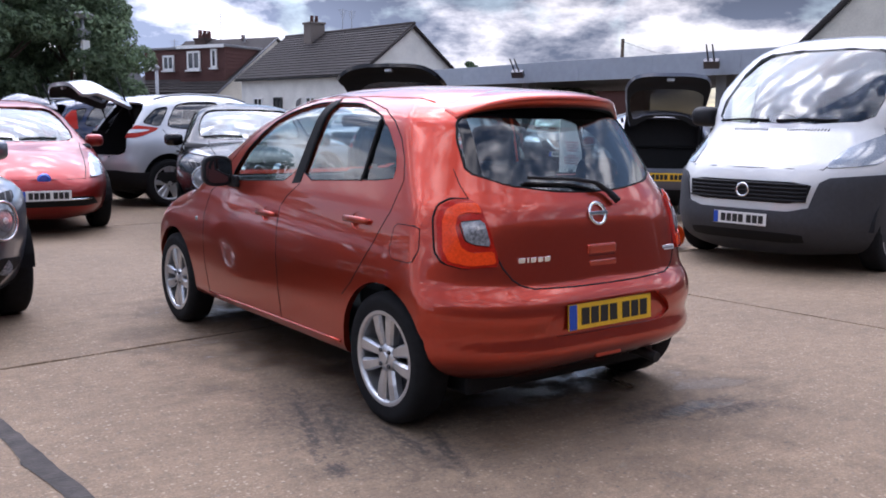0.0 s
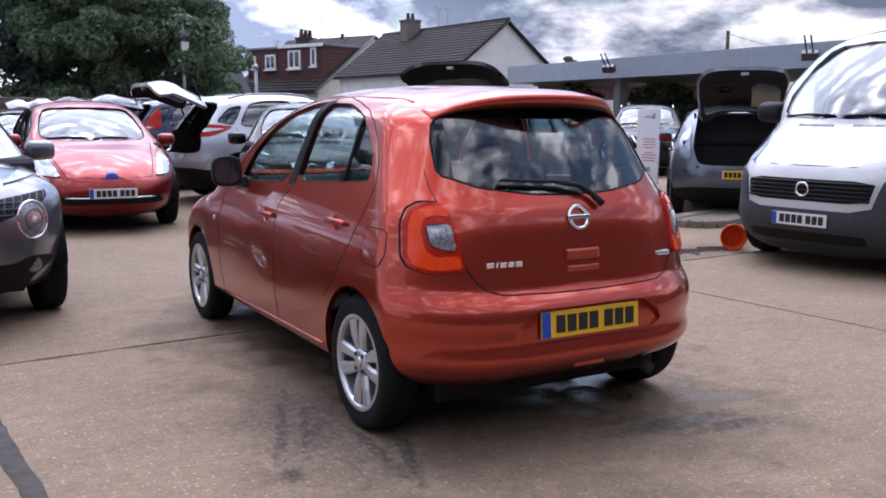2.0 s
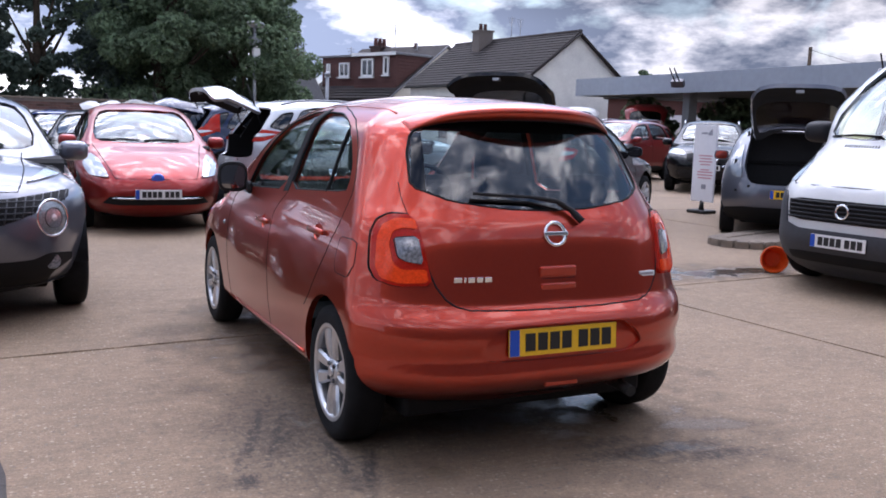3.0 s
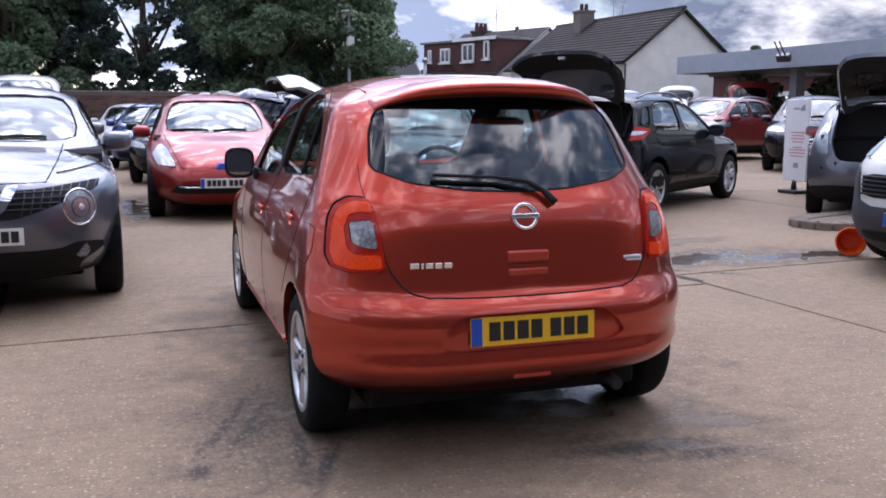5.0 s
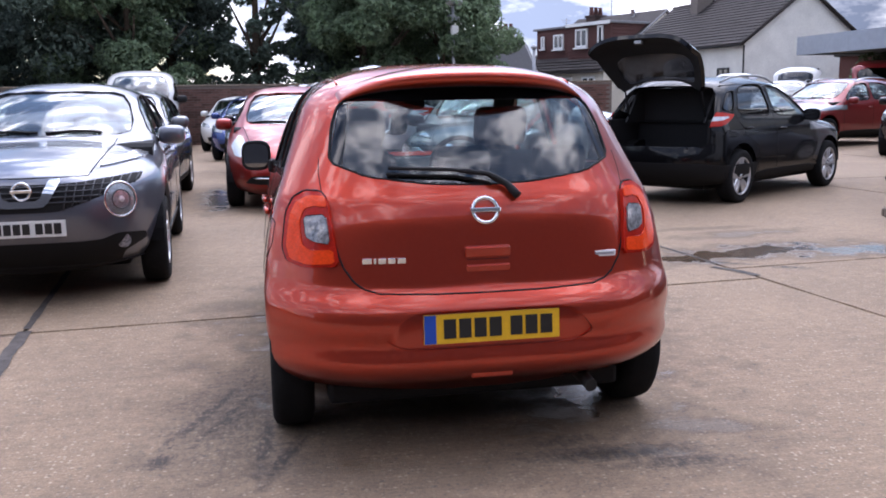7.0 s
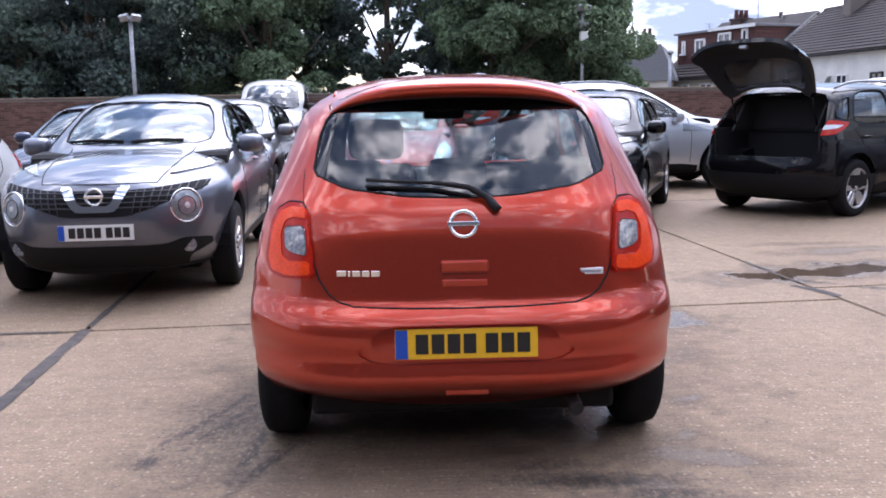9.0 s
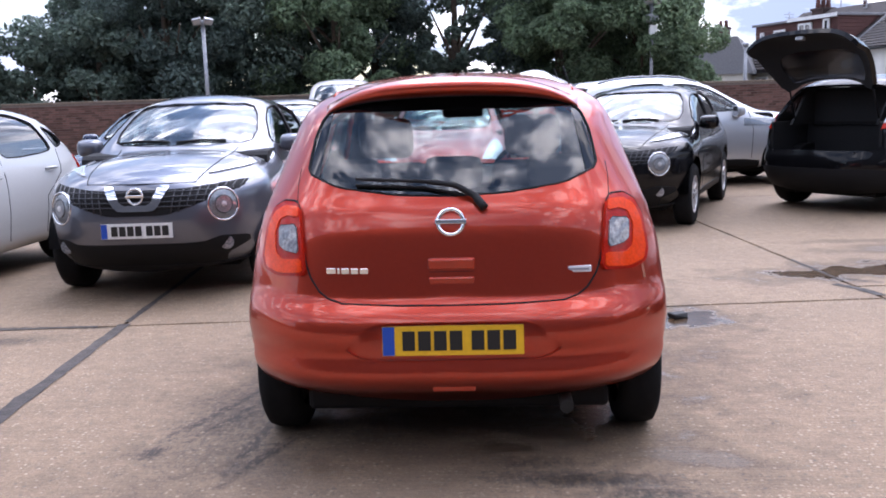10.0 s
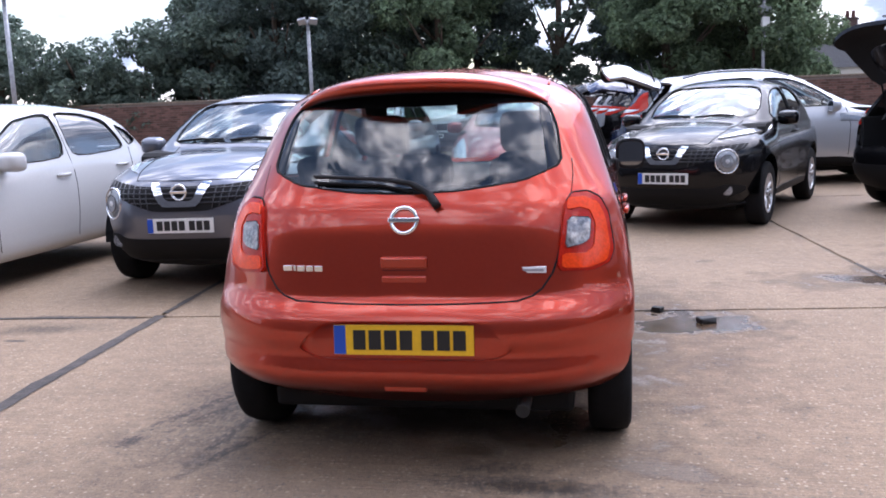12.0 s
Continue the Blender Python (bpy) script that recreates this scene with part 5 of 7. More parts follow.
        part("lamp_band", piece(body, prism(rounded(flip(band), 1), "y", -2.0, -0.225), 0.020, 0.0, [M["lamp_orange"]]), None, lp)
        outline = rounded(flip(lamp), 1)
        part("lamp_seal", tube(end_line(s, outline + outline[:1], -1, 0.002, 1)[:-1], 0.0045, 6, None, True), M["gap"], lp)
        part("lamp_lens", piece(body, prism(rounded(flip([(0.584, 0.826), (0.594, 0.932), (0.672, 0.922), (0.668, 0.85), (0.642, 0.834)]), 1), "y", -2.0, -0.225), 0.024, 0.0, [M["lamp_grey"]]), None, lp)
        lens = rounded(flip([(0.584, 0.826), (0.594, 0.932), (0.672, 0.922), (0.668, 0.85), (0.642, 0.834)]), 1)
        part("lens_edge", tube(end_line(s, lens + lens[:1], -1, 0.024, 1)[:-1], 0.0025, 6, None, True), M["gap"], lp)
        for z in (0.848, 0.862, 0.876, 0.890, 0.904, 0.918):
            part("lens_rib", tube(end_line(s, [(side * 0.590, z), (side * 0.666, z)], -1, 0.025, 3), 0.0022, 5), M["lamp_bright" if z > 0.87 else "gap"], lp)
        part("lamp_rib", tube(end_line(s, [(side * 0.60, 0.955), (side * 0.64, 0.962), (side * 0.675, 0.945), (side * 0.690, 0.86), (side * 0.675, 0.80), (side * 0.60, 0.80)], -1, 0.020, 3), 0.003, 6), M["lamp_red"], lp)
    # fuel flap on the left flank
    flap = rounded([(-0.055, 0.895), (-0.215, 0.897), (-0.235, 0.80), (-0.215, 0.745), (-0.075, 0.745), (-0.045, 0.78)], 1)
    part("fuel_flap", tube(side_line(s, flap + flap[:1], -1, -0.002, 2)[:-1], 0.003, 6, None, True), M["gap"], car)
    # windscreen, wiper, rear glass
    w = part("windscreen", piece(body, prism(rounded(screen), "y", 1.0, 5.0), -0.008, -0.012, [M["glass"], M["pane_back"]]), None, car)
    w = part("rear_window", even_pane(piece(body, prism(rounded(rear_glass, 1), "y", -2.0, 0.1), -0.004, -0.008, [M["rear_glass"], M["pane_back"]]), 0.60, 0.35), None, car)
    ring = rounded(rear_glass, 1)
    part("window_seal", tube(end_line(s, ring + ring[:1], -1, -0.004, 2)[:-1], 0.006, 8, None, True), M["gap"], w)
    pts = end_line(s, [(0.128, 0.985), (0.09, 1.03), (0.02, 1.068), (-0.10, 1.085), (-0.355, 1.098)], -1, 0.0, 3)
    lifts = [0.030 if i < 5 else 0.040 for i in range(len(pts))]
    wiper = part("rear_wiper", tube([(x, y - d, z) for (x, y, z), d in zip(pts, lifts)], [0.016] * 3 + [0.013] * 3 + [0.010] * 3 + [0.007] * (len(pts) - 9), 8), M["trim"], car)
    part("wiper_blade", tube([(x, y - 0.016, z - 0.012) for x, y, z in end_line(s, [(0.03, 1.045), (-0.10, 1.072), (-0.36, 1.085)], -1, 0.0, 4)], 0.006, 6), M["gap"], wiper)
    # spoiler: the roof drawn out over the rear window, its ends dying into the pillars
    bm = bmesh.new()
    rows = []
    for x in np.linspace(-0.515, 0.515, 53):
        u = abs(x) / 0.515
        ze = 1.446 - 0.034 * u ** 2 - 0.075 * u ** 5
        on = end_y(s, x, ze, -1)
        over = (on + 0.335) * (1 - u ** 2.2) if u < 1 else 0.0
        yb = on - max(over, -0.006)
        th = 0.046 * (1 - u ** 4) + 0.002
        r0, r1 = roof_z(s, x, 0.10) - 0.006, roof_z(s, x, -0.04) + 0.002
        low = end_y(s, x, ze - th - 0.02, -1) + 0.02
        rows.append([bm.verts.new(p) for p in ((x, 0.10, r0), (x, -0.04, r1), (x, (yb - 0.04) / 2, (r1 + ze) / 2 + 0.010 * (1 - u ** 4)), (x, yb + 0.015, ze + 0.006), (x, yb, ze - 0.004), (x, yb + 0.003, ze - th * 0.6),
                                               (x, yb + 0.03 * (1 - u ** 4) + 0.004, ze - th), (x, max(low, yb + 0.02), ze - th - 0.004), (x, 0.06, min(r0, ze) - 0.05))])
    for p, q in zip(rows, rows[1:]):
        for i in range(9):
            f = bm.faces.new((p[i], p[(i + 1) % 9], q[(i + 1) % 9], q[i]))
            f.smooth, f.material_index = True, int(5 < i < 8)
    bm.faces.new(rows[0]), bm.faces.new(rows[-1][::-1])
    bmesh.ops.recalc_face_normals(bm, faces=bm.faces)
    sp = part("spoiler", bm, M["red"], car)
    sp.data.materials.append(M["gap"])
    # black border of the rear glass
    for strip in ([(-0.47, 1.345), (0.47, 1.345), (0.44, 1.37), (0.32, 1.398), (0.15, 1.410), (-0.15, 1.410), (-0.32, 1.398), (-0.44, 1.37)], [(0.515, 1.10), (0.562, 1.12), (0.512, 1.325), (0.475, 1.34)], [(-0.515, 1.10), (-0.562, 1.12), (-0.512, 1.325), (-0.475, 1.34)]):
        part("window_border", piece(body, prism(strip, "y", -2.0, 0.1), -0.0025, -0.0045, [M["frit"]]), None, w)
    # tailgate shut line and lip
    gate = [(0.60, 1.0), (0.585, 0.93), (0.552, 0.78), (0.535, 0.735), (0.50, 0.685), (0.465, 0.66), (0.41, 0.644), (0.2, 0.637), (0.0, 0.635)]
    gate += [(-x, z) for x, z in gate[-2::-1]]
    part("tailgate_shut_line", tube(end_line(s, gate, -1, -0.002, 3), 0.0045, 8), M["gap"], car)
    for side in (-1, 1):
        part("shut_line", tube(end_line(s, [(side * 0.60, 1.01), (side * 0.605, 1.07), (side * 0.60, 1.13)], -1, -0.002, 4), 0.0025, 6), M["gap"], car)
    # badge, handle, lettering bars
    ring_badge(car, 0.0, end_y(s, 0, 0.935, -1) - 0.003, 0.935, 0.054, -1, tilt=17)
    yh = end_y(s, 0, 0.76, -1)
    h = part("tailgate_handle", box(-0.088, 0.088, yh - 0.006, yh + 0.03, 0.762, 0.806, 0.008), M["red"], car)
    part("handle_slot", box(-0.085, 0.085, yh - 0.001, yh + 0.03, 0.738, 0.760, 0.004), M["gap"], h)
    part("handle_lip", box(-0.085, 0.085, yh - 0.010, yh + 0.03, 0.708, 0.737, 0.006), M["red"], h)
    for x0, w in ((-0.470, 0.036), (-0.428, 0.010), (-0.412, 0.030), (-0.376, 0.028), (-0.342, 0.032)):
        ym = end_y(s, x0 + w / 2, 0.762, -1)
        part("name_bar", box(x0, x0 + w, ym - 0.006, ym + 0.01, 0.752, 0.774, 0.002), M["chrome"], car)
    ym = end_y(s, 0.465, 0.752, -1)
    st = part("dealer_sticker", box(0.415, 0.515, ym - 0.006, ym + 0.012, 0.741, 0.763, 0.001), M["sign"], car)
    part("sticker_bar", box(0.424, 0.506, ym - 0.0075, ym, 0.748, 0.756), M["sign_grey"], st)
    # bumper: plate in its recess, tow cover, lower crease, exhaust
    make_plate(car, -0.578, 0.512, -1, "plate_yellow", -4.0)
    part("tow_cover", box(-0.08, 0.08, end_y(s, 0, 0.33, -1) - 0.004, end_y(s, 0, 0.33, -1) + 0.03, 0.315, 0.345, 0.006), M["red"], car)
    part("exhaust_pipe", tube([(0.42, 0.1, 0.24), (0.42, -0.40, 0.235), (0.42, -0.50, 0.225)], 0.026, 12), M["cast"], car)
    part("underside", box(-0.60, 0.60, -0.33, 3.0, 0.165, 0.26, 0.02), M["gap"], car)
    part("rear_axle_beam", tube([(-0.66, 0, 0.27), (0.66, 0, 0.27)], 0.035, 8), M["cast"], car)
    # roof channel lines and aerial foot
    for side in (-1, 1):
        pts = [(side * 0.50, y, 0) for y in np.linspace(0.06, 1.25, 14)]
        on = []
        for x, y, _ in pts:
            lo, hi = 1.2, 1.6
            for _ in range(30):
                mid = (lo + hi) / 2
                lo, hi = (mid, hi) if abs(x) < s.half(np.float64(y), np.float64(mid)) else (lo, mid)
            on.append((x, y, lo - 0.002))
        part("roof_channel", tube(on, 0.006, 6), M["red"], car)
    rest_wheels(car, (0, wb), 0.735, 0.295, SUPERMINI_WHEEL)
    liners(car, (0, wb), 0.70, 0.328)
    make_interior(car, 1.72, 0.97, 1.10, 0.80)
    part("inside_mirror", box(-0.12, 0.12, 1.50, 1.53, 1.29, 1.36, 0.02), M["trim"], car)
    return car


supermini = build_supermini()


# ---- ground ----
def concrete(name, base, wet, stains=()):
    """Brushed concrete with pale chips, stains, fine streaks, and damp and painted-shade patches at given places (x, y,
    radius x, radius y, turn, strength).
    """
    m = bpy.data.materials.new(name)
    m.use_nodes = True
    n, l = m.node_tree.nodes, m.node_tree.links
    b = n["Principled BSDF"]
    geo = n.new("ShaderNodeNewGeometry")

    def tex(scale, detail=6, rough=0.6, stretch=None):
        t = n.new("ShaderNodeTexNoise")
        t.inputs["Scale"].default_value, t.inputs["Detail"].default_value, t.inputs["Roughness"].default_value = scale, detail, rough
        if stretch:
            mp = n.new("ShaderNodeMapping")
            mp.inputs["Scale"].default_value, mp.inputs["Rotation"].default_value = stretch, (0, 0, radians(-5.5))
            l.new(geo.outputs["Position"], mp.inputs["Vector"])
            l.new(mp.outputs["Vector"], t.inputs["Vector"])
        else:
            l.new(geo.outputs["Position"], t.inputs["Vector"])
        return t.outputs["Fac"]

    def fit(v, a, c, lo, hi):
        r = n.new("ShaderNodeMapRange")
        r.inputs["From Min"].default_value, r.inputs["From Max"].default_value = a, c
        r.inputs["To Min"].default_value, r.inputs["To Max"].default_value = lo, hi
        l.new(v, r.inputs["Value"])
        return r.outputs["Result"]

    def calc(op, a, c):
        k = n.new("ShaderNodeMath")
        k.operation = op
        for i, v in enumerate((a, c)):
            if isinstance(v, (int, float)):
                k.inputs[i].default_value = v
            else:
                l.new(v, k.inputs[i])
        return k.outputs[0]

    def mix(f, a, c, kind="MIX"):
        x = n.new("ShaderNodeMix")
        x.data_type, x.blend_type = "RGBA", kind
        for sock, v in ((x.inputs["Factor"], f), (x.inputs[6], a), (x.inputs[7], c)):
            if isinstance(v, (int, float)):
                sock.default_value = v
            elif isinstance(v, tuple):
                sock.default_value = (*v, 1)
            else:
                l.new(v, sock)
        return x.outputs[2]

    col = mix(fit(tex(0.7, 5), 0.3, 0.7, 0, 1), tuple(c * 0.84 for c in base), tuple(c * 1.12 for c in base))
    col = mix(1.0, col, fit(tex(11, 8, 0.75), 0.25, 0.75, 0.70, 1.28), "MULTIPLY")
    col = mix(1.0, col, fit(tex(70, 4, 0.7), 0.3, 0.7, 0.72, 1.26), "MULTIPLY")
    streak = fit(tex(3.0, 5, 0.6, (0.5, 16, 1)), 0.35, 0.7, 0.90, 1.07)
    col = mix(1.0, col, streak, "MULTIPLY")
    # pale chips and dark pits of the worn aggregate
    vor = n.new("ShaderNodeTexVoronoi")
    vor.inputs["Scale"].default_value = 40
    l.new(geo.outputs["Position"], vor.inputs["Vector"])
    bright = n.new("ShaderNodeSeparateColor")
    l.new(vor.outputs["Color"], bright.inputs["Color"])
    chips = calc("MULTIPLY", fit(vor.outputs["Distance"], 0.22, 0.34, 1, 0), fit(bright.outputs[0], 0.62, 0.78, 0, 1))
    col = mix(calc("MULTIPLY", chips, 0.6), col, (0.46, 0.37, 0.27))
    fine = n.new("ShaderNodeTexVoronoi")
    fine.inputs["Scale"].default_value = 95
    l.new(geo.outputs["Position"], fine.inputs["Vector"])
    speck = n.new("ShaderNodeSeparateColor")
    l.new(fine.outputs["Color"], speck.inputs["Color"])
    col = mix(calc("MULTIPLY", fit(fine.outputs["Distance"], 0.2, 0.4, 0.45, 0), fit(speck.outputs[0], 0.60, 0.75, 0, 1)), col, (0.46, 0.37, 0.27))
    col = mix(calc("MULTIPLY", fit(fine.outputs["Distance"], 0.25, 0.45, 0.6, 0), fit(speck.outputs[1], 0.72, 0.82, 0, 1)), col, (0.09, 0.07, 0.052))
    pits = calc("MULTIPLY", fit(vor.outputs["Distance"], 0.25, 0.38, 1, 0), fit(bright.outputs[1], 0.86, 0.90, 0, 1))
    col = mix(calc("MULTIPLY", pits, 0.6), col, (0.10, 0.085, 0.07))
    dirt = fit(tex(0.33, 7, 0.65), 0.58, 0.72, 0, 0.5)
    col = mix(dirt, col, tuple(c * 0.55 for c in base))
    # damp places, and the hatchback's shade painted in as darker colour
    sep = n.new("ShaderNodeSeparateXYZ")
    l.new(geo.outputs["Position"], sep.inputs[0])
    edge = fit(tex(3.2, 7, 0.65), 0.25, 0.75, -0.55, 0.55)
    total = 0.0
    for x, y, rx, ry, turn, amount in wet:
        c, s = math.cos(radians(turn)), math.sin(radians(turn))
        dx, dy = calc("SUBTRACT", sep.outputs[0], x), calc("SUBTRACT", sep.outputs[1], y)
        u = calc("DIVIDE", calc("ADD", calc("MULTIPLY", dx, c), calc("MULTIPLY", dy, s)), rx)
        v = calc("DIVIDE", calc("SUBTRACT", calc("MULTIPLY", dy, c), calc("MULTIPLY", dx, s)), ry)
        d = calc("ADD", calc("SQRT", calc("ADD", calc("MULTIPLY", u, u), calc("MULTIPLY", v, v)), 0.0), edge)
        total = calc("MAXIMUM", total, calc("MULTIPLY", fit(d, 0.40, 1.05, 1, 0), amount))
    marks = 0.0
    for x, y, rx, ry, turn, amount in stains:
        c, s = math.cos(radians(turn)), math.sin(radians(turn))
        dx, dy = calc("SUBTRACT", sep.outputs[0], x), calc("SUBTRACT", sep.outputs[1], y)
        u = calc("DIVIDE", calc("ADD", calc("MULTIPLY", dx, c), calc("MULTIPLY", dy, s)), rx)
        v = calc("DIVIDE", calc("SUBTRACT", calc("MULTIPLY", dy, c), calc("MULTIPLY", dx, s)), ry)
        d = calc("ADD", calc("SQRT", calc("ADD", calc("MULTIPLY", u, u), calc("MULTIPLY", v, v)), 0.0), calc("MULTIPLY", fit(tex(22, 6, 0.7), 0.3, 0.7, -1.0, 1.0), 0.4))
        marks = calc("MAXIMUM", marks, calc("MULTIPLY", fit(d, 0.2, 1.15, 1, 0), amount * 0.9))
    if stains:
        broken = fit(tex(38, 5, 0.75, (1.0, 0.45, 1)), 0.38, 0.56, 0.25, 1.6)
        marks = calc("MINIMUM", calc("MULTIPLY", marks, broken), 0.92)
        col = mix(marks, col, (0.045, 0.036, 0.030))
    if wet:
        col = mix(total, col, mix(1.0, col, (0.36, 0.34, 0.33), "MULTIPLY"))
        l.new(fit(total, 0.58, 0.97, 0.82, 0.10), b.inputs["Roughness"])
    else:
        b.inputs["Roughness"].default_value = 0.85
    l.new(col, b.inputs["Base Color"])
    bp = n.new("ShaderNodeBump")
    bp.inputs["Distance"].default_value = 0.009
    height = calc("ADD", calc("MULTIPLY", tex(60, 5, 0.7), 0.6), calc("MULTIPLY", tex(3.0, 5, 0.6, (0.5, 22, 1)), 0.9))
    l.new(height, bp.inputs["Height"])
    if wet:
        l.new(fit(total, 0.75, 0.97, 0.6, 0.04), bp.inputs["Strength"])
    else:
        bp.inputs["Strength"].default_value = 0.55
    l.new(bp.outputs["Normal"], b.inputs["Normal"])
    return m


# last three darken the slabs with the hatchback's shade as well as its damp
WET_AND_SHADE = [(5.9, 6.6, 1.6, 0.45, 12, 0.95), (7.2, 6.5, 1.5, 0.35, 5, 1.0), (6.5, 7.6, 0.9, 0.25, 10, 0.7), (4.08, 5.06, 0.62, 0.42, 0, 1.15), (3.45, 3.35, 0.25, 0.5, 0, 0.9), (3.75, 2.85, 0.38, 0.16, -10, 0.7), (3.35, 2.62, 0.45, 0.14, -4, 0.74), (2.35, 3.6, 0.3, 0.45, 0, 0.5),
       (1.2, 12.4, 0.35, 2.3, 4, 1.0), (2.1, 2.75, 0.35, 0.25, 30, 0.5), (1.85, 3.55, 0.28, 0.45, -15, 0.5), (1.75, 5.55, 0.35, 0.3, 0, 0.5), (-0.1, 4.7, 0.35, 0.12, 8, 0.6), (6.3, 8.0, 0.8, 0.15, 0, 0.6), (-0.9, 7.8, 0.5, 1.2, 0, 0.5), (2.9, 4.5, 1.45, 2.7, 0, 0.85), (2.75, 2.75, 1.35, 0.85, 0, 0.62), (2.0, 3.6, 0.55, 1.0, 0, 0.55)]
STAINS = [(1.77, 3.45, 0.045, 0.62, -20, 1.0), (1.86, 3.40, 0.04, 0.55, -20, 0.9), (2.01, 3.0, 0.05, 0.42, -2, 0.9), (2.09, 2.85, 0.045, 0.32, -19, 0.9), (1.86, 3.3, 0.05, 0.25, -37, 0.8), (1.62, 2.90, 0.06, 0.10, -10, 1.0),
          (1.92, 3.45, 0.38, 0.75, -15, 0.5), (3.33, 2.63, 0.40, 0.085, -4, 0.85), (3.55, 2.50, 0.32, 0.07, -6, 0.7), (3.15, 2.78, 0.25, 0.06, 0, 0.6), (1.95, 3.0, 0.5, 0.35, 0, 0.35),
          (0.2, 3.5, 0.12, 0.05, 0, 0.7), (4.3, 7.2, 0.12, 0.06, 30, 0.6), (6.0, 5.9, 0.22, 0.06, -30, 0.9), (5.6, 6.2, 0.3, 0.05, -35, 0.9), (-0.2, 5.05, 0.28, 0.05, 5, 0.9), (4.0, 5.40, 0.34, 0.035, 3, 1.1), (0.36, 5.04, 0.2, 0.03, 0, 1.1), (-0.05, 4.42, 0.10, 0.03, 0, 1.1), (0.0, 4.75, 0.5, 0.16, 5, 0.35)]
M["concrete"] = concrete("brushed_concrete", (0.243, 0.169, 0.107), WET_AND_SHADE, STAINS)
M["earth"] = concrete("weathered_tarmac", (0.12, 0.105, 0.095), [])
M["tar"] = material("tar_joint", (0.055, 0.046, 0.040), 0.85, grain=0.4, scale=12, bump=0.5, bump_scale=60, stain=0.3)

bm = bmesh.new()
bmesh.ops.create_grid(bm, x_segments=2, y_segments=2, size=1500)
ground = part("ground", bm, M["earth"], None)
ground.matrix_basis = pose(0, 0, -0.045)
tagged(ground, "weathered dark ground round the concrete yard", "ground", kind="structure")

yard = thing("pavement", pose(0.555, 5.08, 0, 0, 0, 5.4), "brushed concrete yard slabs with tarred joints", "pavement")
tagged(yard, kind="structure")


def slab(x0, x1, y0, y1, g):
    """A concrete slab with worn, slightly ragged edges."""
    bm = bmesh.new()
    pts = []
    corners = [(x0 + g, y0 + g), (x1 - g, y0 + g), (x1 - g, y1 - g), (x0 + g, y1 - g)]
    for (ax, ay), (bx, by) in zip(corners, corners[1:] + corners[:1]):
        k = max(4, int(math.hypot(bx - ax, by - ay) / 0.22))
        for i in range(k):
            x, y = ax + (bx - ax) * i / k, ay + (by - ay) * i / k
            pts.append((x + random.uniform(-1, 1) * 0.007, y + random.uniform(-1, 1) * 0.007))
    top = [bm.verts.new((x, y, 0)) for x, y in pts]
    cx, cy = (x0 + x1) / 2, (y0 + y1) / 2
    low = [bm.verts.new((x + math.copysign(0.012, x - cx), y + math.copysign(0.012, y - cy), -0.03)) for x, y in pts]
    bm.faces.new(top)
    for i in range(len(pts)):
        j = (i + 1) % len(pts)
        bm.faces.new((low[i], low[j], top[j], top[i]))
    return bm


XS = [-24.5, -19.6, -14.7, -9.8, -4.9, 0.0, 5.05, 10.0, 14.8, 19.7, 24.6, 29.5, 34.4]
for i, (x0, x1) in enumerate(zip(XS, XS[1:])):
    shift = 0.40 if i > 5 else 0.0
    ys = [-24 + shift, -18 + shift, -12 + shift, -6 + shift, 0.0 + shift, 6.0 + shift, 12 + shift, 18 + shift, 24 + shift, 30 + shift]
    for y0, y1 in zip(ys, ys[1:]):
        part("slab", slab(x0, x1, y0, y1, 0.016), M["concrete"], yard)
part("joint_bed", box(-24.6, 34.5, -24, 30, -0.04, -0.012), M["tar"], yard)


def tar_strip(pts, width):
    """A ragged band of tar poured along a joint."""
    bm = bmesh.new()
    left, right = [], []
    for (ax, ay), (bx, by) in zip(pts, pts[1:]):
        k = int(math.hypot(bx - ax, by - ay) / 0.06)
        dx, dy = (bx - ax) / k, (by - ay) / k
        d = math.hypot(dx, dy)
        nx, ny = -dy / d, dx / d
        for i in range(k):
            x, y = ax + dx * i, ay + dy * i
            wa, wb = (width * (0.75 + 0.35 * noise.noise((x * 3, y * 3, o)) + 0.22 * noise.noise((x * 14, y * 14, o + 5))) for o in (0, 9))
            left.append(bm.verts.new((x + nx * wa, y + ny * wa, 0.004)))
            right.append(bm.verts.new((x - nx * wb, y - ny * wb, 0.004)))
    for i in range(len(left) - 1):
        bm.faces.new((right[i], right[i + 1], left[i + 1], left[i]))
    return bm


part("tar_strip", tar_strip([(0.0, -6), (0.0, 0.1)], 0.055), M["tar"], yard)
part("tar_strip", tar_strip([(0.0, 0.1), (0.0, 6)], 0.03), M["tar"], yard)
part("tar_strip", tar_strip([(5.07, 0.08), (5.03, 0.32), (4.92, 0.56)], 0.05), M["tar"], yard)
part("tar_strip", tar_strip([(5.05, 0.6), (5.05, 1.6)], 0.022), M["tar"], yard)
part("tar_strip", tar_strip([(-1.2, 0.0), (-0.1, 0.0)], 0.03), M["tar"], yard)


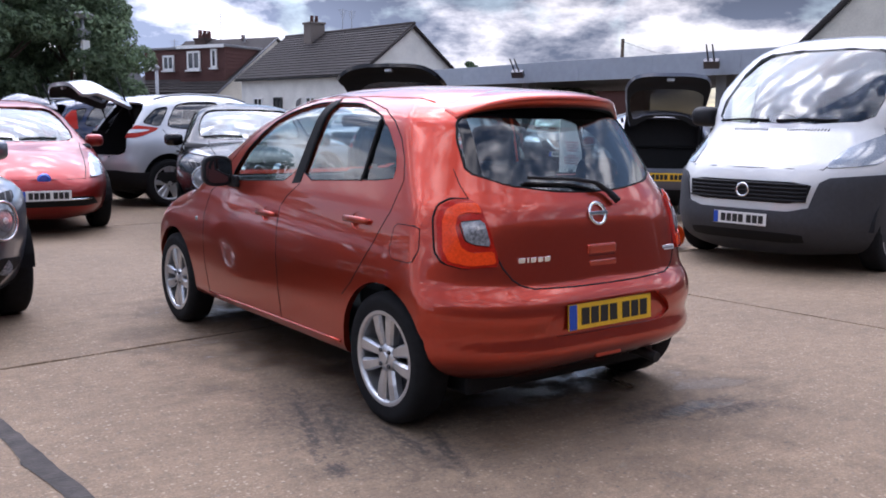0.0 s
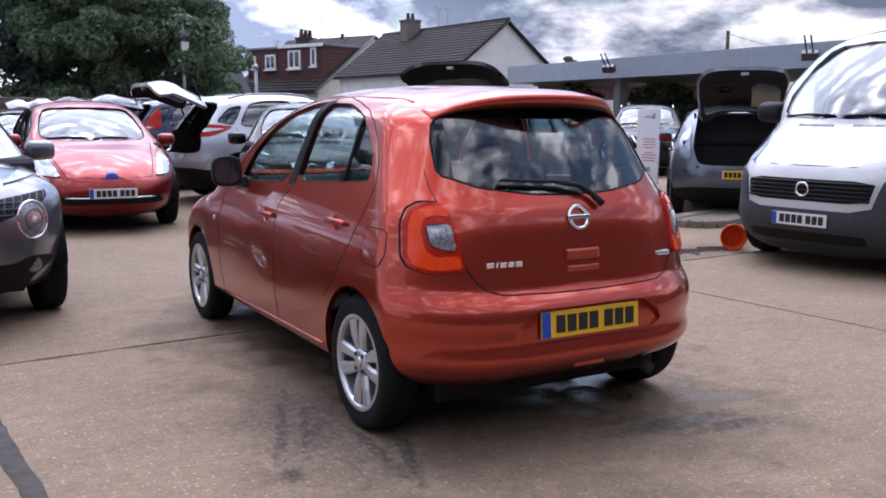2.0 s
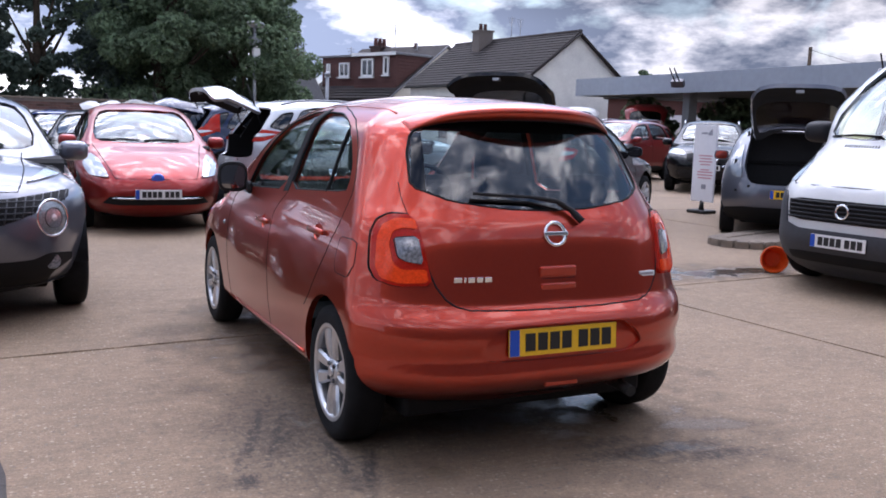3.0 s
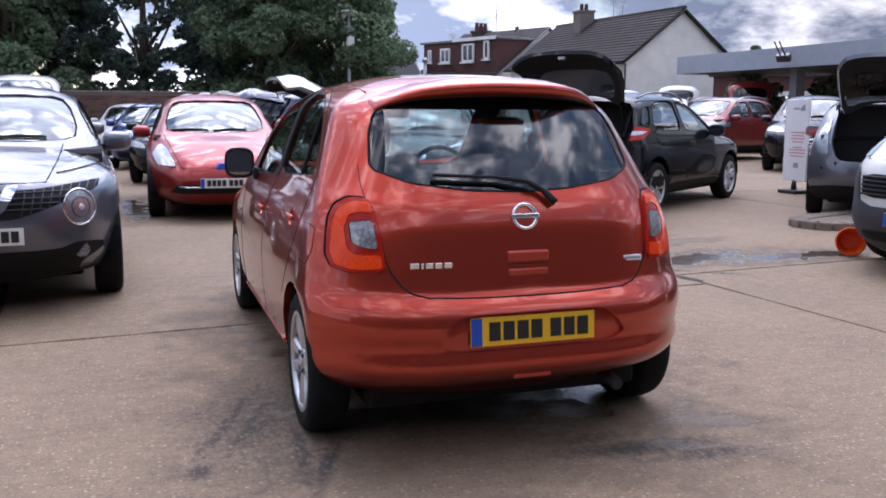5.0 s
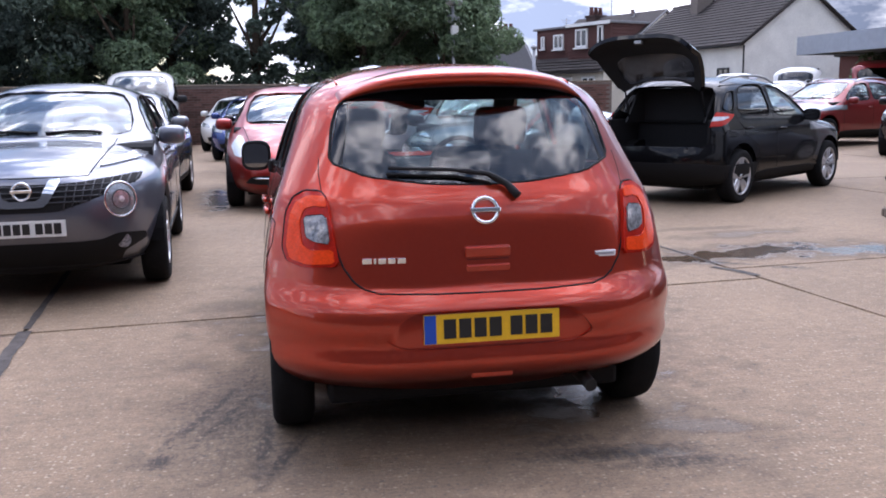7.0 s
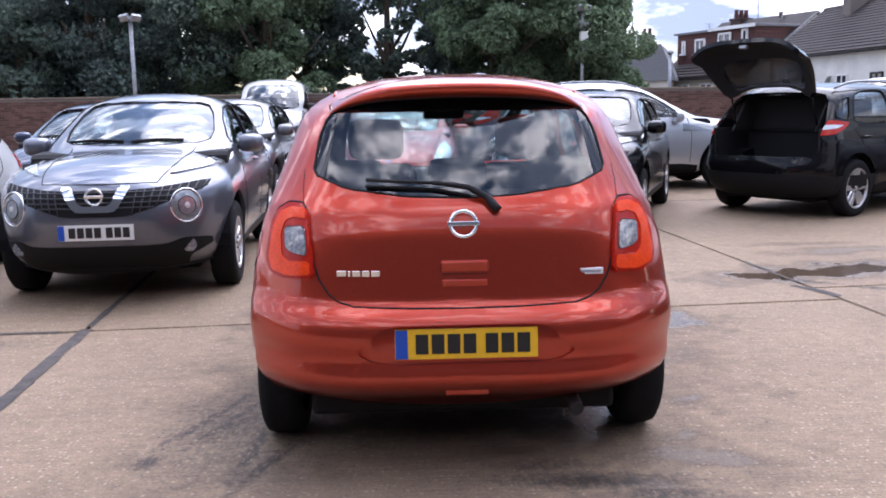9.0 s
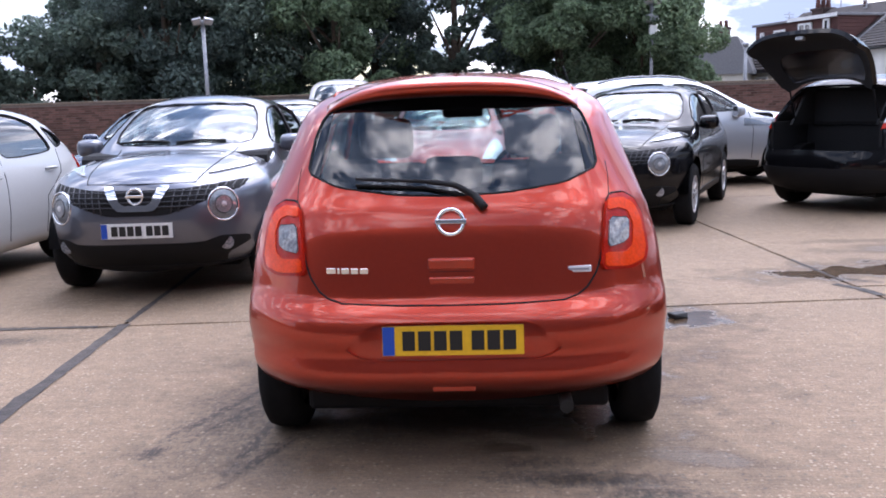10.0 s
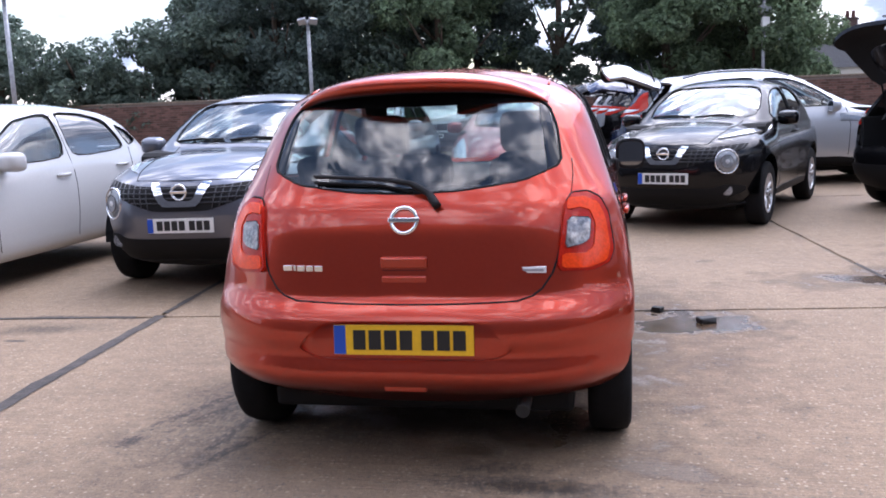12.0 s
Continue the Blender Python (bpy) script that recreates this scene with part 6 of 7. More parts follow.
# ---- boundary wall ----
def brick_wall(name, x0, x1, y, h, label):
    w = thing(name, pose(0, y, 0, 0, 0, 0), label, "wall")
    tagged(w, kind="structure")
    part("mortar_bed", box(x0, x1, 0.02, 0.22, -0.1, h - 0.06), M["mortar"], w)
    part("coping", box(x0, x1, -0.02, 0.26, h - 0.055, h, 0.012), M["kerb"], w)
    verts, faces = [], []
    rows = int((h - 0.06) / 0.075)
    for r in range(rows):
        z = r * 0.075
        x = x0 + (0.1125 if r % 2 else 0)
        while x < x1 - 0.2:
            o = len(verts)
            d = random.uniform(0.0, 0.008)
            for px, py, pz in ((0, 0, 0), (0.215, 0, 0), (0.215, 0, 0.065), (0, 0, 0.065), (0, 0.05, 0), (0.215, 0.05, 0), (0.215, 0.05, 0.065), (0, 0.05, 0.065)):
                verts.append((x + px, py - d + 0.008, z + pz))
            faces += [(o, o + 1, o + 2, o + 3), (o + 1, o + 5, o + 6, o + 2), (o + 4, o, o + 3, o + 7), (o + 3, o + 2, o + 6, o + 7), (o + 4, o + 5, o + 1, o)]
            x += 0.225
    tagged(part("brickwork", mesh_of(verts, faces), None, w), kind="stuff").data.materials.append(brick_islands)
    return w


brick_islands = material("wall_brick", (0.125, 0.068, 0.055), 0.9, grain=0.25, scale=25, bump=0.3, bump_scale=120)
nodes, links = brick_islands.node_tree.nodes, brick_islands.node_tree.links
gi, mi, xi = nodes.new("ShaderNodeNewGeometry"), nodes.new("ShaderNodeMapRange"), nodes.new("ShaderNodeMix")
mi.inputs["To Min"].default_value, mi.inputs["To Max"].default_value = 0.6, 1.45
xi.data_type, xi.blend_type = "RGBA", "MULTIPLY"
xi.inputs["Factor"].default_value = 1
bb = nodes["Principled BSDF"]
links.new(gi.outputs["Random Per Island"], mi.inputs["Value"])
links.new(bb.inputs["Base Color"].links[0].from_socket, xi.inputs[6])
links.new(mi.outputs["Result"], xi.inputs[7])
links.new(xi.outputs[2], bb.inputs["Base Color"])

brick_wall("wall_north", -26, 13, 28.6, 1.85, "unseen red-brown brick wall added to darken the left flank's reflection with a concrete coping")


# brick wall out of view, added to darken what the red car's left flank reflects
brick_wall("wall_west", -40, 20, 0, 1.85, "unseen red-brown brick wall added to darken the left flank's reflection").matrix_basis = pose(-26, 8, 0, 0, 0, 90)
# out of view, added and made tall to darken the red car's reflections
south = thing("wall_south", pose(0, -9.5, 0), "unseen plain grey cladded wall added to darken reflections", "wall")
tagged(south, kind="structure")
for k in range(14):
    part("wall_panel", box(-26 + k * 4.2, -26 + k * 4.2 + 4.19, -0.2, 0.0, -0.05, 8.2, 0.01), M["grey_plastic"], south)
# a second unseen wall, added to block bright horizon from the black crossover's flank
east = thing("wall_east", pose(33, 0, 0), "unseen plain grey cladded wall added to darken reflections beyond the canopy", "wall")
tagged(east, kind="structure")
for k in range(4):
    part("wall_panel", box(0.0, 0.2, -9.3 + k * 4.2, -9.3 + k * 4.2 + 4.19, -0.05, 6.4, 0.01), M["grey_plastic"], east)


# ---- trees ----
def build_tree(x, y, height, spread, base, leaf, count, seed, label, leaf_size=0.090):
    """A trunk with limbs and a crown of many small leaves in uneven clumps."""
    rng = np.random.default_rng(seed)
    t = thing("tree", pose(x, y, 0, 0, 0, rng.uniform(0, 360)), label, "tree", "trees behind the wall")
    bm = tube([(0, 0, -0.1), (0.05, 0.03, height * 0.25), (-0.05, 0.1, height * 0.5), (0.05, 0, height * 0.8)], [0.22, 0.17, 0.12, 0.04], 8)
    for k in range(8):
        a, z = rng.uniform(0, 2 * math.pi), height * rng.uniform(0.2, 0.6)
        r = spread * rng.uniform(0.5, 0.85)
        tube([(0, 0, z), (r * 0.5 * math.cos(a), r * 0.5 * math.sin(a), z + height * 0.10), (r * math.cos(a), r * math.sin(a), z + height * 0.22)], [0.09, 0.06, 0.02], 6, bm)
    part("trunk", bm, M["bark"], t)
    n_cl = int(34 + spread * 14)
    cl = []
    while len(cl) < n_cl:
        p = rng.uniform(-1, 1, 3)
        d = np.linalg.norm(p)
        if 0.35 < d < 1:
            z01 = (p[2] + 1) / 2
            if z01 > base:
                cl.append((p[0] * spread * (1.05 - 0.35 * z01), p[1] * spread * (1.05 - 0.35 * z01), height * z01, rng.uniform(0.45, 1.0) * spread * 0.34))
    cl = np.array(cl)
    per = count // n_cl
    c = np.repeat(cl, per, 0)
    d = rng.normal(size=(len(c), 3))
    d /= np.linalg.norm(d, axis=1, keepdims=True)
    pos = c[:, :3] + d * (c[:, 3] * rng.uniform(0.55, 1.05, len(c)) ** 0.5)[:, None] * np.array([1, 1, 0.72])
    keep = pos[:, 2] > 0.25
    pos, d = pos[keep], d[keep]
    n = d * 0.7 + rng.normal(size=d.shape) * 0.6 + np.array([0, 0, 0.35])
    n /= np.linalg.norm(n, axis=1, keepdims=True)
    u = np.cross(n, rng.normal(size=n.shape))
    u /= np.linalg.norm(u, axis=1, keepdims=True)
    v = np.cross(n, u)
    size = leaf_size * rng.uniform(0.6, 1.5, len(pos))[:, None]
    a, b = u * size, v * size * 0.55
    verts = np.stack([pos - a, pos + b * 0.9 + n * size * 0.12, pos + a, pos - b * 0.9 + n * size * 0.12], 1).reshape(-1, 3)
    faces = [(4 * i, 4 * i + 1, 4 * i + 2, 4 * i + 3) for i in range(len(pos))]
    part("crown", mesh_of(verts, faces), None, t).data.materials.append(LEAVES[leaf])
    return t


TREES = [(-9.5, 33.5, 9.5, 3.6, 0.06, 2), (-6.0, 34.5, 10.5, 3.8, 0.06, 0), (-3.0, 33.0, 9.0, 3.0, 0.06, 1), (-1.9, 35.0, 10.0, 2.5, 0.05, 2), (3.9, 36.0, 10.0, 2.3, 0.05, 2),
         (5.2, 33.8, 8.6, 2.9, 0.05, 1), (8.3, 34.5, 7.4, 3.0, 0.05, 1), (-12.5, 36, 8.5, 3.2, 0.05, 0), (6.4, 38.5, 9.5, 3.2, 0.1, 2), (-7.8, 39, 11, 4.0, 0.1, 2)]
for i, (x, y, h, r, b, leaf) in enumerate(TREES):
    build_tree(x, y, h, r, b, leaf, 38000, 20 + i, ("dark", "lighter", "deep")[leaf] + " green broadleaf tree behind the brick wall")
build_tree(1.25, 34.8, 9.6, 1.7, 0.12, 0, 7500, 33, "thin dark green tree with the sky showing through its crown", 0.12)
for i, (x, y, h, r) in enumerate([(-13.5, 30.5, 4.6, 2.0), (-16.0, 30.0, 4.2, 2.0), (-18.6, 29.0, 5.0, 2.2), (-21, 31, 6.0, 2.6), (-11.2, 31.0, 5.2, 1.8)]):
    build_tree(x, y, h, r, 0.15, 0, 11000, 60 + i, "low bushy tree behind the brick wall", 0.10)
for i, (x, y, h, r) in enumerate([(24.5, 30.5, 2.8, 1.5), (26.8, 28.2, 3.0, 1.6), (24.6, 25.3, 2.6, 1.3), (46.2, 60, 6.6, 1.3), (47.8, 60.5, 6.5, 1.1)]):
    build_tree(x, y, h, r, 0.05, 1, 5000, 80 + i, "rounded green shrub beyond the canopy", 0.12)


# ---- houses ----
def house_window(parent, p, along, w, h, bars=1, mat="upvc"):
    """A window in a wall: dark pane, frame, mullions and sill. p is its lower middle on the wall."""
    m = Matrix.Translation(p) @ Matrix.Rotation(math.atan2(along[1], along[0]), 4, "Z")
    pane = part("window", box(-w / 2, w / 2, -0.02, 0.03, 0, h), M["house_glass"], parent)
    pane.matrix_basis = m
    bm = bmesh.new()
    f = 0.07
    for a in ((-w / 2 - 0.02, -w / 2 + f, 0.0, h), (w / 2 - f, w / 2 + 0.02, 0.0, h), (-w / 2, w / 2, -0.03, f), (-w / 2, w / 2, h - f, h + 0.02)):
        box(a[0], a[1], -0.06, 0.02, a[2], a[3], 0, bm)
    for k in range(bars):
        x = -w / 2 + w * (k + 1) / (bars + 1)
        box(x - 0.035, x + 0.035, -0.055, 0.0, 0, h, 0, bm)
    part("window_frame", bm, M[mat], pane)
    part("window_sill", box(-w / 2 - 0.08, w / 2 + 0.08, -0.14, 0.0, -0.10, -0.03), M[mat], pane)


def chimney(parent, x, y, z0, z1, w, mat="brick", pots=2):
    c = part("chimney", box(x - w / 2, x + w / 2, y - w / 2, y + w / 2, z0, z1, 0.01), M[mat], parent)
    part("chimney_cap", box(x - w / 2 - 0.06, x + w / 2 + 0.06, y - w / 2 - 0.06, y + w / 2 + 0.06, z1 - 0.12, z1, 0.01), M[mat], c)
    for k in range(pots):
        bm = lathe([(0.10, 0), (0.13, 0.05), (0.10, 0.35), (0.12, 0.42), (0.09, 0.42)], 12, "z")
        bm.transform(pose(x + (k - (pots - 1) / 2) * 0.32, y, z1))
        part("chimney_pot", bm, M["hung_tile"], c)


def aerial(parent, x, y, z, h):
    bm = tube([(x, y, z), (x, y, z + h)], 0.025, 5)
    for k in range(4):
        tube([(x - 0.3 + 0.05 * k, y, z + h - 0.1 - 0.14 * k), (x + 0.3 - 0.05 * k, y, z + h - 0.1 - 0.14 * k)], 0.015, 4, bm)
    part("aerial", bm, M["steel"], parent)


def tiled_slope(parent, a, b, c, d, rows, mat):
    """Roof tiles in overlapping courses over a slope a, b (eave) to d, c (ridge)."""
    a, b, c, d = (Vector(p) for p in (a, b, c, d))
    nrm = (b - a).cross(d - a).normalized()
    bm = bmesh.new()
    for r in range(rows):
        f0, f1 = r / rows, min((r + 1.15) / rows, 1.0)
        p0, p1, q0, q1 = a.lerp(d, f0), b.lerp(c, f0), a.lerp(d, f1), b.lerp(c, f1)
        n = max(int((p1 - p0).length / 0.45), 2)
        for k in range(n):
            o = nrm * random.uniform(0.0, 0.012)
            e = (k + 0.04) / n, (k + 0.96) / n
            lo = [p0.lerp(p1, e[0]) + nrm * 0.065 + o, p0.lerp(p1, e[1]) + nrm * 0.065 + o, q0.lerp(q1, e[1]) + nrm * 0.02, q0.lerp(q1, e[0]) + nrm * 0.02]
            v = [bm.verts.new(p) for p in lo] + [bm.verts.new(lo[0] - nrm * 0.05), bm.verts.new(lo[1] - nrm * 0.05)]
            bm.faces.new(v[:4])
            bm.faces.new((v[4], v[5], v[1], v[0]))
    tagged(part("roof_tiles", bm, M[mat], parent), kind="stuff")


def bungalow():
    """The white bungalow: gable towards the yard, long tiled slope with a chimney."""
    front, apex, back = Vector((25.85, 43.6, 0)), Vector((29.45, 44.0, 0)), Vector((33.05, 44.4, 0))
    left = Vector((24.25, 56.2, 0))
    eave, ridge = 4.10, 6.75
    h = thing("house", Matrix.Translation((1.2, 0.2, 1.36)) @ Matrix.Scale(0.92, 4) @ Matrix.Translation((-1.2, -0.2, -1.36)), "white rendered bungalow with a brown tiled pitched roof", "house")
    off = left - front
    bm = bmesh.new()
    near = [front, back, Vector((back.x, back.y, eave)), Vector((apex.x, apex.y, ridge)), Vector((front.x, front.y, eave))]
    v0 = [bm.verts.new((p.x, p.y, p.z - (0.4 if p.z == 0 else 0))) for p in near]
    v1 = [bm.verts.new((p.x + off.x, p.y + off.y, p.z - (0.4 if p.z == 0 else 0))) for p in near]
    bm.faces.new(v0), bm.faces.new(v1[::-1])
    for i in range(5):
        j = (i + 1) % 5
        bm.faces.new((v0[j], v0[i], v1[i], v1[j]))
    bmesh.ops.recalc_face_normals(bm, faces=bm.faces)
    part("wall", bm, M["white_render"], h)
    out = (front - left).normalized()
    slope = (front - apex).normalized() * 0.35
    f, a, b = front + out * 0.25 + slope, apex + out * 0.25, back + out * 0.25 - slope
    l, la, lb = left - out * 0.25 + slope, left - front + apex - out * 0.25, left - front + back - out * 0.25 - slope
    drop = 0.25
    bm = bmesh.new()
    for quad in (((l, eave - drop), (f, eave - drop), (a, ridge + 0.08), (la, ridge + 0.08)), ((b, eave - drop), (lb, eave - drop), (la, ridge + 0.08), (a, ridge + 0.08))):
        vs = [bm.verts.new((p.x, p.y, z)) for p, z in quad]
        bm.faces.new(vs)
    bmesh.ops.solidify(bm, geom=bm.faces[:], thickness=0.12)
    part("roof", bm, M["tile"], h)
    tiled_slope(h, (l.x, l.y, eave - drop + 0.05), (f.x, f.y, eave - drop + 0.05), (a.x, a.y, ridge + 0.14), (la.x, la.y, ridge + 0.14), 17, "tile")
    part("ridge", tube([(a.x, a.y, ridge + 0.16), (la.x, la.y, ridge + 0.16)], 0.11, 8), M["tile"], h)
    part("verge", tube([(f.x, f.y, eave - drop), (a.x, a.y, ridge + 0.03), (b.x, b.y, eave - drop)], 0.09, 6), M["tile"], h)
    part("gutter", tube([(l.x, l.y, eave - drop - 0.02), (f.x, f.y, eave - drop - 0.02)], 0.06, 6), M["cast"], h)
    part("drainpipe", tube([(front.x - 0.1, front.y - 0.15, eave - 0.3), (front.x - 0.1, front.y - 0.15, 0)], 0.05, 6), M["cast"], h)
    c = apex * 0.30 + (left - front + apex) * 0.70
    chimney(h, c.x - 0.5, c.y, 5.8, 7.55, 1.0, "mortar", 2)
    aerial(h, c.x + 1.6, c.y, 6.7, 1.9)
    aerial(h, c.x + 2.1, c.y - 0.3, 6.7, 1.8)
    along = (front - left).normalized()
    for s, w, hh, z, mat in ((0.16, 1.0, 1.2, 1.5, "upvc"), (0.34, 0.9, 2.0, 0.7, "cast"), (0.62, 1.0, 1.0, 1.7, "upvc"), (0.86, 1.0, 2.0, 0.7, "cast")):
        p = left.lerp(front, s)
        house_window(h, (p.x - along.y * -0.02, p.y - 0.04, z), along, w, hh, 1, mat)
    p = left.lerp(front, 0.5)
    dish = lathe([(0.0, 0.10), (0.2, 0.07), (0.33, 0.0)], 18, "y")
    dish.transform(pose(p.x, p.y - 0.4, 2.35, 20, 0, 20))
    part("satellite_dish", dish, M["steel"], h)
    g = (back - front).normalized()
    p = front.lerp(back, 0.55)
    house_window(h, (p.x, p.y - 0.03, 1.0), g, 1.2, 1.6, 1, "cast")


bungalow()


def brick_house():
    """Two-storey house, its cream gable towards the yard, with a flat-roofed red tile-hung dormer along the roof."""
    h = thing("house", pose(22.53, 54.49, -0.41, 0, 0, 23) @ Matrix.Scale(1.3, 4), "cream two-storey house with a red tile-hung flat-roofed dormer", "house")
    part("gable", prism([(-0.55, -0.4), (-0.55, 2.62), (3.55, 5.38), (7.6, 2.6), (7.6, -0.4)], "y", -0.12, 6.3), M["render"], h)
    part("roof", prism([(-0.85, 2.44), (3.55, 5.42), (7.9, 2.44), (7.9, 2.58), (3.55, 5.56), (-0.85, 2.58)], "y", -0.20, 6.4), M["tile"], h)
    tiled_slope(h, (-0.85, 6.4, 2.58), (-0.85, -0.2, 2.58), (0.0, -0.2, 3.16), (0.0, 6.4, 3.16), 4, "tile")
    part("dormer_wall", box(0.0, 6.6, 0.02, 3.08, 2.85, 4.80), M["hung_tile"], h)
    part("dormer_wall", box(0.22, 6.6, 3.12, 5.9, 2.85, 4.78), M["hung_tile"], h)
    part("flat_roof", box(-0.16, 6.7, -0.10, 3.12, 4.80, 4.92, 0.02), M["slate"], h)
    part("flat_roof", box(0.06, 6.7, 3.16, 6.05, 4.78, 4.89, 0.02), M["slate"], h)
    part("fascia_board", box(-0.19, -0.16, -0.10, 3.12, 4.76, 4.92), M["upvc"], h)
    for k in range(11):
        z = 2.95 + k * 0.17
        part("tile_course", tube([(-0.004, 0.03, z), (-0.004, 3.07, z)], 0.014, 4), M["hung_tile"], h)
        part("tile_course", tube([(0.216, 3.13, z), (0.216, 5.89, z)], 0.014, 4), M["hung_tile"], h)
        part("tile_course", tube([(0.1, 0.012, z), (4.0, 0.012, z)], 0.014, 4), M["hung_tile"], h)
    for x, y, w, hh, z, bars in ((-0.01, 2.04, 0.85, 0.86, 3.76, 1), (-0.01, 0.67, 0.34, 0.86, 3.84, 0), (0.21, 4.06, 0.74, 0.70, 3.78, 1), (0.21, 5.34, 0.22, 0.6, 3.85, 0)):
        house_window(h, (x - 0.03, y, z), (0, -1), w, hh, bars)
    for y in (0.9, 2.6, 4.4):
        house_window(h, (-0.58, y, 1.25), (0, -1), 0.9, 1.0, 1)
    for x in (1.6, 4.4):
        house_window(h, (x, -0.15, 1.2), (1, 0), 1.1, 1.1, 1)
    part("verge_board", tube([(-0.85, -0.21, 2.5), (3.55, -0.21, 5.50), (7.9, -0.21, 2.5)], 0.06, 6), M["slate"], h)
    chimney(h, 3.5, 4.9, 4.7, 5.65, 0.75, "brick", 3)
    chimney(h, 3.5, 2.1, 4.7, 5.30, 0.5, "brick", 1)
    aerial(h, 3.7, 3.9, 4.8, 2.2)
    aerial(h, 3.2, 1.7, 4.9, 0.8)
    aerial(h, 2.0, 5.6, 4.8, 0.7)


brick_house()


def slate_house():
    h = thing("house", pose(15.2, 56.2, 0, 0, 0, -18), "small house with a grey slate roof and brick chimney", "house")
    part("wall", box(-3, 2.6, 0, 7, -0.4, 2.8), M["render"], h)
    bm = prism([(-3.3, 2.7), (2.9, 2.7), (2.9, 2.9), (2.0, 4.9), (1.6, 4.9), (-3.3, 2.9)], "y", -0.2, 7.2)
    part("roof", bm, M["slate"], h)
    chimney(h, 1.0, 2.0, 4.0, 5.6, 0.8, "brick", 2)


slate_house()


def cream_building():
    """Pale building with a sloping verge at the yard's far right."""
    h = thing("house", pose(31.0, 17.0, 0, 0, 0, -52), "tall cream rendered gable with a dark sloping verge", "house")
    bm = prism([(-3.0, -0.4), (8.0, -0.4), (8.0, 11.0), (2.5, 9.5), (-3.0, 3.6)], "y", 0, 10)
    part("wall", bm, M["render"], h)
    part("verge", tube([(-3.3, -0.1, 3.4), (2.5, -0.1, 9.65)], 0.14, 6), M["tile"], h)


cream_building()


# ---- low garage behind the canopy ----
garage = thing("garage", pose(30.0, 33.0, 0, 0, 0, -48), "low brown brick garage seen under the canopy", "garage")
part("wall", box(-5.0, 5.0, 0.0, 4.0, -0.1, 2.9), M["hung_tile"], garage)
part("flat_roof", box(-5.2, 5.2, -0.2, 4.2, 2.9, 3.1, 0.02), M["tile"], garage)
part("garage_door", box(-2.2, 0.4, -0.05, 0.02, -0.05, 2.2, 0.01), M["sign"], garage)


# ---- canopy ----
def build_canopy():
    """A long grey fascia and flat roof on posts, with floodlights."""
    a, b = Vector((21.4, 31.5, 0)), Vector((21.7, 3.6, 0))
    along = (b - a).normalized()
    side = Vector((-along.y, along.x, 0))
    h = thing("canopy", Matrix.Identity(4), "long pale grey flat canopy on steel posts", "canopy")
    tagged(h, kind="structure")

    def block(name, s0, s1, d0, d1, z0, z1, mat):
        bm = bmesh.new()
        base = [a + along * s0 + side * d0, a + along * s1 + side * d0, a + along * s1 + side * d1, a + along * s0 + side * d1]
        lo, hi = [bm.verts.new((v.x, v.y, z0)) for v in base], [bm.verts.new((v.x, v.y, z1)) for v in base]
        bm.faces.new(lo[::-1]), bm.faces.new(hi)
        for i in range(4):
            bm.faces.new((lo[i], lo[(i + 1) % 4], hi[(i + 1) % 4], hi[i]))
        bmesh.ops.recalc_face_normals(bm, faces=bm.faces)
        return part(name, bm, M[mat], h)

    for k in range(9):
        block("fascia_panel", k * 3.15 + 0.004, (k + 1) * 3.15 - 0.004, 0, 0.12, 2.75, 3.42, "canopy")
    block("end_fascia", 0.0, 0.12, 0.12, 9, 2.75, 3.42, "canopy")
    block("soffit", 0.12, 28.4, 0.12, 9, 2.82, 2.9, "canopy_under")
    block("flat_roof", 0.12, 28.4, 0.12, 9, 3.1, 3.2, "canopy_under")
    for s in (6.1, 14.6, 23.0):
        block("post", s, s + 0.35, 0.5, 0.85, -0.05, 2.82, "canopy_under")
    for s in (6.8, 15.05):
        p = a + along * s - side * 0.35
        l = part("floodlight", box(-0.22, 0.22, -0.10, 0.10, -0.12, 0.12, 0.02), M["dark_alloy"], h)
        l.matrix_basis = pose(p.x, p.y, 3.05, 35, 0, -60)
        part("bracket", tube([(0.08, 0, 0.0), (0.08, -0.25, 0.75)], 0.025, 6), M["cast"], l)
        part("bracket", tube([(-0.08, 0, 0.0), (-0.08, -0.25, 0.75)], 0.025, 6), M["cast"], l)


build_canopy()


# ---- poles ----
def lamp_pole(x, y, h, label, heads=2, box_z=None, r=0.06):
    p = thing("lamp_post", pose(x, y, 0, 0, 0, 15), label, "lamp post")
    part("pole", tube([(0, 0, -0.05), (0, 0, h)], [r * 1.15, r], 10), M["steel"], p)
    for k in range(heads):
        s = (-1, 1)[k % 2]
        hd = part("floodlight", box(-0.14, 0.14, -0.07, 0.07, -0.10, 0.10, 0.02), M["steel"], p)
        hd.matrix_basis = pose(s * 0.17, -0.1, h - 0.05, 30, s * 8, s * 20)
    part("cross_arm", tube([(-0.24, 0, h - 0.12), (0.24, 0, h - 0.12)], 0.03, 6), M["steel"], p)
    if box_z:
        part("control_box", box(-0.13, 0.13, -0.20, -0.05, box_z - 0.45, box_z - 0.12, 0.015), M["upvc"], p)
        part("camera_housing", box(-0.20, 0.20, -0.16, 0.06, box_z - 0.02, box_z + 0.26, 0.02), M["steel"], p)


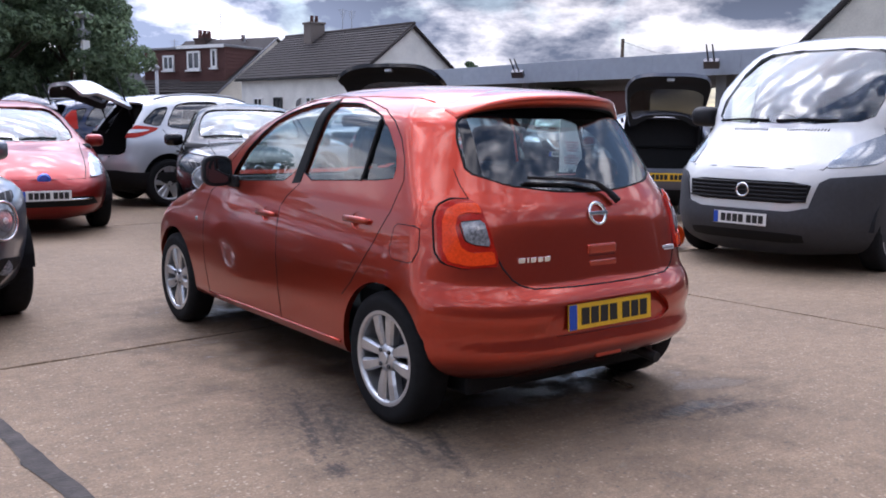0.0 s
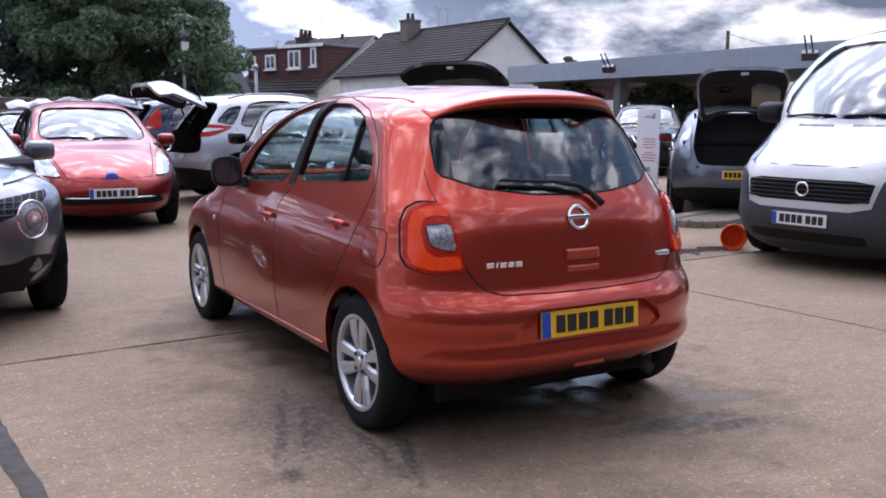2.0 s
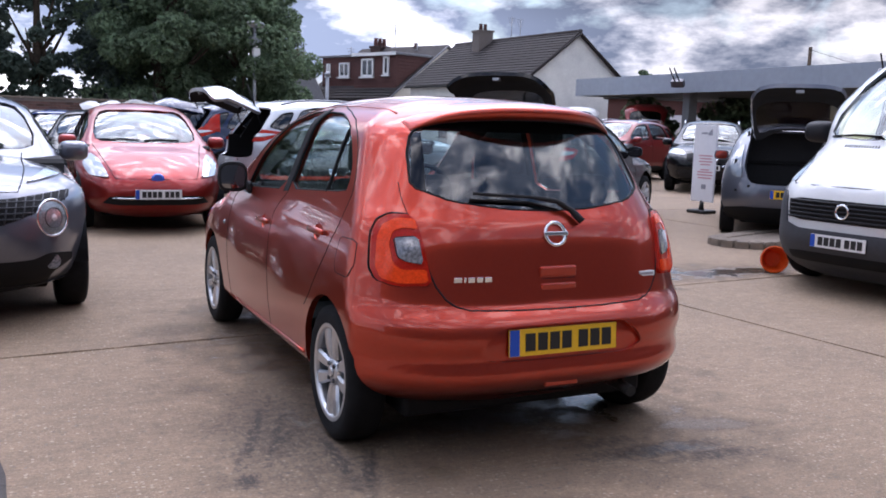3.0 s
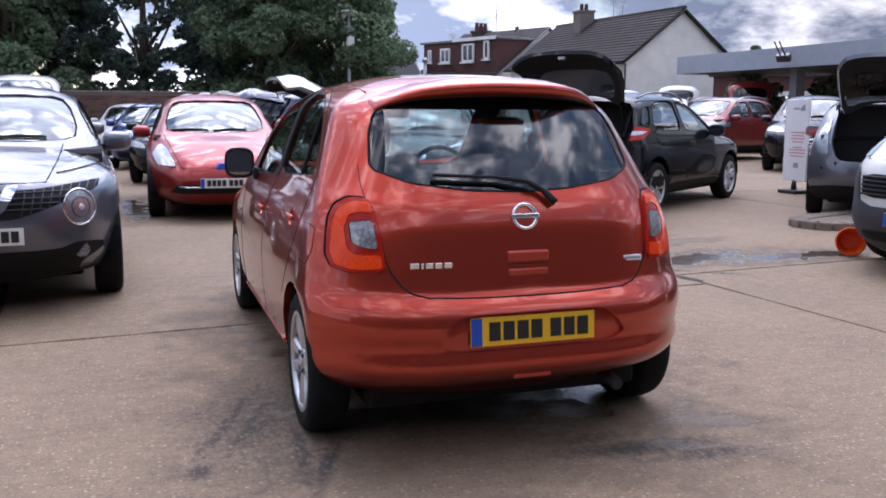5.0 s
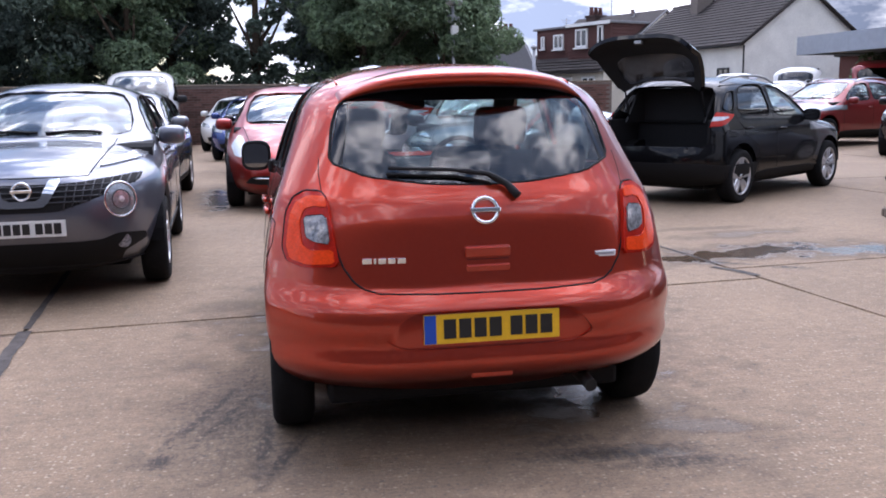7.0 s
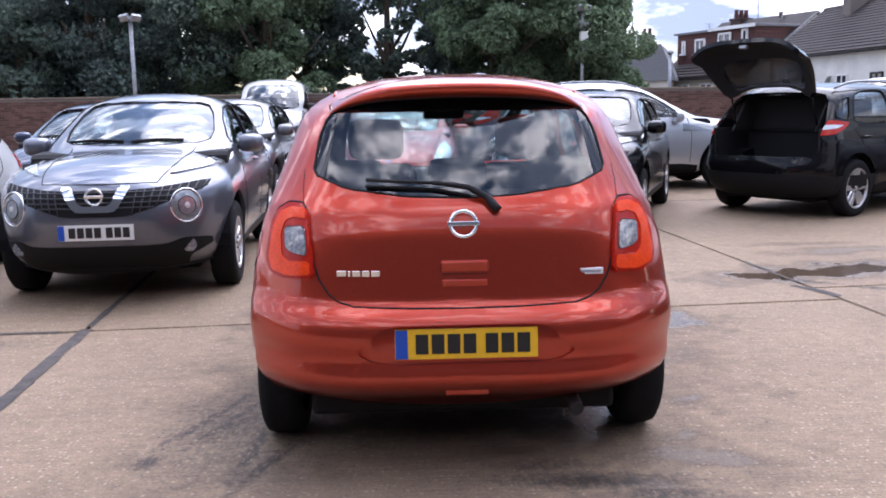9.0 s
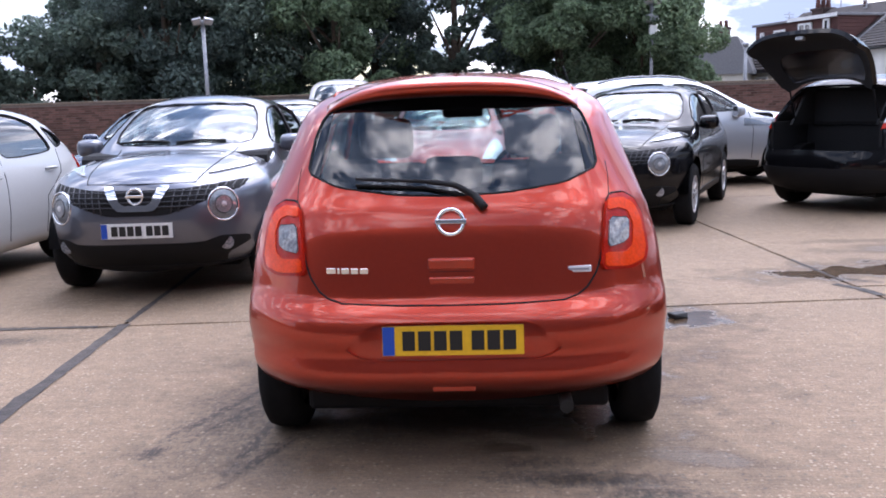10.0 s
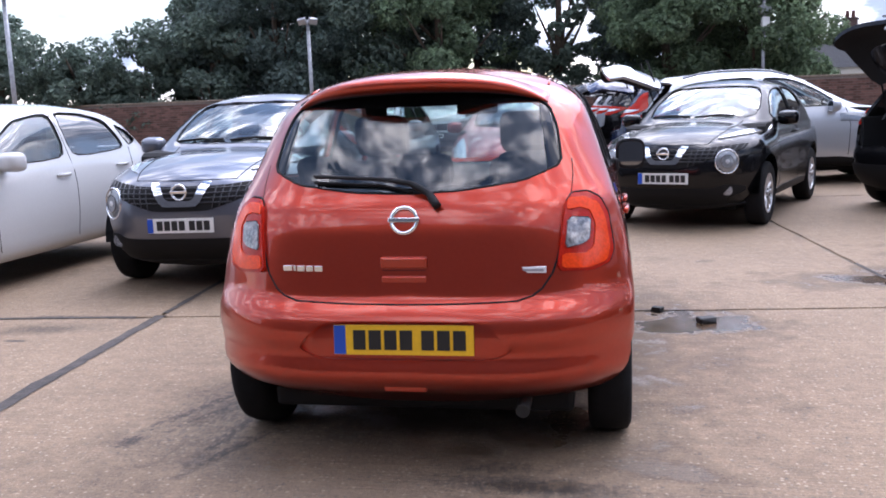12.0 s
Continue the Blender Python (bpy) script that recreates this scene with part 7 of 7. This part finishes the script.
lamp_pole(8.25, 32.0, 4.75, "galvanised lamp post with two floodlights and a camera box", 2, 4.0)
lamp_pole(-6.33, 28.0, 4.25, "galvanised lamp post with floodlights beside the wall", 2)
lamp_pole(-12.4, 21.4, 4.75, "tall galvanised lamp post beside parked cars", 2)
t_pole = thing("telegraph_pole", pose(55.6, 52.0, 0), "distant dark wooden telegraph pole", "pole")
part("pole", tube([(0, 0, 0), (0, 0, 8.2)], 0.14, 8), M["bark"], t_pole)
part("wire", tube([(0, 0, 8.0), (6, 2, 7.6), (14, 4, 7.5)], 0.015, 4), M["cast"], t_pole)
g_pole = thing("lamp_post", pose(14.2, 42.5, 0), "grey round-topped steel post", "post")
part("pole", tube([(0, 0, 0), (0, 0, 3.6)], 0.08, 10), M["steel"], g_pole)
part("cap", lathe([(0.0, 3.82), (0.10, 3.78), (0.17, 3.68), (0.09, 3.58)], 14, "z"), M["steel"], g_pole)


# ---- cone, kerb, sign ----
def traffic_cone():
    c = thing("traffic_cone", pose(7.66, 6.34, 0.138, 96, 0, 140) @ Matrix.Scale(0.63, 4), "orange plastic bucket-shaped cone lying on its side", "traffic cone")
    bm = lathe([(0.20, 0.0), (0.205, 0.01), (0.17, 0.16), (0.13, 0.34), (0.125, 0.345), (0.0, 0.345)], 32, "z")
    for f in [f for f in bm.faces if len(f.verts) > 4]:
        bm.faces.remove(f)
    bmesh.ops.solidify(bm, geom=bm.faces[:], thickness=0.006)
    part("shell", bm, M["cone"], c)
    bm = lathe([(0.196, -0.012), (0.218, -0.012), (0.218, 0.012), (0.196, 0.012)], 32, "z")
    for f in [f for f in bm.faces if len(f.verts) > 4]:
        bm.faces.remove(f)
    part("rim", bm, M["cone"], c)


traffic_cone()
kerb = thing("kerb", pose(8.98, 8.2, 0, 0, 0, 20), "low worn concrete kerb island", "kerb")
tagged(kerb, kind="structure")
for k in range(7):
    a0, a1 = (math.pi / 2 + math.pi * f / 7 for f in (k + 0.03, k + 0.97))
    stone = [(0.42 * math.cos(a), 0.42 * math.sin(a)) for a in (a0, (a0 + a1) / 2, a1)] + [(0.2 * math.cos(a), 0.2 * math.sin(a)) for a in (a1, a0)]
    bm = prism(stone, "z", -0.03, 0.085)
    bmesh.ops.bevel(bm, geom=bm.edges[:], offset=0.012, segments=2, affect="EDGES")
    part("kerb_stone", bm, M["kerb"], kerb)
for y in (-0.31, 0.31):
    for k in range(3):
        part("kerb_stone", box(0.02 + k * 0.62, 0.62 + k * 0.62, y - 0.11, y + 0.11, -0.03, 0.085, 0.014), M["kerb"], kerb)
part("island_fill", box(-0.12, 1.86, -0.2, 0.2, -0.03, 0.07, 0.01), M["kerb"], kerb)

sign = thing("sign_board", pose(11.48, 11.9, 0, 0, 0, -84), "white freestanding sign board with faint pink print", "sign")
part("board", box(-0.25, 0.25, -0.02, 0.02, 0.20, 1.52, 0.008), M["sign"], sign)
part("stem", tube([(0, 0.0, 0.05), (0, 0.0, 0.22)], [0.05, 0.03], 8), M["cast"], sign)
part("base", box(-0.20, 0.20, -0.16, 0.16, 0.0, 0.06, 0.02), M["cast"], sign)
part("logo_mark", prism([(0.08, 1.34), (0.16, 1.34), (0.16, 1.44), (0.14, 1.44), (0.06, 1.37)], "y", -0.026, -0.018), M["sign_grey"], sign)
part("print_bar", box(-0.08, 0.05, -0.024, -0.018, 1.36, 1.39), M["sign_grey"], sign)
for k, (w, z) in enumerate(((0.30, 0.98), (0.26, 0.93), (0.30, 0.88), (0.22, 0.83), (0.20, 0.74), (0.34, 0.70), (0.34, 0.65), (0.30, 0.60))):
    part("print_bar", box(-w / 2 + 0.04, w / 2 + 0.04, -0.024, -0.018, z, z + 0.022), M["sign_mark"], sign)
part("print_mark", box(-0.02, 0.08, -0.024, -0.018, 0.42, 0.50), M["sign_grey"], sign)


for x, y, a, l in ((4.14, 5.09, 20, 0.11), (3.86, 5.36, 60, 0.05)):
    rubble = thing("brick_fragment", pose(x, y, 0.0, 0, 0, a), "dark wet broken brick lying in a puddle", "rubble")
    bm = box(-l / 2, l / 2, -0.035, 0.035, 0.0, 0.035, 0.008)
    for v in bm.verts:
        v.co += Vector((noise.noise(v.co * 30), noise.noise(v.co * 31 + Vector((3, 0, 0))), 0)) * 0.012
    part("fragment", bm, M["cast"], rubble)

# ---- parked cars ----
grey_crossover = build_car("crossover_car", CROSSOVER, "grey", "gunmetal grey small crossover with round headlamps and chrome grille trim")
crossover_front(grey_crossover)
grey_crossover.matrix_basis = parked(grey_crossover, 0.20, 9.04, 184.1, 2.53) @ Matrix.Scale(0.985, 4)
black_crossover = repaint(copy_thing(grey_crossover, parked(grey_crossover, 5.19, 12.03, 159.8, 2.53)), "black")
tagged(black_crossover, "glossy black small crossover with round headlamps and chrome grille trim")
j2 = repaint(copy_thing(grey_crossover, parked(grey_crossover, -0.1, 11.3, 181, 2.53, "front")), "midgrey")
tagged(j2, "mid-grey small crossover parked behind another one")

white_hatch = build_car("hatchback_car", HATCHBACK, "white", "white five-door hatchback with dark windows", "privacy")
white_hatch.matrix_basis = parked(white_hatch, -2.05, 5.25, 180, 2.7, "front")
dark_hatch = repaint(copy_thing(white_hatch, parked(white_hatch, -2.0, 11.6, 181, 2.7, "front")), "navy")
tagged(dark_hatch, "dark blue hatchback parked behind a white one")
for x, y, c, lab in ((1.85, 16.85, "black", "black supermini parked nose out behind a red car"), (1.30, 20.95, "blue", "blue supermini parked nose out in a row"), (0.72, 24.95, "white", "white supermini parked nose out by the wall")):
    small = repaint(copy_thing(white_hatch, parked(white_hatch, x, y, 173, 2.43, "front")), c)
    small.scale = (0.91, 0.90, 0.97)
    tagged(small, lab)

electric_car = build_car("electric_car", ELECTRIC, "cherry", "cherry-red electric hatchback with long clear headlamps")
part("badge", lathe([(0.0, 0.012), (0.05, 0.010), (0.075, 0.0)], 20, "y"), M["badge_blue"], electric_car, "oval blue badge").matrix_basis = pose(0, end_y(ELECTRIC_SHAPE, 0, 0.64, 1) + 0.004, 0.64)
make_plate(electric_car, end_y(ELECTRIC_SHAPE, 0, 0.47, 1) + 0.012, 0.47, 1, "plate_white")
part("bumper_trim", tube(end_line(ELECTRIC_SHAPE, [(-0.5, 0.42), (0.5, 0.42)], 1, 0.008, 10), 0.012, 6), M["chrome"], electric_car)
electric_car.matrix_basis = parked(electric_car, 2.29, 14.15, 179.4, 2.7)

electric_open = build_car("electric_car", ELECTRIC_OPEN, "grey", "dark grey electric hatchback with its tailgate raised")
make_plate(electric_open, end_y(ELECTRIC_SHAPE, 0, 0.60, -1) - 0.012, 0.60, -1, "plate_yellow")
electric_open.matrix_basis = parked(electric_open, 10.42, 8.94, -42.4, 2.7)

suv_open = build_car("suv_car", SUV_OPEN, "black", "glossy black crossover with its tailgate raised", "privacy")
suv_open.matrix_basis = parked(suv_open, 7.24, 10.66, -55.0, 2.646)
silver_suv = repaint(copy_thing(suv_open, parked(suv_open, 4.58, 14.33, -86.0, 2.646) @ Matrix.Diagonal((1.01, 1.05, 1.08, 1))), "silver")
silver_suv.scale = (1.01, 1.05, 1.08)
set_tailgate(silver_suv, SUV_OPEN, 74)
tagged(silver_suv, "silver estate-like crossover with its tailgate raised")
for x, y, c, lab in ((4.25, 17.2, "navy", "navy blue"), (3.9, 19.7, "black", "black"), (3.65, 22.2, "midgrey", "mid-grey"), (3.35, 24.7, "white", "white")):
    row_car = set_tailgate(repaint(copy_thing(suv_open, parked(suv_open, x, y, -95, 2.646, "rear")), c), SUV_OPEN, 63)
    row_car.scale = (1.0, 1.0, 1.07)
    tagged(row_car, lab + " crossover in a row with raised tailgates")
    if c == "navy":
        for s in (-1, 1):
            tall = prism(rounded([(s * 0.80, 1.06), (s * 0.92, 1.06), (s * 0.80, 1.45), (s * 0.68, 1.45)], 1), "y", -3.0, -0.1)
            part("rear_lamp", piece(Body(SUV_SHAPE, 72, 18, 26), tall, 0.012, -0.02, [M["lamp_red"]]), None, row_car, "tall red rear lamp")
for x, y, c, lab, lift in ((17.5, 29.3, "grey", "grey", 84), (19.3, 28.2, "white", "white", 95), (21.4, 26.8, "darkred", "dark red", 108)):
    far_car = set_tailgate(repaint(copy_thing(suv_open, parked(suv_open, x, y, 140, 2.646, "rear")), c), SUV_OPEN, lift)
    far_car.scale = (1.05, 1.1, 1.12)
    tagged(far_car, lab + " crossover with its tailgate raised near the canopy")

suv = build_car("suv_car", SUV, "darkred", "dark red crossover parked near the canopy")
make_plate(suv, end_y(SUV_SHAPE, 0, 0.56, 1) + 0.012, 0.56, 1, "plate_white")
for side in (-1, 1):
    part("grille_trim", tube(end_line(SUV_SHAPE, [(side * 0.30, 0.86), (side * 0.16, 0.68), (0, 0.66)], 1, 0.012, 4), 0.022, 8), M["chrome"], suv)
ring_badge(suv, 0, end_y(SUV_SHAPE, 0, 0.77, 1) + 0.008, 0.77, 0.07, 1)
suv.matrix_basis = parked(suv, 17.6, 21.8, 113, 2.646, "rear") @ Matrix.Scale(1.08, 4)
tagged(repaint(copy_thing(suv, parked(suv, 15.65, 16.6, 138, 2.646, "front")), "black"), "black pickup-like crossover facing the yard")

van = build_car("panel_van", VAN, "white", "white panel van with a grey plastic bumper")
van_front(van)
van.matrix_basis = parked(van, 11.10, 5.58, 96.7, 3.0) @ Matrix.Scale(1.015, 4)
tagged(copy_thing(van, parked(van, -1.9, 29.0 - 2.2, 184, 3.0, "front") @ pose(0, 0, 0)), "white panel van parked by the wall")
